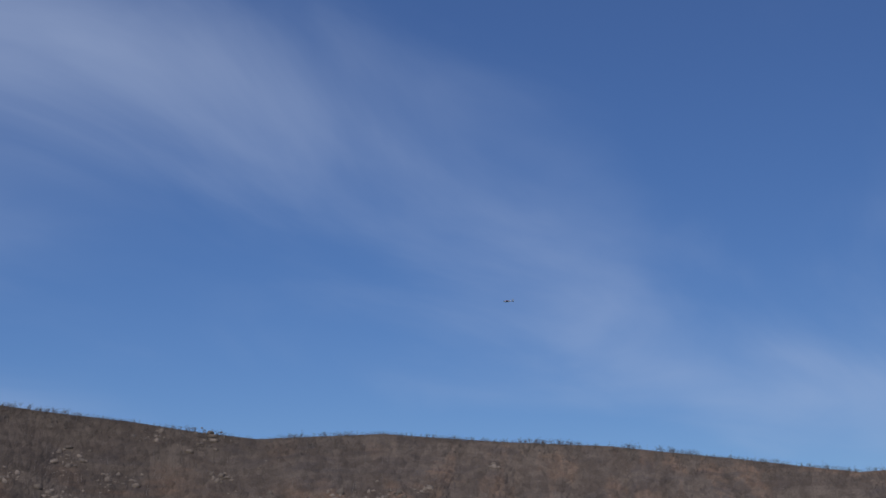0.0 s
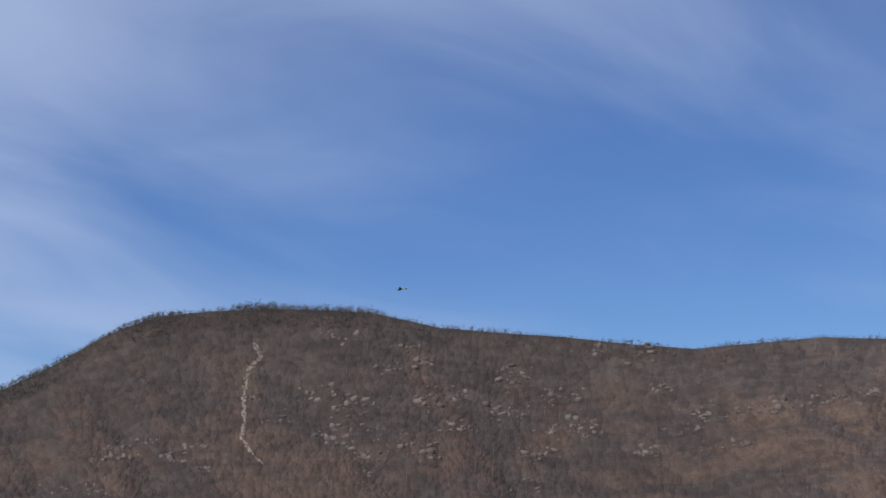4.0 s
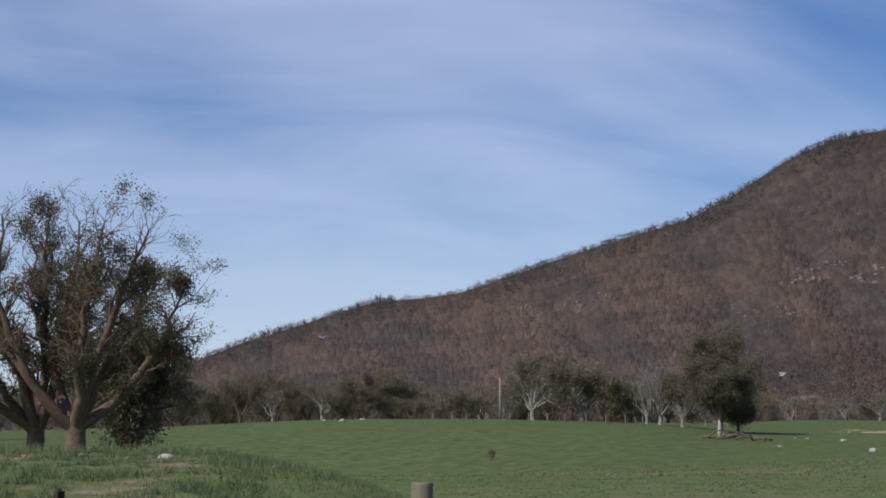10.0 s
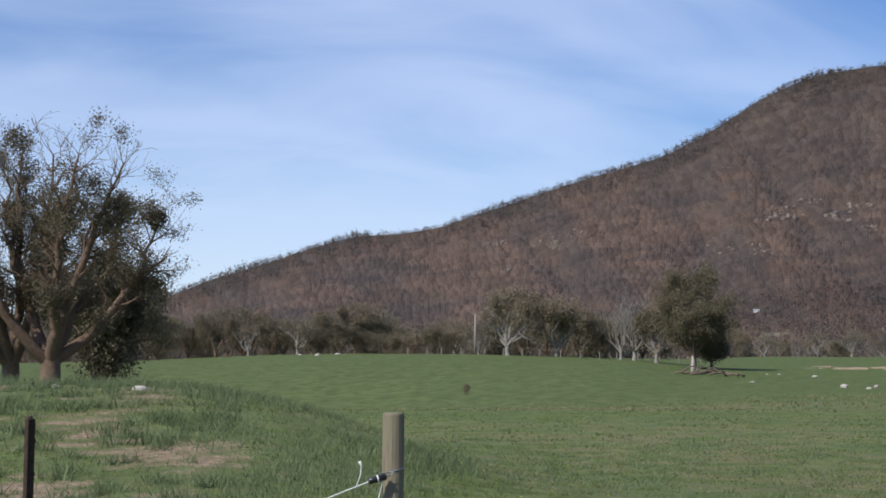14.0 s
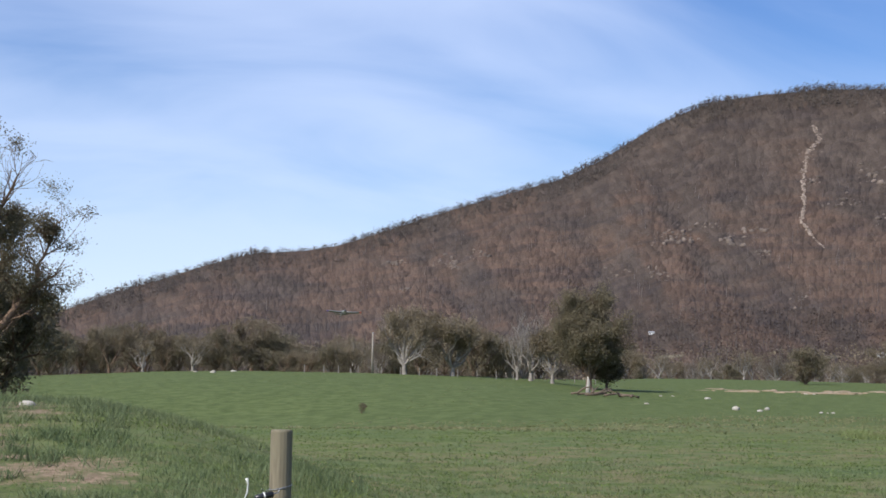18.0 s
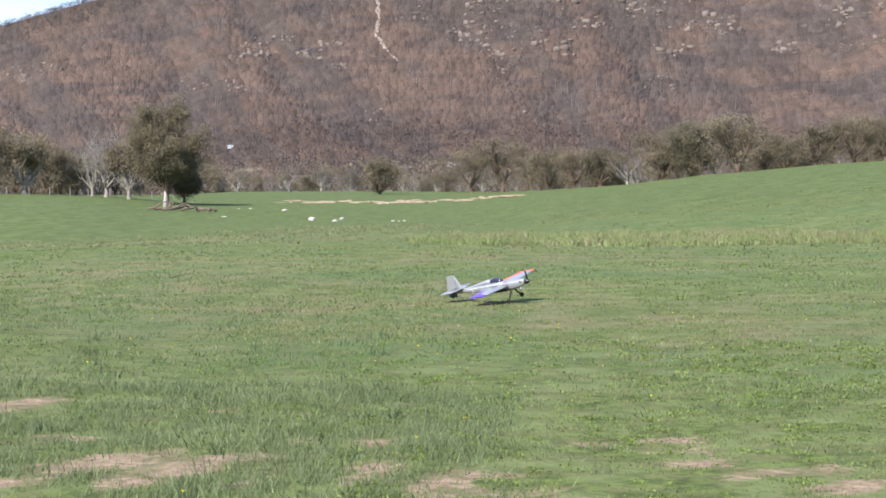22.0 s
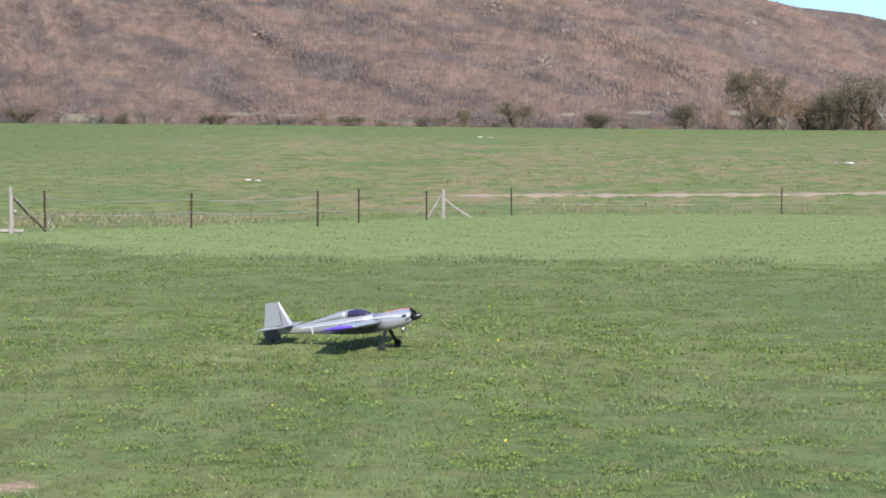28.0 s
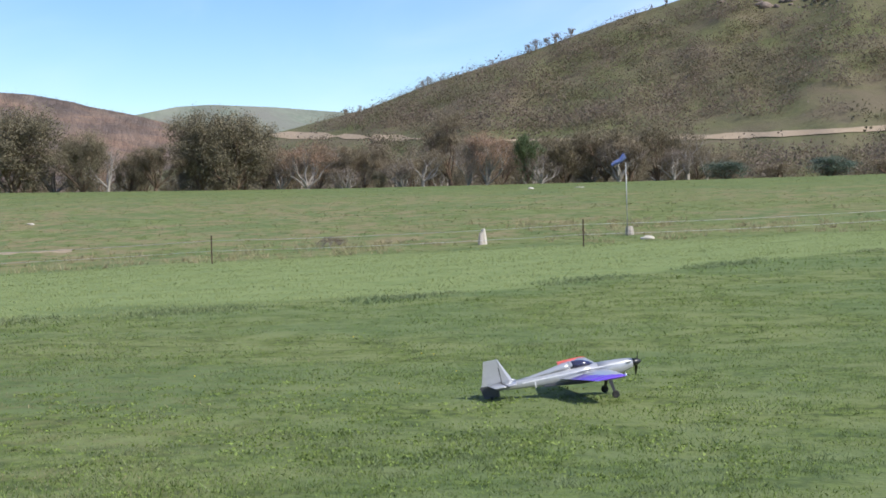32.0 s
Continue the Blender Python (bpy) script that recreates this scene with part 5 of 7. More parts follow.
row_of_trees(((90.3, 8.0, 6.5, "gum", 8), (91.4, 4.8, 6, "brown", 6), (92.7, 5.0, 5, "sparse", 12), (93.1, 5.6, 5.0, "dark", 8), (94.2, 7.0, 7.5, "olive", 8), (95.0, 5.4, 5, "pale", 4), (96.0, 5.0, 5, "brown", 8),
              (97.7, 10.4, 10, "dark", 8), (100.1, 7.4, 6.5, "dark", 6), (101.0, 6.0, 5, "pale", 4), (101.8, 5.0, 5.0, "gum", 8), (102.7, 5.8, 6, "gum", 6)), 30.2, "trees behind the far crest")
row_of_trees(((104.3, 10.0, 8.5, "dark", 8), (105.6, 9.6, 9.0, "dark", 7), (108.2, 6.0, 7, "brown", 6), (107.2, 4.6, 6, "grey", 8), (106.6, 5.5, 5, "gum", 10), (109.6, 3.4, 5, "grey", 8), (111.7, 3.4, 5, "grey", 6), (110.9, 2.6, 1.6, "dark", 6), (112.5, 5.4, 5.5, "sparse", 6), (113.5, 9.8, 6.5, "olive", 10),
              (114.9, 6.9, 7.0, "brown", 5)), 32, "trees behind the far crest")
row_of_trees(((116.4, 6.2, 3.0, "conifer", 4), (117.7, 6.0, 5.5, "gum", 8), (118.6, 6.4, 5.5, "olive", 12), (119.3, 7.0, 7.0, "gum", 8), (120.2, 5.8, 6, "olive", 6), (121.2, 7.6, 6.5, "gum", 8), (122.3, 7.6, 6, "sparse", 8),
              (123.0, 5.0, 5, "sparse", 10), (119.8, 5.0, 6, "grey", 4), (116.9, 4.0, 5, "grey", 4), (121.8, 4.4, 5, "grey", 5), (123.7, 2.6, 5.8, "blue", 4), (127.4, 2.6, 6.0, "blue", 4), (125.6, 2.2, 6, "olive", 8), (129.5, 2.4, 6, "olive", 8)), 32, "trees at the foot of the hill")


def fill_woods(a0, a1, n, kinds, low, high, back, t, seed, group):
    """Mixed trees standing thick behind the crest."""
    rng = random.Random(seed)
    for i in range(n):
        az = a0 + (a1 - a0) * (i + rng.random()) / n
        h = rng.uniform(low, high)
        p = at_range(az, float(np.interp(az, CREST_AZ, CREST_R)) + rng.uniform(*back), t)
        p.z -= 0.15
        tree(rng.choice(kinds), rng.randrange(3), p, h, h * rng.uniform(0.7, 1.15), rng.uniform(0, 6.28), group)


fill_woods(-6, 21, 46, ("olive", "dark", "olive", "grey", "gum", "sparse"), 6.0, 10.0, (12, 80), 19, 301, "tree line behind the paddock")
fill_woods(23, 36, 24, ("olive", "grey", "grey", "sparse", "gum"), 5.5, 9.5, (14, 90), 19, 302, "trees along the creek")
fill_woods(36, 53, 40, ("olive", "grey", "gum", "olive"), 3.5, 6.5, (5, 40), 23, 303, "trees along the creek")
fill_woods(53, 90, 64, ("grey", "grey", "brown", "olive", "bush"), 1.2, 3.0, (5, 60), 28, 304, "bushes behind the crest")
fill_woods(89, 104, 24, ("olive", "grey", "brown", "gum"), 3.5, 6.5, (8, 40), 30.2, 305, "trees behind the far crest")
fill_woods(104, 124, 36, ("olive", "grey", "olive", "sparse", "gum"), 4.0, 7.0, (6, 40), 32, 306, "trees behind the far crest")
# the large green gum with the broken stump
GREEN_GUM = at_range(22.25, 212, 19)



def build_creek_woods():
    """The mixed woodland on the valley floor under the mountain."""
    rng = np.random.default_rng(29)
    for name, material, n, hi, label in (("valley_woodland", OLIVE_LEAF, 2400, 0.9, "olive trees on the valley floor below the mountain"), ("valley_grey_woods", GREY_LEAF, 3000, 1.0, "grey thin trees on the valley floor below the mountain")):
        az, el = rng.uniform(-8, 102, n), 0.15 + 1.25 * rng.random(n) ** 1.5 * hi
        k = waves(az * 1.1, el * 3, 83 + len(name)) > -0.6
        p = slope_at(az[k], el[k])
        h = rng.uniform(4, 8, len(p))
        v, c = leaves_at(p + np.stack([0 * h, 0 * h, h * 0.55], -1), h * 0.7, h * 0.13, 26, rng, 0.9)
        soup(name, v, c, material, label, "woodland")


build_creek_woods()


def old_gum(name, place, height, width, seed, kind, label, density, leaf, turn=0.0, trunk=None, limbs=None, levels=4, tilt=0.0, spread=0.75, gate=0.0, fill=0.12, opening=0.7, stout=0.55, thin=4.0, girth=0.035):
    """A large gum near enough to show its limbs, its twigs and its leaves in clumps."""
    rng = random.Random(seed)
    k = dict(TREE_KINDS[kind])
    paths, tips = grow(rng, height, width, trunk or k["trunk"], limbs or k["limbs"], levels, tilt, opening, stout, girth)
    wood = Shape()
    reach = width * 0.5
    paths = [(pts, radii) for pts, radii in paths if math.hypot(pts[-1][0], pts[-1][1]) < reach * 1.12]
    tips = [q for q in tips if math.hypot(q[0], q[1]) < reach * 1.12]
    for pts, radii in paths:
        wood.tube(pts, [max(r, 0.014) for r in radii], 8 if radii[0] > 0.15 else 5 if radii[0] > 0.05 else 3, caps=False)
    ob = thing(name, label, "tree", Matrix.Translation(place) @ Matrix.Rotation(turn, 4, "Z"))
    part("trunk", wood, PALE_BARK if kind in ("pale", "sparse") else BARK, ob, smooth=True)
    if not density:
        return ob
    nr = np.random.default_rng(seed)
    pts = np.array([tuple(p) for p in tips])
    clump = np.array([noise.noise(Vector(p) * (5.5 / height) + Vector((seed, 0, 0))) + 0.5 * noise.noise(Vector(p) * (14.0 / height) + Vector((0, seed, 0))) for p in pts])
    pts = pts[(clump > gate) & (nr.random(len(pts)) < 1.05 - 0.85 * (pts[:, 2] / height) ** thin)]
    pts = np.concatenate([pts, np.array(crown_fill(nr, height * 0.78, width * 0.72, max(4, int(len(pts) * fill)), 0.20))])
    v, c = leaves_at(pts, spread, leaf, density, nr, 0.9)
    soup("crown", v, c, k["leaf"], "", parent=ob, kind="")
    return ob


def fan(height, width, fork, n, seed):
    """Limbs that open like a fan from the fork to a rounded crown."""
    rng = random.Random(seed)
    out = []
    for k in range(n):
        a, q = 6.283 * k / n + rng.gauss(0, 0.2), (0.25, 0.85, 0.6, 0.95)[k % 4] * rng.uniform(0.9, 1.05)
        x, y, z = math.cos(a) * q * width / 2, math.sin(a) * q * width / 2, fork + (height - fork) * math.sqrt(1 - 0.72 * q * q) * 0.9
        out.append(((0.0, 0.0, fork), (x * 0.42, y * 0.42, fork + (z - fork) * 0.34), (x * 0.8, y * 0.8, fork + (z - fork) * 0.68), (x, y, z)))
    return tuple(out)


def limbed_gum(place, limbs, base, seed, label, name="old_gum_tree", count=38, leaf=0.12, spread=0.75, gate=0.03):
    """An old gum: a short flared trunk, a few great limbs (paths of x, y, z), branches off them that end in twigs, leaves hung in clumps."""
    rng, nr = random.Random(seed), np.random.default_rng(seed)
    wood, tips = Shape(), []
    fork = Vector(limbs[0][0])
    wood.tube([(0, 0, -0.4), (0, 0, fork.z * 0.3), (0, 0, fork.z * 0.75), fork + Vector((0, 0, 0.4))], [base * 1.5, base * 1.08, base, base * 0.9], 12, caps=False)

    def shoot(p, d, length, rad, level):
        n = 4 if level > 1 else 3
        pts = [p.copy()]
        for k in range(n):
            d = (d + Vector((rng.gauss(0, 0.22), rng.gauss(0, 0.22), rng.gauss(0.07, 0.16)))).normalized()
            p = p + d * (length / n)
            pts.append(p.copy())
        wood.tube(pts, [max(rad * (1 - 0.72 * k / n), 0.012) for k in range(n + 1)], 5 if rad > 0.06 else 3, caps=False)
        if level <= 1:
            tips.extend(pts[1:])
        if level:
            for k in range(4 if level > 1 else 2):
                side = Vector((rng.gauss(0, 1), rng.gauss(0, 1), rng.gauss(0.25, 0.6))).normalized()
                q = pts[rng.choice((1, 2, 3, 4)) if level > 1 else rng.choice((1, 2, 3))]
                shoot(q, (d * 0.8 + side * 0.9).normalized(), length * rng.uniform(0.42, 0.68), rad * rng.uniform(0.35, 0.5), level - 1)

    for path in limbs:
        pts = [Vector(q) for q in path]
        fine = []
        for a, b in zip(pts[:-1], pts[1:]):
            for k in range(4):
                fine.append(a.lerp(b, k / 4) + Vector((rng.gauss(0, 0.13), rng.gauss(0, 0.13), rng.gauss(0, 0.08))) * (1 if fine else 0))
        fine.append(pts[-1])
        m = len(fine)
        thick = base * (0.66 if path[0] == limbs[0][0] else 0.45)
        radii = [max(thick * (1 - 0.88 * (k / (m - 1)) ** 0.9), 0.03) for k in range(m)]
        wood.tube(fine, radii, 8, caps=False)
        for k in range(int(m * 0.28), m):
            for _ in range(2 if k < m * 0.8 else 3):
                ahead = (fine[min(k + 1, m - 1)] - fine[k - 1]).normalized()
                out = Vector((rng.gauss(0, 1), rng.gauss(0, 1), rng.gauss(0.1, 0.5))).normalized()
                shoot(fine[k], (ahead * 0.75 + out * 0.8).normalized(), rng.uniform(1.6, 3.6) * (1 - 0.25 * k / m), min(radii[k] * 0.6, 0.11), 2)
    ob = thing(name, label, "tree", Matrix.Translation(place))
    part("trunk", wood, BARK, ob, smooth=True)
    top = max(q.z for q in tips)
    P = np.array([tuple(q) for q in tips])
    clump = np.array([noise.noise(Vector(q) * 0.30 + Vector((seed, 0, 0))) + 0.6 * noise.noise(Vector(q) * 0.75 + Vector((0, seed, 0))) for q in P])
    P = P[(clump > gate + 0.30 * (P[:, 2] / top) ** 3) & (nr.random(len(P)) < 0.8)]
    v, c = leaves_at(P, spread * nr.uniform(0.6, 1.3, len(P)), leaf, count, nr, 0.95)
    soup("crown", v, c, GUM_LEAF, "", parent=ob, kind="")
    return ob


F = (0.0, 0.0, 4.0)
limbed_gum(at_range(-1.24, 112, 13), (
    (F, (2.7, 0.5, 6.0), (4.9, 1.2, 8.7), (6.4, 1.6, 11.4), (7.3, 1.8, 14.2)),
    (F, (1.3, -1.6, 9.0), (2.9, -3.4, 13.4), (4.6, -4.0, 17.8)),
    (F, (0.3, 1.4, 8.7), (-0.5, 3.0, 13.6), (-0.3, 3.6, 19.3)),
    (F, (-3.4, -1.0, 7.7), (-5.6, -2.0, 13.2), (-5.4, -2.4, 18.8)),
    ((-3.4, -1.0, 7.7), (-6.2, 1.2, 10.7), (-7.4, 2.6, 15.4)),
    (F, (-2.2, 3.2, 9.0), (-2.9, 4.8, 14.4), (-2.6, 5.2, 19.0)),
    (F, (1.8, 3.6, 8.2), (3.6, 5.6, 11.2), (4.6, 6.4, 14.6)),
    (F, (0.4, -3.2, 8.5), (0.6, -5.2, 13.2), (1.6, -5.6, 18.1))), 0.72, 5, "large old gum with a short forked trunk and open crown")
F = (0.0, 0.0, 3.6)
limbed_gum(at_range(-2.63, 116, 13), (
    (F, (-2.6, 0.5, 6.9), (-5.0, 1.2, 10.4), (-6.6, 1.6, 13.7)),
    (F, (-1.4, -1.6, 8.7), (-3.6, -3.4, 13.4), (-4.4, -4.0, 17.8)),
    (F, (0.5, 1.4, 8.7), (-0.2, 3.0, 13.6), (-0.9, 3.6, 17.9)),
    (F, (1.4, -1.0, 7.4), (2.6, -2.0, 10.7), (3.0, -2.4, 14.1)),
    (F, (-1.0, 3.4, 7.4), (-3.4, 5.0, 10.7), (-5.6, 5.6, 12.9)),
    (F, (-3.2, -1.6, 6.2), (-6.0, -2.6, 8.5), (-8.4, -3.0, 10.4))), 0.66, 8, "old gum with reddish peeling stems beside a larger one")
p = at_range(0.45, 128, 13)
old_gum("old_gum_tree", p, 13.8, 10.0, 11, "dark", "dense dark gum standing behind the old gums", 56, 0.20, 2.5, 0.14, 6, 4, gate=-0.2, spread=1.0, fill=0.2)
limbed_gum(GREEN_GUM, fan(12.2, 7.4, 1.3, 10, 21), 0.42, 21, "large full green gum above a broken stump", "green_gum_tree", 52, 0.15, 1.0, -0.18)
old_gum("green_gum_tree", at_range(22.9, 216, 19), 6.0, 4.2, 33, "gum", "lower green gum beside the large one", 36, 0.19, 1.4, 0.3, 8, 4, gate=-0.05, spread=0.95, fill=0.15, opening=0.95, stout=0.42)
for az, h, w, seed in ((15.4, 10.6, 9.5, 53), (17.2, 9.5, 8.0, 55), (20.9, 8.5, 6.0, 54)):
    old_gum("thin_gum_tree", at_range(az, 226, 19), h, w, seed, "sparse", "thin olive gum with bleached limbs showing through", 36, 0.19, seed * 0.7, 0.12, 7, 4, gate=0.05, fill=0.05, spread=0.9, opening=0.8, stout=0.5, girth=0.034)
for az, h, w, seed in ((20.1, 11.2, 8.0, 51), (19.6, 8.0, 5.0, 52)):
    old_gum("dead_tree", at_range(az, 228, 19), h, w, seed, "pale", "dead bare gum with many bleached branches", 0, 0.2, seed * 0.7, 0.12, 7, 4, opening=0.75, stout=0.45, girth=0.028)
tree("pale", 1, at_range(-4.9, 170, 13), 9.0, 7.0, 1.0)
tree("blue", 1, spot(-4.3, -0.69, 13), 0.9, 2.4, 0.3)
tree("olive", 2, spot(13.85, -1.0, 19), 0.95, 0.8, 0.3)


# ---- stones, stumps, banks ----
def stones(rows, t, name, label, category, material, group=""):
    rng = random.Random(int(t * 10) + len(rows))
    for az, el, w, h in rows:
        p = spot(az, el, t)
        w, h = w * 0.75, h * 0.66
        s = Shape().stone((0, 0, 0), (w / 2, w / 2 * rng.uniform(0.6, 0.9), h / 1.7), rng, 0.72)
        ob = part(name, s, material, None, smooth=True, at=Matrix.Translation(p - Vector((0, 0, 0.03))) @ Matrix.Rotation(rng.uniform(0, 6.28), 4, "Z"))
        tagged(ob, label, category, group)


stones(((24.37, -0.46, 1.0, 0.4), (24.89, -0.16, 0.7, 0.35), (25.32, -0.16, 0.6, 0.35), (26.6, -0.24, 1.5, 0.55), (27.61, -0.62, 1.0, 1.0), (28.45, -0.66, 0.8, 0.6), (28.72, -0.6, 0.8, 0.8), (30.1, 0.0, 0.8, 0.3),
        (30.4, 0.0, 0.6, 0.3), (30.63, -0.67, 0.7, 0.4), (30.85, -0.67, 0.35, 0.3), (31.05, -0.67, 0.6, 0.35), (7.7, 0.42, 1.0, 0.5), (8.35, 0.4, 1.2, 0.9), (9.1, 0.46, 1.2, 0.5)), 19, "boulder", "pale boulder lying in the green paddock", "boulder", WHITE_STONE, "boulders in the paddock")
stones(((71.7, -0.16, 0.55, 0.35), (72.1, -0.16, 0.5, 0.18), (80.3, 1.47, 0.9, 0.3), (80.7, 1.47, 0.7, 0.2), (93.3, 0.53, 0.5, 0.16), (93.75, 0.50, 1.2, 0.42), (94.15, 0.55, 0.5, 0.14), (92.9, 0.55, 0.4, 0.1)), 28, "boulder", "pale boulder lying on the dry rise", "boulder", WHITE_STONE, "boulders in the paddock")
stones(((98.15, 0.52, 0.9, 0.3), (116.5, 1.40, 0.9, 0.45), (118.3, 1.41, 1.6, 0.2), (120.8, -0.58, 0.95, 0.45)), 32, "boulder", "white rounded boulder on the grass", "boulder", WHITE_STONE, "boulders in the paddock")
stones(((-1.0, -0.83, 0.4, 0.2), (2.0, -0.9, 0.4, 0.25), (0.2, 0.12, 0.9, 0.5), (2.6, 0.22, 1.0, 0.4)), 13, "boulder", "pale stone near the old gums", "boulder", WHITE_STONE, "boulders in the paddock")


def broken_stump():
    p = at_range(22.22, 190, 19)
    ob = thing("tree_stump", "pale broken stump below the large green gum", "stump", Matrix.Translation(p))
    s = Shape().tube([(0, 0, -0.2), (0, 0, 0.7), (0.05, 0, 1.5), (-0.05, 0, 2.1)], [0.30, 0.24, 0.20, 0.08], 9)
    part("wood", s, WHITE_STONE, ob, "bleached splintered wood", True)
    rng = random.Random(4)
    for k in range(14):
        q = at_range(22.0 + 0.16 * k + rng.uniform(-0.1, 0.1), 182 + rng.uniform(-4, 4), 19)
        a = rng.uniform(-2.2, 2.2)
        ln = rng.uniform(2.0, 4.5)
        pts = [q + Vector((math.cos(a) * u * ln, math.sin(a) * u * ln * 0.6, 0.25 + rng.uniform(0, 0.5) * (1 + math.sin(u * 3)) * (1 - k / 16))) for u in (-0.5, -0.15, 0.2, 0.5)]
        lg = part("fallen_branch", Shape().tube(pts, [0.16, 0.13, 0.10, 0.05], 6), BROWN_WOOD, None, smooth=True)
        tagged(lg, "grey fallen branch heaped below the green gum", "branch", "fallen branches")


broken_stump()


def sand_bank():
    """The pale cut bank of the creek, broken by grass."""
    rng = random.Random(31)
    for k in range(44):
        az = 26.4 + 9.0 * (k + rng.random()) / 44
        el = float(np.interp(az, (26.4, 27.6, 30.4, 32.7, 34.5, 36), (0.12, 0.09, 0.03, 0.1, 0.2, 0.3))) + rng.uniform(-0.05, 0.04)
        w, h = rng.choice((0.8, 1.6, 2.6, 3.6)) * rng.uniform(0.7, 1.3), rng.uniform(0.15, 0.45)
        p = spot(az, el, 19)
        ob = part("creek_bank", Shape().stone((0, 0, 0), (w / 2, w / 4, h / 1.5), rng, 0.9), SAND, None, smooth=True, at=Matrix.Translation(p - Vector((0, 0, 0.1))) @ Matrix.Rotation(radians(-az + rng.uniform(-25, 25)), 4, "Z"))
        tagged(ob, "pale sandy cut bank of the creek", "bank", "creek banks")


sand_bank()
rng_heap = random.Random(77)
for k in range(30):
    az0 = rng_heap.triangular(52.2, 56.6, 54.8)
    p = spot(az0, -1.12 + rng_heap.uniform(-0.10, 0.07), 23)
    w, h = rng_heap.choice((0.25, 0.5, 1.0)) * rng_heap.uniform(0.7, 1.4), rng_heap.uniform(0.05, 0.15) * (1.25 - 0.4 * abs(az0 - 54.6))
    ob = part("sand_mound", Shape().stone((0, 0, 0), (w / 2, w / 2.2, h), rng_heap, 1.0), SAND, None, smooth=True, at=Matrix.Translation(p - Vector((0, 0, 0.04))))
    tagged(ob, "low mound of pale sand in the grass", "sand mound", "sand mounds")


def dirt_path():
    """The worn path that runs behind the fence."""
    rows = []
    for i, a in enumerate(np.arange(79.5, 100, 0.12)):
        p = spot(a, float(np.interp(a, (79.5, 84.7, 91.7, 95, 100), (-0.66, -0.64, -0.58, -0.5, -0.42))) - 0.03, 28)
        u = Vector((p.x, p.y, 0)).normalized()
        w = 0.5 + 0.35 * math.sin(i * 0.31) + 0.3 * math.sin(i * 0.83 + 1)
        w = max(w, 0.04) * min(1, (i + 1) / 8)
        row = []
        for k in (-1, -0.4, 0.3, 1):
            q = p + u * k * w * 1.6
            row.append((q.x, q.y, float(land(q.x, q.y)) + (0.03 if abs(k) < 0.9 else -0.02)))
        rows.append(row)
    sheet(np.array(rows), "dirt_path", SAND, "worn pale path behind the paddock fence", "path")


dirt_path()


# ---- buildings far off ----
def far_house(az, el, w, d, h, label, roof_mat):
    p = Vector(slope_at(az, el).tolist())
    ob = thing("farmhouse", label, "house", Matrix.Translation(p) @ Matrix.Rotation(radians(-az + 8), 4, "Z"))
    part("wall", Shape().box((0, 0, h / 2), (w, d, h), bevel=0.02), HOUSE_WHITE, ob)
    roof = Shape().add([(-w * 0.56, -d * 0.6, h), (w * 0.56, -d * 0.6, h), (w * 0.56, d * 0.6, h), (-w * 0.56, d * 0.6, h), (-w * 0.5, 0, h * 1.5), (w * 0.5, 0, h * 1.5)],
                       [(0, 1, 5, 4), (2, 3, 4, 5), (1, 2, 5), (3, 0, 4), (3, 2, 1, 0)])
    part("roof", roof, roof_mat, ob)
    for x in (-w * 0.25, w * 0.22):
        part("window", Shape().box((x, -d / 2 - 0.04, h * 0.55), (w * 0.14, 0.12, h * 0.4)), GLASS_DARK, ob)


far_house(24.55, 2.10, 3.4, 3.0, 1.4, "white farmhouse at the foot of the mountain", ROOF_IRON)
far_house(32.85, 1.36, 7.0, 5.0, 1.6, "low shed with an iron roof below the mountain", ROOF_IRON)


# ---- pole in the paddock ----
def power_pole():
    p = at_range(14.2, 228, 19)
    ob = thing("power_pole", "pale timber pole standing at the crest of the paddock", "pole", Matrix.Translation(p))
    part("shaft", Shape().tube([(0, 0, -0.3), (0, 0, 3), (0, 0, 5.9)], [0.17, 0.15, 0.12], 8), GREY_WOOD, ob, smooth=True)
    part("cap", Shape().turned([(5.9, 0.14), (5.98, 0.14), (6.02, 0.05)], axis="z", n=8), GALV, ob)


power_pole()
rngf = random.Random(2)
for k in range(16):
    a = 11.6 + k * 0.72 + rngf.uniform(-0.1, 0.1)
    p = at_range(a, 222 + (k > 10) * (k - 10) * 6, 19)
    ob = part("fence_stake", Shape().box((0, 0, 0.5), (0.1, 0.1, 1.2)), GREY_WOOD, None, at=Matrix.Translation(p))
    tagged(ob, "thin grey stake of the far paddock fence", "fence post", "far fence stakes")


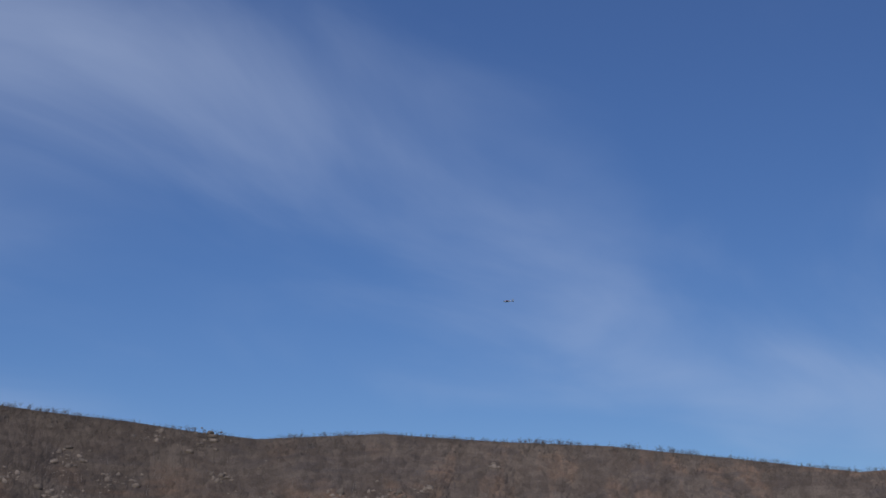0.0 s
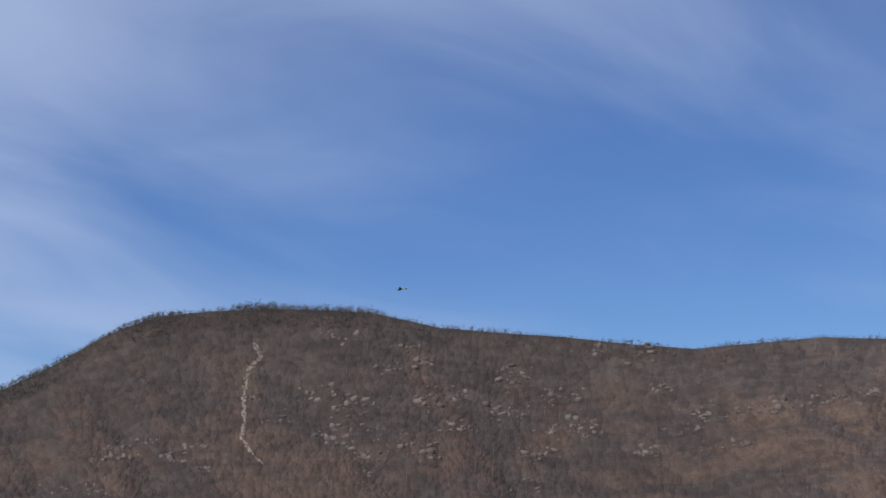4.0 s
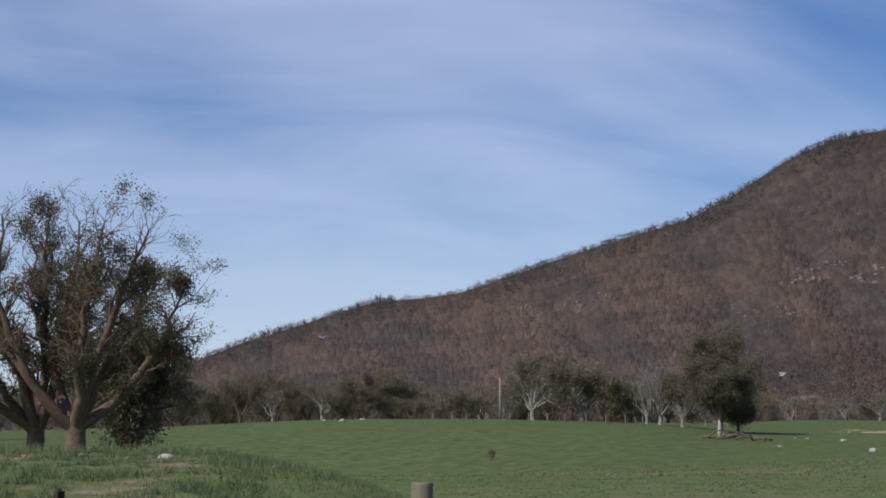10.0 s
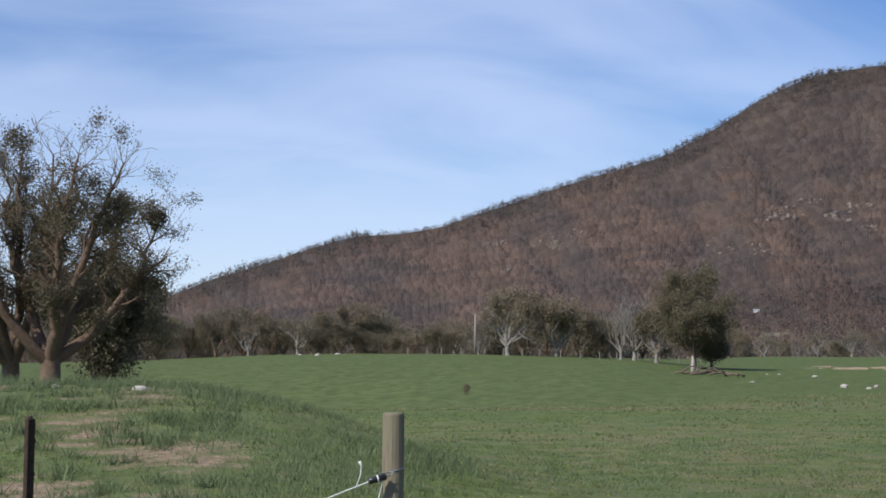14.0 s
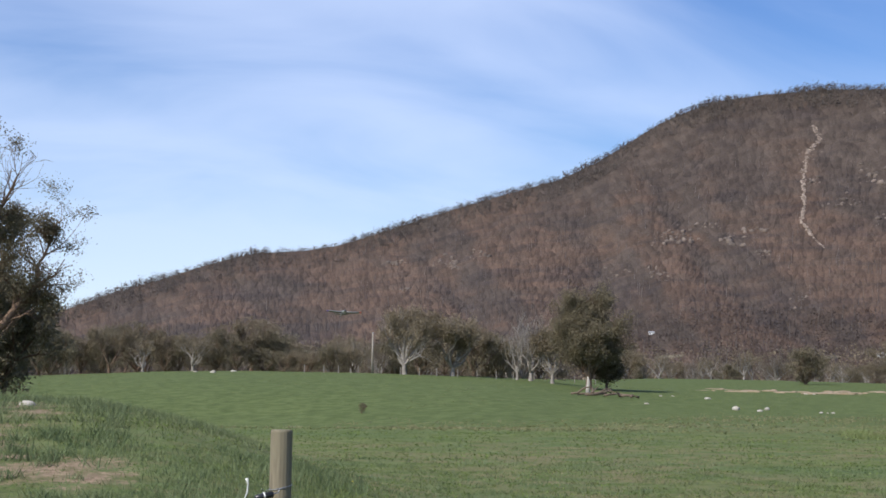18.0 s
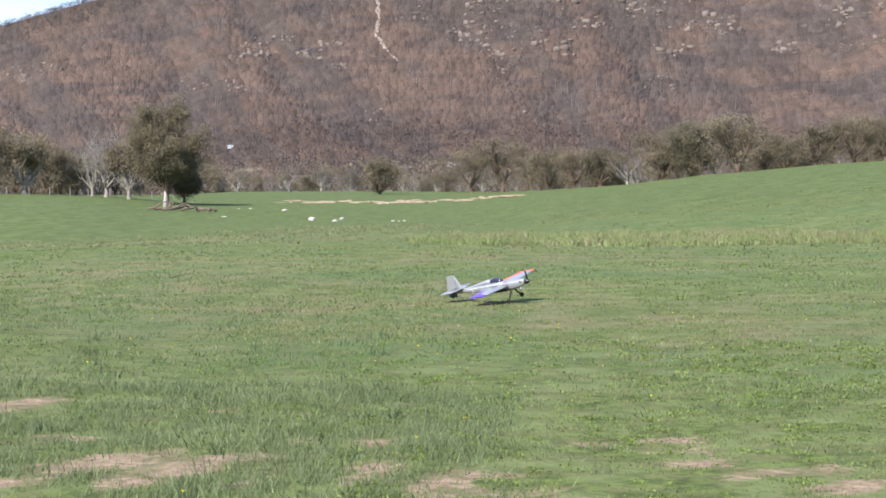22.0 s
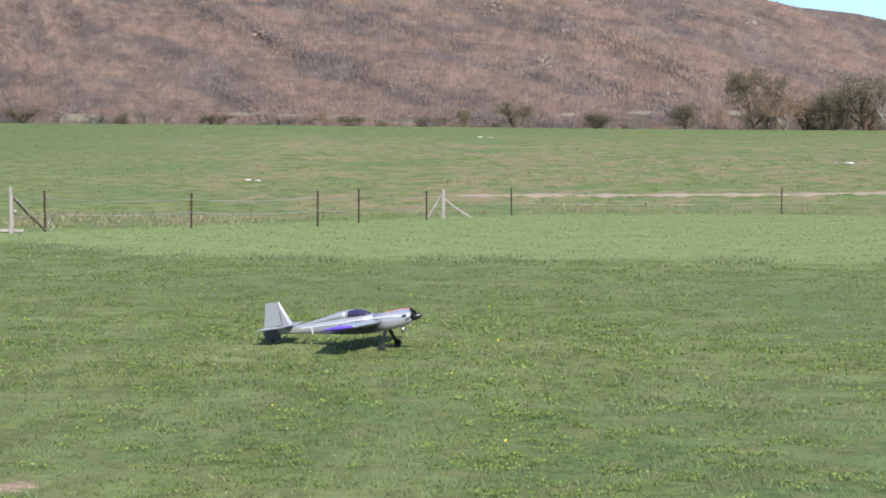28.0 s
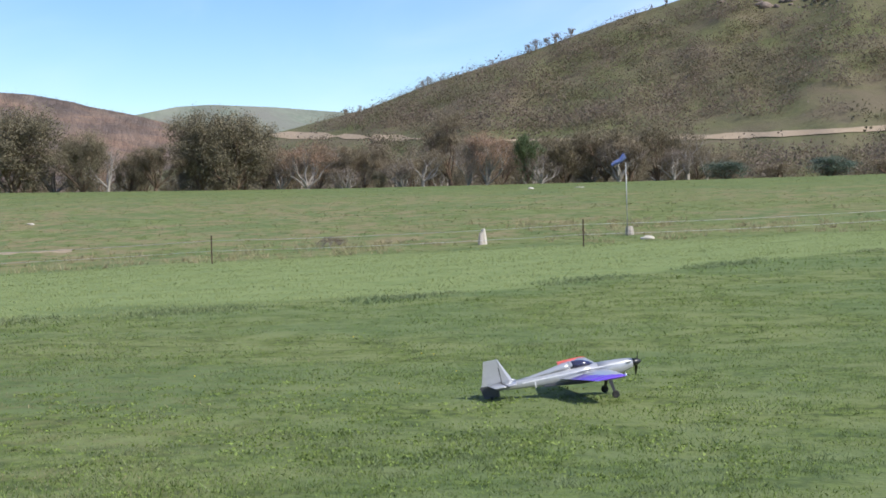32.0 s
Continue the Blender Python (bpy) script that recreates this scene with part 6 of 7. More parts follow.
# ---- near fence corner ----
def near_corner():
    top = Vector((2.237, 11.79, 1.318))
    g = float(land(top.x, top.y))
    r = 0.085
    ob = thing("corner_post", "round treated timber corner post with a wire tied round it", "fence post", pose(top.x, top.y, g))
    h = top.z - g
    part("post", Shape().turned([(-0.2, r * 1.02), (h * 0.5, r * 1.01), (h - 0.015, r), (h, r * 0.93)], axis="z", n=20), POST_WOOD, ob, smooth=False)
    for z, tilt in ((h - 0.44, 0.02), (h - 1.0, -0.015)):
        ring = [(math.cos(a) * (r + 0.004), math.sin(a) * (r + 0.004), z + tilt * math.cos(a)) for a in (k * math.pi / 10 for k in range(21))]
        part("wire_tie", Shape().tube(ring, [0.004] * 21, 5), WIRE, ob)
    # sloping stay that leans on the post
    left = Vector((math.cos(radians(168)), math.sin(radians(168)), 0))
    stay = thing("fence_stay", "round timber stay leaning on the corner post", "fence stay", pose(top.x, top.y, g))
    a, b = left * 0.06 + Vector((0, -0.06, h - 0.78)), left * 1.9 + Vector((0, -0.10, 0.02))
    part("pole", Shape().tube([a, a.lerp(b, 0.5), b], [0.07, 0.075, 0.08], 14), POST_WOOD, stay, smooth=True)
    # insulated gate handles with their cords
    for hz, dx, tilt in ((h - 0.50, -0.16, 0.25), (h - 0.98, 0.05, 1.2), (h - 1.22, 0.05, 1.3)):
        ob = thing("gate_handle", "black insulated gate handle hooked to white cords", "gate handle", pose(top.x + dx * 0.9, top.y - 0.12, g + hz) @ pose(0, 0, 0, 0, -math.degrees(tilt), 0), "gate handles")
        part("grip", Shape().turned([(-0.075, 0.014), (-0.065, 0.028), (-0.03, 0.024), (0.0, 0.03), (0.03, 0.024), (0.06, 0.028), (0.075, 0.012)], n=12), BLACK, ob, smooth=True)
        part("hook", Shape().tube([(0.075, 0, 0), (0.11, 0, 0.0), (0.125, 0, 0.02), (0.11, 0, 0.035)], [0.004] * 4, 6), CHROME, ob)
        part("band", Shape().turned([(-0.006, 0.031), (0.006, 0.031)], n=12), TAPE, ob)
    # cords that run down from the handles to the ground anchor
    for hz, over, down, rad, material in ((h - 0.52, 1.75, 0.70, 0.005, TAPE), (h - 0.50, 0.02, 0.40, 0.004, TAPE), (h - 0.44, -0.02, 0.0, 0.003, WIRE)):
        a = Vector((top.x - 0.21 if over > 0.5 else top.x - 0.1, top.y - 0.12, g + hz))
        b = a + Vector((-over - 0.1, -0.08, -down))
        b.z = max(b.z, float(land(b.x, b.y)) + 0.02)
        w = part("fence_wire", Shape().tube([a, a.lerp(b, 0.5) - Vector((0, 0, 0.02)), b], [rad] * 3, 5), material)
        tagged(w, "thin white cord tied to the corner post", "fence wire", "fence wires")
    # a loose cord end that stands up
    u = part("cord_end", Shape().tube([(top.x - 0.31, top.y - 0.12, g + h - 0.56), (top.x - 0.275, top.y - 0.12, g + h - 0.47), (top.x - 0.27, top.y - 0.12, g + h - 0.40), (top.x - 0.285, top.y - 0.12, g + h - 0.365)], [0.006, 0.006, 0.007, 0.014], 6), TAPE, None, smooth=True)
    tagged(u, "stiff white cord end sticking up by the corner post", "cord")


def picket_shape(h):
    """A star picket: three thin flanges."""
    s = Shape()
    for k in range(3):
        a = 2 * math.pi * k / 3 + 0.3
        s.box((math.cos(a) * 0.017, math.sin(a) * 0.017, h / 2 - 0.1), (0.034, 0.008, h + 0.2), Matrix.Rotation(a, 3, "Z"))
    for k in range(5):
        s.box((math.cos(0.3) * 0.034, math.sin(0.3) * 0.034, h * (0.3 + 0.15 * k)), (0.012, 0.012, 0.02))
    return s


def picket(place, h, label, lean=0.0):
    ob = thing("star_picket", label, "fence post", Matrix.Translation(place) @ pose(0, 0, 0, 0, lean, 0), "star pickets")
    part("shaft", picket_shape(h), RUST, ob)
    part("tip", Shape().turned([(h - 0.005, 0.02), (h + 0.012, 0.016), (h + 0.02, 0.004)], axis="z", n=6), RUST, ob)
    return ob


PICKET_AT = at_range(-1.68, 9.4, 13)
picket(PICKET_AT, 1.29, "dark rusted steel picket beside the grassy mound")
near_corner()


# ---- far fence ----
def far_fence():
    rows = ((64.41, -2.0, 28, 1.13), (69.62, -1.9, 28, 1.05), (74.27, -1.85, 28, 1.12), (75.8, -1.72, 28, 1.2), (78.33, -1.61, 28, 1.08), (81.49, -1.43, 28, 1.12), (91.38, -1.34, 28, 1.12), (104.6, -1.07, 32, 1.12), (118.41, -0.8, 32, 1.12), (130.5, -0.45, 32, 1.12))
    tops = []
    first = spot(63.23, -2.06, 28)
    tops.append((first, 1.1))
    for i, (az, el, t, h) in enumerate(rows):
        p = spot(az, el, t)
        picket(p, h, "dark steel picket of the paddock fence", (-2, 3, 1, 0, -2, 0, 1, 0, 0, 0)[i])
        tops.append((p, h))
    for (a, ha), (b, hb) in zip(tops[:-1], tops[1:]):
        for f in (0.45, 0.82):
            A, B = a + Vector((0, 0, ha * f)), b + Vector((0, 0, hb * f))
            n = 6
            pts = [A.lerp(B, k / n) - Vector((0, 0, 0.08 * 4 * (k / n) * (1 - k / n))) for k in range(n + 1)]
            w = part("fence_wire", Shape().tube(pts, [0.008] * (n + 1), 4), WIRE)
            tagged(w, "slack wire of the paddock fence", "fence wire", "fence wires")
    # old strainer with its stay
    ob = thing("strainer_post", "weathered grey strainer post with cracked top", "fence post", Matrix.Translation(first))
    part("post", Shape().tube([(0, 0, -0.1), (0.01, 0, 0.6), (-0.03, 0, 1.26)], [0.07, 0.06, 0.048], 9), GREY_WOOD, ob)
    part("knot", Shape().stone((0.06, -0.08, 0.55), (0.08, 0.06, 0.08), random.Random(3)), GREY_WOOD, ob)
    to = (tops[1][0] - first)
    st = thing("fence_stay", "brown diagonal stay against the strainer post", "fence stay", Matrix.Translation(first))
    part("pole", Shape().tube([Vector((0.05, -0.06, 0.95)), to * 0.45 + Vector((0, -0.06, 0.5)), to * 0.93 + Vector((0, -0.06, 0.05))], [0.045, 0.042, 0.038], 8), BROWN_WOOD, st)
    part("pole", Shape().tube([Vector((0.05, -0.14, 0.9)), to * 0.3 + Vector((0, -0.14, 0.62)), to * 0.42 + Vector((0, -0.14, 0.45))], [0.03, 0.03, 0.025], 6), GREY_WOOD, st)
    lg = part("fallen_rail", Shape().tube([first + Vector((0.3, -0.2, 0.04)), first + Vector((0.1, 0.2, 0.06)), first + Vector((-0.15, 0.75, 0.05))], [0.05, 0.05, 0.04], 7), GREY_WOOD)
    tagged(lg, "grey rail lying at the foot of the strainer post", "rail")
    # strainer with two stays
    q = spot(78.95, -1.55, 28)
    ob = thing("strainer_post", "leaning grey strainer post between two stays", "fence post", Matrix.Translation(q))
    part("post", Shape().tube([(0, 0, -0.1), (0, 0, 0.6), (-0.02, 0, 1.12)], [0.085, 0.08, 0.07], 9), GREY_WOOD, ob)
    along = Vector((math.cos(radians(79)), -math.sin(radians(79)), 0))
    for s, hz, label in ((-1, 1.0, "pale round stay"), (1.75, 0.75, "pale round stay")):
        st = thing("fence_stay", "pale diagonal stay against the leaning strainer post", "fence stay", Matrix.Translation(q))
        part("pole", Shape().tube([along * 0.03 * s + Vector((0, 0, hz)), along * s * 0.30 + Vector((0, 0, hz * 0.5)), along * s * 0.62 + Vector((0, 0, 0.02))], [0.036, 0.04, 0.036], 8), GREY_WOOD, st)
    # coil of wire by the first picket
    c = tops[1][0] + Vector((0.05, -0.12, 0))
    ring = [c + Vector((0.14 * math.cos(a), -0.02 + 0.01 * math.sin(3 * a), 0.17 + 0.16 * math.sin(a))) for a in (k * math.pi / 12 for k in range(25))]
    w = part("wire_coil", Shape().tube(ring, [0.008] * 25, 5), WIRE)
    tagged(w, "coil of fence wire hung on a picket", "wire coil")


far_fence()


# ---- windsock and white stump ----
def windsock():
    p = spot(120.05, -0.42, 32)
    d = math.hypot(p.x - 0.439, p.y + 0.874)
    top = 1.57 + d * math.tan(radians(2.3)) - p.z
    ob = thing("windsock", "faded blue windsock hanging from a thin steel pole", "windsock", Matrix.Translation(p))
    part("pole", Shape().tube([(0, 0, -0.1), (0.02, 0.0, top * 0.5), (0.0, 0.02, top)], [0.025, 0.022, 0.02], 8), GALV, ob, smooth=True)
    side = Vector((math.cos(radians(120)), -math.sin(radians(120)), 0))
    ring = [Vector((0, 0, top)) - side * 0.05 + Vector((0, 0, 0.32)) + Vector((0.12 * math.cos(a) * -side.y, 0.12 * math.cos(a) * side.x, 0.12 * math.sin(a))) for a in (k * math.pi / 8 for k in range(17))]
    part("hoop", Shape().tube(ring, [0.012] * 17, 5), GALV, ob)
    rings = []
    for i in range(7):
        u = i / 6
        c = Vector((0, 0, top + 0.32)) - side * (0.05 + 0.62 * u) - Vector((0, 0, 0.5 * u + 0.06 * math.sin(u * 5)))
        rr = 0.14 - 0.06 * u + 0.012 * math.sin(i * 2.1)
        rings.append([c + Vector((-side.y, side.x, 0)) * rr * math.cos(a) + (Vector((0, 0, 1)) * 0.8 + side * -0.5).normalized() * rr * math.sin(a) for a in (k * math.pi / 7 for k in range(14))])
    part("sock", Shape().loft(rings, caps=False), SOCK_BLUE, ob, "faded blue cloth tube", True)
    st = part("stump", Shape().tube([(0, 0, -0.1), (0.0, 0, 0.25), (0.03, 0, 0.42)], [0.22, 0.2, 0.16], 9), GREY_WOOD, None, at=Matrix.Translation(p + Vector((0.25, -0.25, 0))))
    tagged(st, "short grey stump at the foot of the windsock pole", "stump")
    q = spot(114.7, -0.62, 32)
    ob = thing("split_stump", "white split stump standing by the fence", "stump", Matrix.Translation(q))
    part("half", Shape().tube([(0, 0, -0.1), (0.02, 0, 0.3), (0.0, 0, 0.72)], [0.18, 0.16, 0.09], 8), WHITE_STONE, ob)
    part("half", Shape().tube([(-0.13, 0.22, -0.1), (-0.11, 0.2, 0.2), (-0.08, 0.18, 0.55)], [0.14, 0.12, 0.06], 8), GREY_WOOD, ob)


windsock()
b = spot(109.0, -0.55, 32)
tree("grey", 1, b, 0.5, 0.8, 1.0)
tree("grey", 2, b + Vector((0.25, -0.55, 0)), 0.42, 0.9, 2.0)
tree("grey", 0, b + Vector((-0.2, 0.5, 0)), 0.38, 0.7, 0.4)


def hilltop_trees():
    """Thin trees that stand up along the top of the scrubby hill."""
    rng = random.Random(41)
    spots = [(116.6, 3.6), (112.85, 3.4), (116.9, 4.2), (117.3, 3.4), (117.6, 4.0), (118.2, 3.6), (115.2, 2.6)] + [(rng.uniform(109.0, 131), rng.uniform(1.6, 2.8)) for _ in range(12)]
    for az, h in spots:
        p = Vector(hill_at(az, np.interp(az, HILL_AZ, HILL_EL) - 0.04).tolist())
        p.z -= 0.3
        tree(rng.choice(("grey", "grey", "olive", "brown" if 116 < az < 119 else "grey")), rng.randrange(3), p, h, h * rng.uniform(0.5, 1.0), rng.uniform(0, 6.28), "trees along the hilltop")


hilltop_trees()


# ---- grass ----
def scatter(rng, a0, a1, r0, r1, density):
    n = int(radians(a1 - a0) * 0.5 * (r1 * r1 - r0 * r0) * density)
    az, r = rng.uniform(a0, a1, n), np.sqrt(rng.uniform(r0 * r0, r1 * r1, n))
    return az, r, r * np.sin(np.radians(az)), r * np.cos(np.radians(az))


def blades(x, y, h, w, rng, bend=0.5):
    n = len(x)
    a, b = rng.uniform(0, 2 * np.pi, n), rng.uniform(0, 2 * np.pi, n)
    z = land(x, y) - 0.005
    dx, dy = np.cos(a) * w / 2, np.sin(a) * w / 2
    k = rng.uniform(0.1, 1.0, n) * bend * h
    v = np.stack([np.stack([x - dx, y - dy, z], -1), np.stack([x + dx, y + dy, z], -1), np.stack([x + np.cos(b) * k, y + np.sin(b) * k, z + h], -1)], 1)
    return v.reshape(-1, 3), np.arange(3 * n).reshape(-1, 3)


def build_grass():
    rng = np.random.default_rng(41)
    V, C, base = [], [], 0

    def take(v, c):
        nonlocal base
        V.append(v)
        C.append(c + base)
        base += len(v)

    def flush(name, material, label):
        nonlocal V, C, base
        soup(name, np.concatenate(V), np.concatenate(C), material, label, "grass")
        V, C, base = [], [], 0

    for a0, a1, r0, r1, dens, hh, ww in ((8, 131, 6.8, 13, 1050, 0.022, 0.0075), (-7, 131, 13, 22, 480, 0.025, 0.010), (-7, 131, 22, 34, 150, 0.028, 0.018), (-7, 132, 34, 62, 30, 0.032, 0.04)):
        az, r, x, y = scatter(rng, a0, a1, r0, r1, dens)
        patch = waves(x * 0.9, y * 0.9, 92, 14, 0.5, 2.5) * 0.7 + waves(x * 5.0, y * 5.0, 90, 16, 0.6, 2.5) * 0.6
        worn = waves(x * 4.5, y * 4.5, 85, 18, 0.6, 2.5) + 0.5 * waves(x * 0.5, y * 0.5, 86) + 0.3 * rng.normal(size=len(x))
        spots = waves(x * 13.0, y * 13.0, 77, 24, 0.6, 2.5)
        k = (rng.random(len(x)) > bare_here(x, y) * np.clip(0.5 + 0.4 * spots, 0, 0.9)) & (r < np.interp(az, *STRIP_R) + 0.3 * patch) & (patch > -1.5 + 0.9 * rng.random(len(x))) & (worn < 0.65)
        x, y, patch = x[k], y[k], patch[k]
        take(*blades(x, y, hh * rng.uniform(0.6, 1.4, len(x)) * (1 + 0.45 * np.clip(patch, -1.2, 1.6)), ww * rng.uniform(0.7, 1.3, len(x)), rng, 1.5 if r0 < 20 else 2.4))
    flush("mown_grass", MOWN, "short mown grass of the landing strip")
    # longer pale grass between the strip and the fence
    az, r, x, y = scatter(rng, 53, 132, 28, 72, 75)
    st, fe = np.interp(az, *STRIP_R), np.interp(az, *FENCE_R)
    k = (r > st + 0.35 * waves(x * 0.8, y * 0.8, 93)) & (r < fe + 1.5)
    x, y = x[k], y[k]
    take(*blades(x, y, rng.uniform(0.02, 0.045, len(x)) * (1 + 0.6 * np.clip(waves(x * 1.4, y * 1.4, 99), -1, 1)), rng.uniform(0.014, 0.03, len(x)), rng, 1.8))
    az, r, x, y = scatter(rng, 31.5, 54, 55, 82, 1.6)
    az, r, x, y = (np.repeat(q, 40) for q in (az, r, x, y))
    x, y = x + rng.normal(size=len(x)) * 0.3, y + rng.normal(size=len(y)) * 0.3
    lo, hi = np.interp(az, (31, 36, 41, 47, 53), (64, 58, 56, 60, 62)), np.interp(az, (31, 36, 41, 47, 53), (72, 78, 77, 76, 70))
    k = (r > lo) & (r < hi)
    take(*blades(x[k], y[k], rng.uniform(0.10, 0.36, k.sum()), rng.uniform(0.02, 0.05, k.sum()), rng, 1.4))
    flush("long_grass", LONG, "longer pale green grass along the fence")
    # rough grass of the far paddock, tussock by tussock
    for a0, a1, r0, r1, dens in ((-8, 60, 45, 120, 1.2), (-8, 45, 120, 240, 0.22), (58, 132, 44, 110, 0.8), (36, 132, 100, 176, 0.35)):
        az, r, x, y = scatter(rng, a0, a1, r0, r1, dens)
        k = (r > np.where(az > 55, np.interp(az, *FENCE_R) + 1, np.interp(az, *STRIP_R))) & (waves(x * 0.15, y * 0.15, 94) > -0.9)
        x, y = x[k], y[k]
        x, y = np.repeat(x, 6) + rng.normal(size=len(x) * 6) * 0.13, np.repeat(y, 6) + rng.normal(size=len(y) * 6) * 0.13
        take(*blades(x, y, rng.uniform(0.03, 0.10, len(x)), rng.uniform(0.03, 0.07, len(x)), rng, 1.5))
    flush("paddock_tussocks", ROUGH, "rough green tussocks over the paddock")
    # straw: the reedy band along the creek and dry stalks about the fence
    az, r, x, y = scatter(rng, 31.5, 53, 56, 80, 1.5)
    az, r, x, y = (np.repeat(q, 40) for q in (az, r, x, y))
    x, y = x + rng.normal(size=len(x)) * 0.22, y + rng.normal(size=len(y)) * 0.22
    lo, hi = np.interp(az, (31, 36, 41, 47, 53), (64, 58, 56, 60, 62)), np.interp(az, (31, 36, 41, 47, 53), (72, 78, 77, 76, 70))
    clump = waves(x * 0.55, y * 0.55, 95)
    k = (r > lo) & (r < hi) & (clump > 0.35 - 0.06 * (az - 32))
    x, y = x[k], y[k]
    take(*blades(x, y, rng.uniform(0.10, 0.34, len(x)) * (1 + 0.5 * np.clip(waves(x * 0.9, y * 0.9, 88), -1, 1)), rng.uniform(0.02, 0.05, len(x)), rng, 1.3))
    az, r, x, y = scatter(rng, 58, 132, 45, 96, 0.55)
    k = (r > np.interp(az, *FENCE_R) + 0.5) & (r < np.interp(az, *FENCE_R) + 24) & (waves(x * 0.25, y * 0.25, 96) > np.where(az < 72, 0.6, 0.1))
    s = np.repeat(rng.uniform(0.5, 1.5, k.sum()), 22)
    x, y = np.repeat(x[k], 22), np.repeat(y[k], 22)
    x, y = x + rng.normal(size=len(x)) * 0.16 * s, y + rng.normal(size=len(y)) * 0.16 * s
    take(*blades(x, y, rng.uniform(0.10, 0.36, len(x)) * s, rng.uniform(0.015, 0.035, len(x)), rng, 1.2))
    az, r, x, y = scatter(rng, 8, 34, 70, 125, 0.5)
    k = waves(x * 0.2, y * 0.2, 89) > 0.0
    x, y = x[k], y[k]
    x, y = np.repeat(x, 5) + rng.normal(size=len(x) * 5) * 0.2, np.repeat(y, 5) + rng.normal(size=len(y) * 5) * 0.2
    take(*blades(x, y, rng.uniform(0.06, 0.2, len(x)), rng.uniform(0.03, 0.06, len(x)), rng, 1.4))
    for a0, a1, r0, r1, dens, hh, ww in ((8, 131, 6.8, 14, 130, 0.03, 0.007), (-7, 131, 14, 26, 60, 0.04, 0.011), (-7, 131, 26, 46, 14, 0.05, 0.02), (-7, 50, 13, 46, 26, 0.035, 0.016)):
        az, r, x, y = scatter(rng, a0, a1, r0, r1, dens)
        k = (waves(x * 0.7, y * 0.7, 97, 14, 0.5, 2.5) > 0.1 + 0.8 * rng.random(len(x)) + np.clip((az - 95) / 15, 0, 2)) & (r < np.interp(az, *STRIP_R))
        take(*blades(x[k], y[k], hh * rng.uniform(0.6, 1.4, k.sum()), ww * rng.uniform(0.7, 1.3, k.sum()), rng, 1.2))
    flush("dry_grass", STRAW, "dry straw-coloured grass and reeds")
    # taller tufts near the corner post and over the strip
    az, r, x, y = scatter(rng, 4, 34, 7.5, 36, 2.2)
    n = 26
    x, y = np.repeat(x, n) + rng.normal(size=len(x) * n) * 0.11, np.repeat(y, n) + rng.normal(size=len(y) * n) * 0.11
    k = rng.random(len(x)) > bare_here(x, y) * 0.9
    x, y = x[k], y[k]
    take(*blades(x, y, rng.uniform(0.04, 0.11, len(x)) * (1 - 0.3 * bare_here(x, y)), rng.uniform(0.008, 0.014, len(x)), rng, 1.2))
    az, r, x, y = scatter(rng, -8, 5, 9, 40, 2.6)
    n, s = 80, rng.uniform(0.5, 1.5, len(x))
    x, y, s = np.repeat(x, n), np.repeat(y, n), np.repeat(s, n)
    x, y = x + rng.normal(size=len(x)) * 0.10 * s, y + rng.normal(size=len(y)) * 0.10 * s
    k = rng.random(len(x)) > bare_here(x, y) * 0.55
    take(*blades(x[k], y[k], rng.uniform(0.06, 0.20, k.sum()) * s[k], rng.uniform(0.008, 0.016, k.sum()), rng, 1.3))
    az = rng.uniform(56, 131, 1500)
    r = np.interp(az, *STRIP_R) + rng.normal(size=1500) * 0.6
    k = waves(az * 0.9, 0 * az, 98, 10) > 0.1
    x, y = np.repeat(r[k] * np.sin(np.radians(az[k])), 14), np.repeat(r[k] * np.cos(np.radians(az[k])), 14)
    x, y = x + rng.normal(size=len(x)) * 0.28, y + rng.normal(size=len(y)) * 0.28
    take(*blades(x, y, rng.uniform(0.04, 0.11, len(x)), rng.uniform(0.012, 0.03, len(x)), rng, 1.5))
    az, r, x, y = scatter(rng, 34, 131, 7, 26, 0.8)
    x, y = np.repeat(x, 34) + rng.normal(size=len(x) * 34) * 0.14, np.repeat(y, 34) + rng.normal(size=len(y) * 34) * 0.14
    take(*blades(x, y, rng.uniform(0.03, 0.075, len(x)), rng.uniform(0.006, 0.011, len(x)), rng, 1.6))
    # tall soft grass on the flank of the mound
    az, r, x, y = scatter(rng, -1, 14, 10.5, 33, 330)
    soft = waves(x * 0.8, y * 0.8, 82, 12, 0.6, 2.5)
    k = (soft > -0.9 + 0.6 * rng.random(len(x))) & (rng.random(len(x)) > bare_here(x, y) * 0.97) & (x > 1.6 - 0.05 * y + 0.5 * soft) & (x < 5.2 + 0.3 * soft)
    x, y, soft = x[k], y[k], soft[k]
    take(*blades(x, y, rng.uniform(0.05, 0.13, len(x)) * (1 + 0.3 * np.clip(soft, -1, 1)), rng.uniform(0.006, 0.012, len(x)), rng, 0.9))
    # close tufts, blade by blade
    for a0, a1, dens, hi, sp in ((7, 36, 34, 0.095, 0.11), (34, 131, 20, 0.045, 0.06)):
        az, r, x, y = scatter(rng, a0, a1, 6.6, 13.5, dens)
        k = (waves(x * 1.6, y * 1.6, 87, 14, 0.5, 2.5) > (-0.7 if a0 < 20 else 0.0) + 0.5 * rng.random(len(x))) & (bare_here(x, y) < 0.45)
        x, y = x[k], y[k]
        s = rng.uniform(0.5, 1.3, len(x))
        x, y, s = np.repeat(x, 46), np.repeat(y, 46), np.repeat(s, 46)
        x, y = x + rng.normal(size=len(x)) * sp * s, y + rng.normal(size=len(y)) * sp * s
        take(*blades(x, y, rng.uniform(0.35, 1.0, len(x)) * hi * s, rng.uniform(0.004, 0.008, len(x)), rng, 1.1))
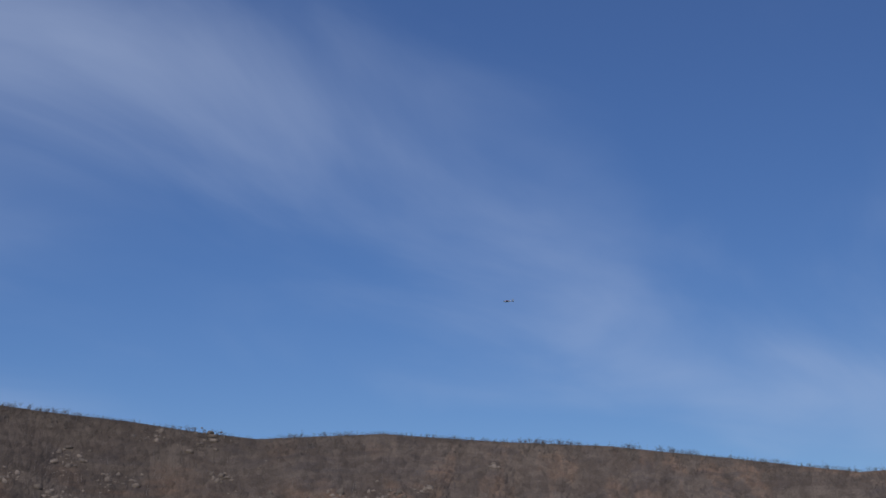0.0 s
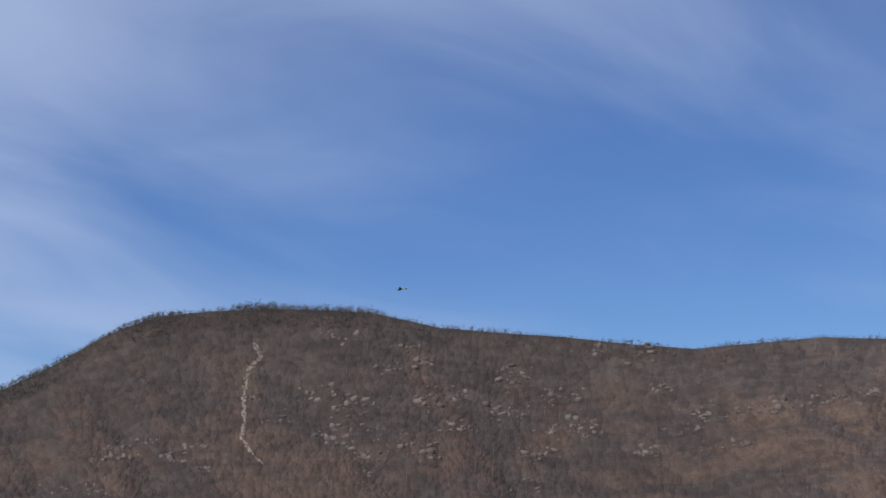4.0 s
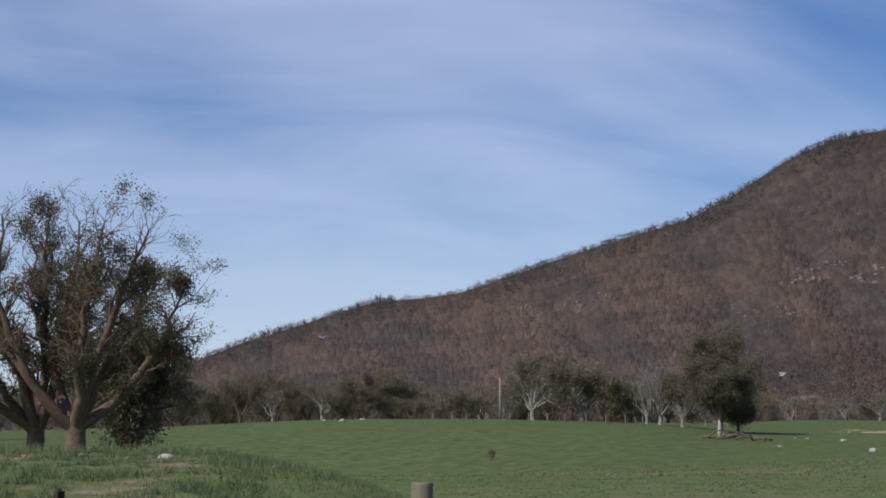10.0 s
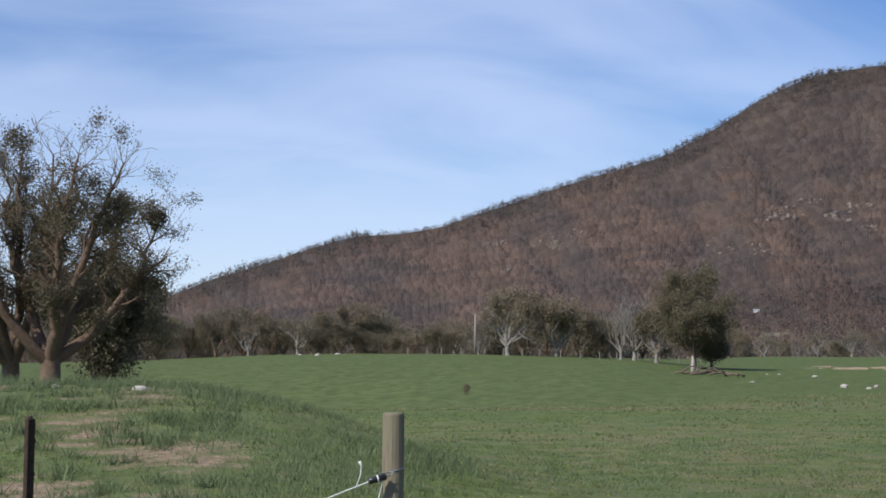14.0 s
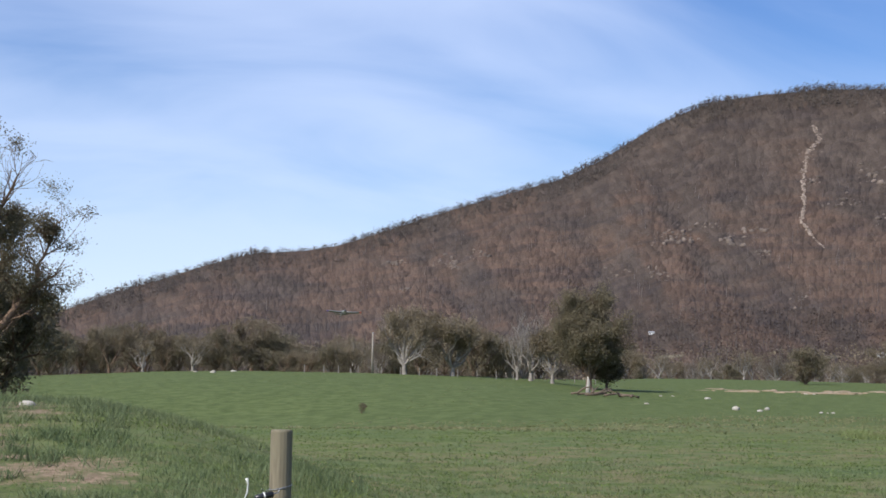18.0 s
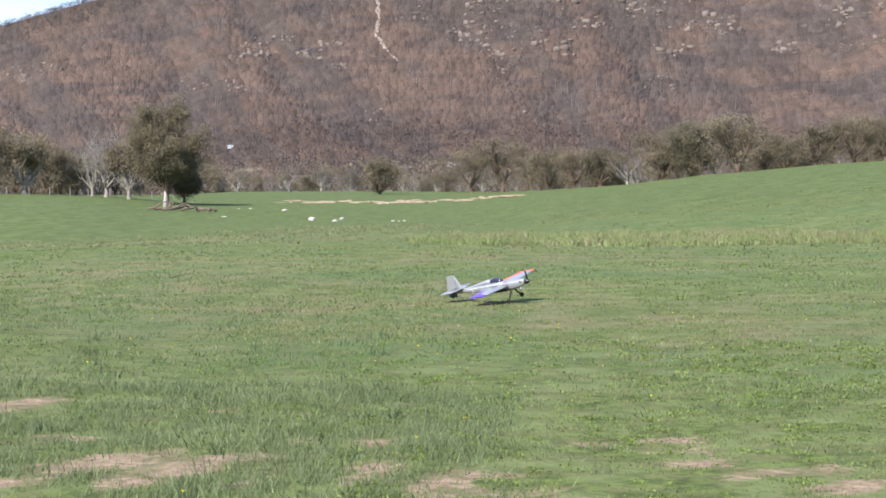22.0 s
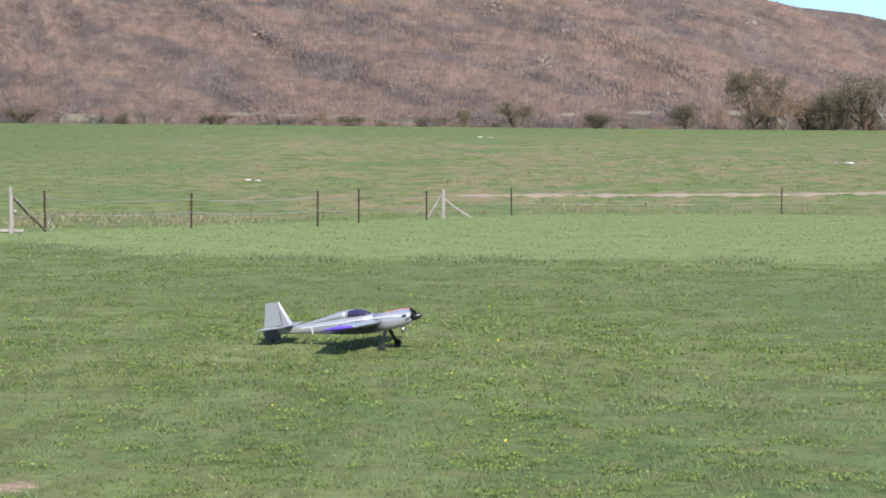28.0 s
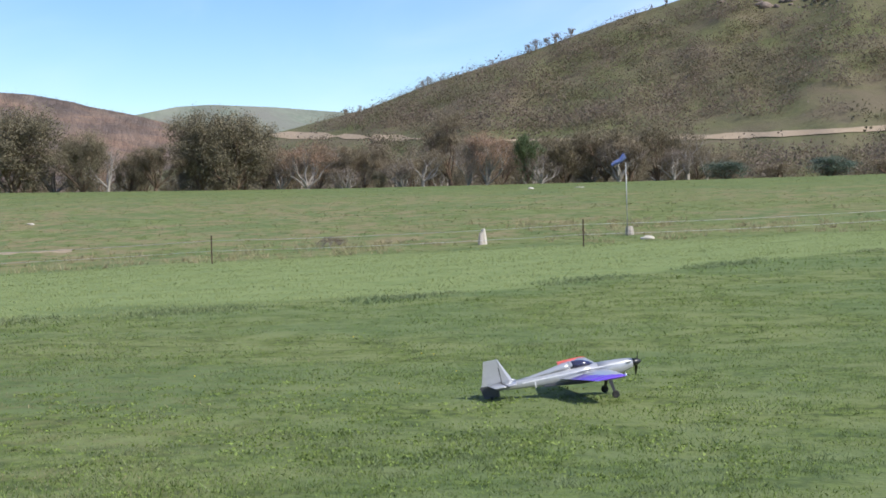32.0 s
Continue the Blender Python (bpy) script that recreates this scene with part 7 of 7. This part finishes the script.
    flush("grass_tufts", TUFT, "darker tufts of longer grass")
    # mats of small flat leaves, close together in uneven clumps
    P, Z = [], []
    for r0, r1, dens, size in ((6.8, 11, 2300, 0.015), (11, 18, 800, 0.021)):
        az, r, x, y = scatter(rng, 30, 128, r0, r1, dens)
        clump = 0.5 * waves(x * 2.6, y * 2.6, 80, 18, 0.6, 2.5) + 0.9 * waves(x * 12.0, y * 12.0, 79, 24, 0.6, 2.5) + 0.4 * waves(x * 0.5, y * 0.5, 78, 12)
        k = (clump > 0.45 + 0.5 * rng.random(len(x))) & (rng.random(len(x)) > bare_here(x, y)) & (r < np.interp(az, *STRIP_R))
        P.append(np.stack([x[k], y[k], land(x[k], y[k]) + 0.012 + 0.014 * np.clip(clump[k], 0, 2) * rng.random(k.sum())], -1))
        Z.append(np.full(k.sum(), size))
    v, c = leaves_at(np.concatenate(P), 0.01, np.concatenate(Z), 1, rng, 0.4)
    soup("broadleaf_weeds", v, c, WEED, "low bright green weeds in the mown grass", "weeds")
    az, r, x, y = scatter(rng, 8, 122, 7, 24, 0.13)
    v, c = leaves_at(np.stack([x, y, land(x, y) + 0.05], -1), 0.008, 0.013, 5, rng, 0.5)
    soup("yellow_flowers", v, c, PETAL, "scattered small yellow flowers in the grass", "flowers")


build_grass()


# ---- the model aeroplane: x forward, y to its left, z up, from the spinner's tip ----
def plane_ring(x, half, top, low, n=20, square=2.6):
    ring = []
    mid, hz = (top + low) / 2, (top - low) / 2
    for k in range(n):
        a = 2 * math.pi * k / n
        ca, sa = math.cos(a), math.sin(a)
        ring.append((x, half * math.copysign(abs(ca) ** (2 / square), ca), mid + hz * math.copysign(abs(sa) ** (2 / square), sa)))
    return ring


def airfoil(y, lead, trail, z, thick, c0=0.0, c1=1.0, n=9):
    """Section of a wing between two shares of its chord."""
    chord = lead - trail
    up, dn = [], []
    for k in range(n):
        u = c0 + (c1 - c0) * (0.5 - 0.5 * math.cos(math.pi * k / (n - 1)))
        t = thick * chord * (2.969 * math.sqrt(u) - 1.26 * u - 3.516 * u * u + 2.843 * u ** 3 - 1.015 * u ** 4) * 1.0 + 0.0012
        x = lead - chord * u
        up.append((x, y, z + t))
        dn.append((x, y, z - t))
    return up + dn[::-1]


def build_plane():
    ob = thing("model_aeroplane", "silver radio-controlled aerobatic aeroplane with purple and orange wing tips", "model aeroplane")
    body = [(-0.10, 0.044, 0.043, -0.045), (-0.13, 0.055, 0.050, -0.058), (-0.22, 0.072, 0.057, -0.084), (-0.33, 0.081, 0.062, -0.100), (-0.46, 0.085, 0.066, -0.104), (-0.62, 0.084, 0.068, -0.101),
            (-0.78, 0.075, 0.064, -0.090), (-0.95, 0.059, 0.052, -0.072), (-1.12, 0.043, 0.042, -0.056), (-1.28, 0.031, 0.038, -0.045), (-1.40, 0.022, 0.032, -0.035), (-1.47, 0.012, 0.028, -0.028)]
    part("fuselage", Shape().loft([plane_ring(*s) for s in body[4:]]), SILVER, ob, "silver film-covered fuselage", True)
    part("cowl", Shape().loft([plane_ring(x, w * 1.004, t * 1.004, b * 1.004) for x, w, t, b in body[:5]]), SILVER, ob, "silver nose cowl", True)
    deck = [(-0.72, 0.060, 0.122, 0.04), (-0.80, 0.060, 0.118, 0.04), (-0.95, 0.044, 0.086, 0.03), (-1.12, 0.028, 0.056, 0.02), (-1.27, 0.015, 0.040, 0.015)]
    part("turtle_deck", Shape().loft([plane_ring(*s, n=16, square=2.0) for s in deck]), SILVER, ob, "", True)
    can = [(-0.49, 0.020, 0.070, 0.04), (-0.53, 0.042, 0.094, 0.04), (-0.58, 0.056, 0.115, 0.04), (-0.64, 0.062, 0.126, 0.04), (-0.725, 0.0615, 0.1235, 0.04)]
    part("canopy", Shape().loft([plane_ring(*s, n=18, square=2.0) for s in can]), CANOPY, ob, "dark purple tinted canopy", True)
    fr = [(-0.71, 0.064, 0.1265, 0.05), (-0.735, 0.064, 0.1255, 0.05)]
    part("canopy_frame", Shape().loft([plane_ring(*s, n=18, square=2.0) for s in fr]), SILVER, ob, "silver canopy frame")
    for s in (-1, 1):
        line = [(-0.14, 0.0565, 0.022), (-0.33, 0.0815, 0.028), (-0.62, 0.0845, 0.026), (-0.95, 0.0595, 0.014), (-1.22, 0.0355, 0.005)]
        rings = [[(x, s * (y + d), z + e) for d, e in ((-0.004, -0.006), (0.002, -0.005), (0.002, 0.005), (-0.004, 0.006))] for x, y, z in line]
        part("stripe", Shape().loft(rings), WHITE_FILM, ob, "white stripe along the side")
        part("band", Shape().loft([[(x, s * 0.050 * k, z) for k, z in ((0.9, -0.061), (0.945, -0.05), (0.945, 0.0), (0.9, 0.02))] for x in (-1.088, -1.1)]), WHITE_FILM, ob, "white band round the tail")
        part("cowl_vent", Shape().box((-0.15, s * 0.071, 0.022), (0.035, 0.010, 0.014)), BLACK, ob, "black cooling slot")
    # the wing's shadow on the lower fuselage, painted as a dark shell
    belly = [(-0.44, 0.0862, -0.036, -0.1085), (-0.62, 0.0853, -0.046, -0.1065), (-0.78, 0.0763, -0.054, -0.0925), (-0.95, 0.0602, -0.058, -0.0745), (-1.02, 0.053, -0.058, -0.0675)]
    part("belly_shade", Shape().loft([plane_ring(*s, square=5.0) for s in belly]), DARK_AND_SHADE, ob, "belly darkened with painted wing shadow")
    # dark colour here stands for the tailplane's shadow on the rudder
    part("lower_rudder", Shape().loft([[(x, w, z) for x, w in ((-1.45, 0.009), (-1.60 - 0.27 * (z + 0.1), 0.0035), (-1.60 - 0.27 * (z + 0.1), -0.0035), (-1.45, -0.009))] for z in (-0.085, -0.03, 0.036)]), DARK_AND_SHADE, ob, "foot of the rudder, darkened with painted tailplane shade")
    part("exhaust", Shape().tube([(-0.20, -0.03, -0.08), (-0.185, -0.035, -0.115), (-0.21, -0.04, -0.13)], [0.014, 0.014, 0.012], 10), CHROME, ob, "bright exhaust stub", True)
    part("spinner", Shape().turned([(0.0, 0.002), (-0.012, 0.013), (-0.035, 0.027), (-0.065, 0.037), (-0.097, 0.042)], n=20), BLACK, ob, "black spinner", True)
    # wings: silver panels with a coloured trailing part and tip
    for s, name, paint, word in ((-1, "right_wing", PURPLE, "purple"), (1, "left_wing", ORANGE, "orange")):
        def sec(u, c0, c1):
            y = s * (0.085 + u * 0.725)
            lead, trail = -0.375 - 0.005 * u, -0.86 + 0.20 * u
            return airfoil(y, lead, trail, -0.012 + 0.03 * u, 0.066, c0, c1)
        wing = part(name, Shape().loft([sec(u, 0, 0.64) for u in (0, 0.25, 0.5, 0.75, 0.88)]), SILVER, ob, "silver wing panel", True)
        part("root_panel", Shape().loft([sec(u, 0.64, 1) for u in (0, 0.12, 0.24)]), SILVER, wing, "", True)
        part("aileron", Shape().loft([sec(u, 0.65, 1) for u in (0.25, 0.5, 0.75, 0.88)]), paint, wing, word + " aileron", True)
        part("wing_tip", Shape().loft([sec(0.885, 0, 1)] + [[(p[0] * (1 - k * 0.06) - k * 0.035, p[1] + s * 0.09 * k, (p[2] - 0.015) * (1 - 0.85 * k ** 3) + 0.015 + 0.004 * k) for p in sec(0.885, 0, 1)] for k in (0.35, 0.7, 1.0)]), paint, wing, word + " wing tip", True)
        dents = [[(p[0], p[1], p[2] * 1.0 + (0.0012 if i < 9 else -0.0012)) for i, p in enumerate(sec(u, c, 0.66))] for u, c in ((0.50, 0.61), (0.57, 0.53), (0.63, 0.59), (0.70, 0.47), (0.76, 0.54), (0.83, 0.38), (0.89, 0.30))]
        part("flash", Shape().loft(dents), paint, wing, "jagged " + word + " flash", True)
        part("under_panel", Shape().loft([[(p[0], p[1], p[2] - 0.002) for p in sec(u, 0.06, 0.96)[9:]] for u in (0.05, 0.4, 0.86)], caps=False, closed=False), DARK_AND_SHADE, wing, "dark wing underside")
        st = part("stabilizer", Shape().loft([airfoil(s * (0.02 + 0.30 * u), -1.27 - 0.06 * u, -1.42 + 0.01 * u, 0.047, 0.03) for u in (0, 0.5, 1)]), SILVER, ob, "silver tailplane half", True)
        el = part("elevator", Shape().loft([airfoil(s * (0.03 + 0.30 * u), -1.425 + 0.01 * u, -1.57 + 0.03 * u, 0.047, 0.025, 0.12, 1) for u in (0, 0.5, 1)]), SILVER, ob, "silver elevator", True)
        part("underside", Shape().loft([[(p[0], p[1], p[2] - 0.0018) for p in airfoil(s * (0.03 + 0.28 * u), -1.29 - 0.05 * u, -1.56 + 0.03 * u, 0.047, 0.028)[9:]] for u in (0, 1)], caps=False, closed=False), DARK_AND_SHADE, ob, "dark tailplane underside")
        leg = part("gear_leg", Shape().loft([[Vector((-0.36 + dx, s * (0.05 + 0.145 * u) + dy, -0.10 - 0.145 * u)) for dx, dy in ((0.02 - 0.008 * u, 0.004), (-0.02 + 0.008 * u, 0.004), (-0.02 + 0.008 * u, -0.004), (0.02 - 0.008 * u, -0.004))] for u in (0, 0.5, 1)]), BLACK, ob, "black carbon gear leg")
        wheel = part("wheel", Shape().turned([(-0.010, 0.012), (-0.012, 0.022), (-0.010, 0.026), (0.010, 0.026), (0.012, 0.022), (0.010, 0.012)], axis="y", n=18), GALV, ob, "grey wheel hub", True, at=pose(-0.36, s * 0.205, -0.243))
        part("tyre", Shape().turned([(-0.012, 0.023), (-0.015, 0.030), (-0.010, 0.036), (0, 0.038), (0.010, 0.036), (0.015, 0.030), (0.012, 0.023)], axis="y", n=20), RUBBER, wheel, "black rubber tyre", True)
    fin = [[(x, w, z) for x, w in ((-1.29 - 0.13 * u, 0), (-1.325 - 0.11 * u, 0.012), (-1.41 - 0.015 * u, 0.010), (-1.41 - 0.015 * u, -0.010), (-1.325 - 0.11 * u, -0.012))] for u, z in ((0, 0.03), (0.5, 0.15), (1, 0.274))]
    part("fin", Shape().loft(fin), SILVER, ob, "silver tail fin")
    rud = [[(x, w, z) for x, w in ((-1.415 - 0.013 * u, 0.009), (-1.627 + 0.067 * u, 0.002), (-1.627 + 0.067 * u, -0.002), (-1.415 - 0.013 * u, -0.009))] for u, z in ((0.1, 0.035), (0.27, 0.06), (0.6, 0.155), (0.93, 0.265), (1, 0.276))]
    part("rudder", Shape().loft(rud), SILVER, ob, "silver rudder")
    part("rudder_hinge", Shape().tube([(-1.415, 0.0, 0.03), (-1.425, 0.0, 0.19)], [0.0108, 0.0108], 6), DARK_AND_SHADE, ob)
    part("rudder_horn", Shape().box((-1.44, -0.016, 0.05), (0.03, 0.02, 0.006)), BLACK, ob)
    part("tail_leg", Shape().tube([(-1.45, 0, -0.03), (-1.50, 0, -0.07), (-1.53, 0, -0.085)], [0.004] * 3, 6), BLACK, ob)
    part("tail_wheel", Shape().turned([(-0.006, 0.008), (-0.008, 0.016), (0.008, 0.016), (0.006, 0.008)], centre=(-1.535, 0, -0.088), axis="y", n=12), RUBBER, ob)
    prop = part("propeller", Shape().turned([(-0.012, 0.02), (0.012, 0.02)], n=12), BLACK, ob, "black two-bladed propeller", at=pose(-0.05, 0, 0))
    for s in (-1, 1):
        rings = []
        for u in (0.06, 0.2, 0.45, 0.7, 0.9, 1.0):
            w = 0.034 * (0.55 + 1.3 * u - 1.45 * u * u) + 0.006
            tw = radians(62 - 44 * u)
            q = [(c * w * math.cos(tw) * 0.5, c * w * math.sin(tw) * 0.5, d) for c, d in ((1, 0), (0, 0.003), (-1, 0), (0, -0.003))]
            rings.append([(a[1] * 0.9 + a[2] * 0.4, s * (a[0] + a[2] * 0.5), s * u * 0.185) for a in q])
        part("blade", Shape().loft(rings), BLACK, prop, "thin black blade", True)
    return ob, prop


plane, propeller = build_plane()


def aloft(t, az, el, r, heading, pitch, roll):
    e = Vector((0.1, -0.05, 1.65))
    a, b = radians(az), radians(el)
    p = e + Vector((math.sin(a) * math.cos(b), math.cos(a) * math.cos(b), math.sin(b))) * r
    return t, flown(p.x, p.y, p.z, heading, pitch, roll)


def flown(x, y, z, heading, pitch, roll):
    """Pose of the aeroplane: nose towards the heading, nose up, right wing down."""
    return pose(x, y, z) @ pose(0, 0, 0, 0, 0, 90 - heading) @ pose(0, 0, 0, 0, -pitch, 0) @ pose(0, 0, 0, roll, 0, 0)


def motions():
    rows = [aloft(*r) for r in (
        (0.0, 56.28, 14.27, 236, -36, 0, -8), (0.5, 53.92, 14.12, 234, -38, 0, 0), (1.0, 51.3, 14.03, 232, -40, 0, 0), (1.5, 48.79, 13.89, 230, -44, 0, 12), (2.0, 46.18, 13.55, 228, -46, -3, 26),
        (2.5, 43.69, 13.13, 226, -48, -4, 26), (3.0, 41.0, 12.53, 224, -50, -4, 20), (3.5, 38.46, 12.04, 222, -52, -3, 8), (4.0, 35.75, 11.76, 220, -55, 0, 5), (4.5, 33.42, 11.59, 218, -57, 0, -10),
        (5.5, 28.4, 10.75, 216, -62, -3, -10), (6.5, 23.35, 9.58, 216, -68, -3, -8), (6.9, 21.12, 9.01, 217, -70, -3, -15), (7.3, 19.23, 8.52, 219, -72, -4, -38), (7.7, 17.13, 7.92, 222, -76, -6, -52), (8.1, 15.14, 7.02, 226, -82, -8, -50),
        (8.4, 13.89, 6.4, 229, -88, -9, -35), (8.7, 12.67, 5.76, 232, -92, -9, -20), (9.0, 11.42, 5.13, 234, -96, -8, -12), (10.0, 7.4, 3.5, 236, -105, -6, -20), (11.0, 3.2, 2.2, 232, -125, -4, -30), (12.0, -1.0, 2.0, 222, -150, 0, -35),
        (13.5, -6.6, 2.1, 192, -185, 0, -30), (15.0, 0.0, 2.2, 146, -220, 0, -30), (16.0, 7.0, 2.3, 114, -205, 2, -20), (17.0, 11.35, 2.36, 90, -180, 6, 0), (17.5, 12.1, 2.6, 80, -178, 7, 1), (18.0, 13.05, 2.82, 72, -175, 7, -2),
        (18.5, 14.14, 2.87, 67, -172, 5, -5), (18.8, 14.82, 2.65, 64, -170, 3, 4), (19.4, 16.82, 1.58, 59, -168, 0, 6), (19.7, 18.11, 1.3, 56, -168, 0, 2), (20.0, 19.35, 0.34, 53, -167, 0, 14), (20.2, 20.04, -0.12, 49.5, -167, 1, 14))]
    rows += [(t, flown(*r)) for t, *r in (
        (20.4, 16.83, 43.02, 1.08, -166.9, 1.5, 8.2), (20.6, 16.0, 37.2, 0.62, -167, 5, 2), (20.8, 14.5, 33.0, 0.55, -167.3, 9, -9), (21.0, 13.5, 28.94, 0.78, -167.6, 16.3, -16), (21.2, 13.21, 26.48, 0.96, -171.3, 25.7, -23.6),
        (21.4, 13.02, 24.03, 0.92, -176.1, 22.8, -27.9), (21.6, 13.01, 22.07, 0.86, -181.3, 18.5, -31.1), (21.8, 13.59, 20.56, 0.50, -186.6, 9.2, -24.5), (22.0, 14.4, 19.68, 0.37, -202, 8.6, 13), (22.2, 14.81, 18.26, 0.36, -206, 8.8, 17),
        (22.5, 14.35, 15.2, 0.36, -202, 7.6, 17.5), (22.8, 15.19, 13.46, 0.37, -193.5, 10.2, 18), (23.1, 14.85, 11.03, 0.34, -191, 8.8, 12), (23.5, 15.25, 9.24, 0.32, -186.5, 7.0, -4.5), (24.0, 15.1, 7.05, 0.33, -169.2, 8.3, -1.8), (24.4, 15.33, 5.95, 0.31, -166.8, 8.3, 0.8),
        (25.0, 15.05, 4.38, 0.30, -169.6, 7.9, 1.0), (25.4, 14.83, 3.82, 0.31, -169.8, 8.5, 0), (26.5, 14.55, 3.1, 0.31, -170.5, 8.2, 0.4), (27.5, 14.34, 2.7, 0.32, -171.3, 7.8, 1.2), (28.0, 14.2, 2.42, 0.31, -171.6, 7.8, 1.3), (29.0, 14.08, 0.32, 0.262, -178.5, 5.5, 1.8),
        (29.6, 13.78, -1.95, 0.255, -174, 6.3, 1.6), (30.0, 13.76, -2.72, 0.25, -174.8, 7.0, 2.6), (30.2, 13.71, -3.24, 0.248, -174, 6.6, 2.4), (31.0, 13.75, -5.5, 0.236, -168, 8.3, 0.8), (32.0, 13.55, -8.58, 0.226, -165.6, 8.4, 1.6))]
    walk(plane, rows)
    # the idling propeller turns on its shaft
    spin = [(t / 10, pose(-0.05, 0, 0) @ pose(0, 0, 0, (t * 67 + 20) % 360, 0, 0)) for t in range(321)]
    walk(propeller, spin)


motions()
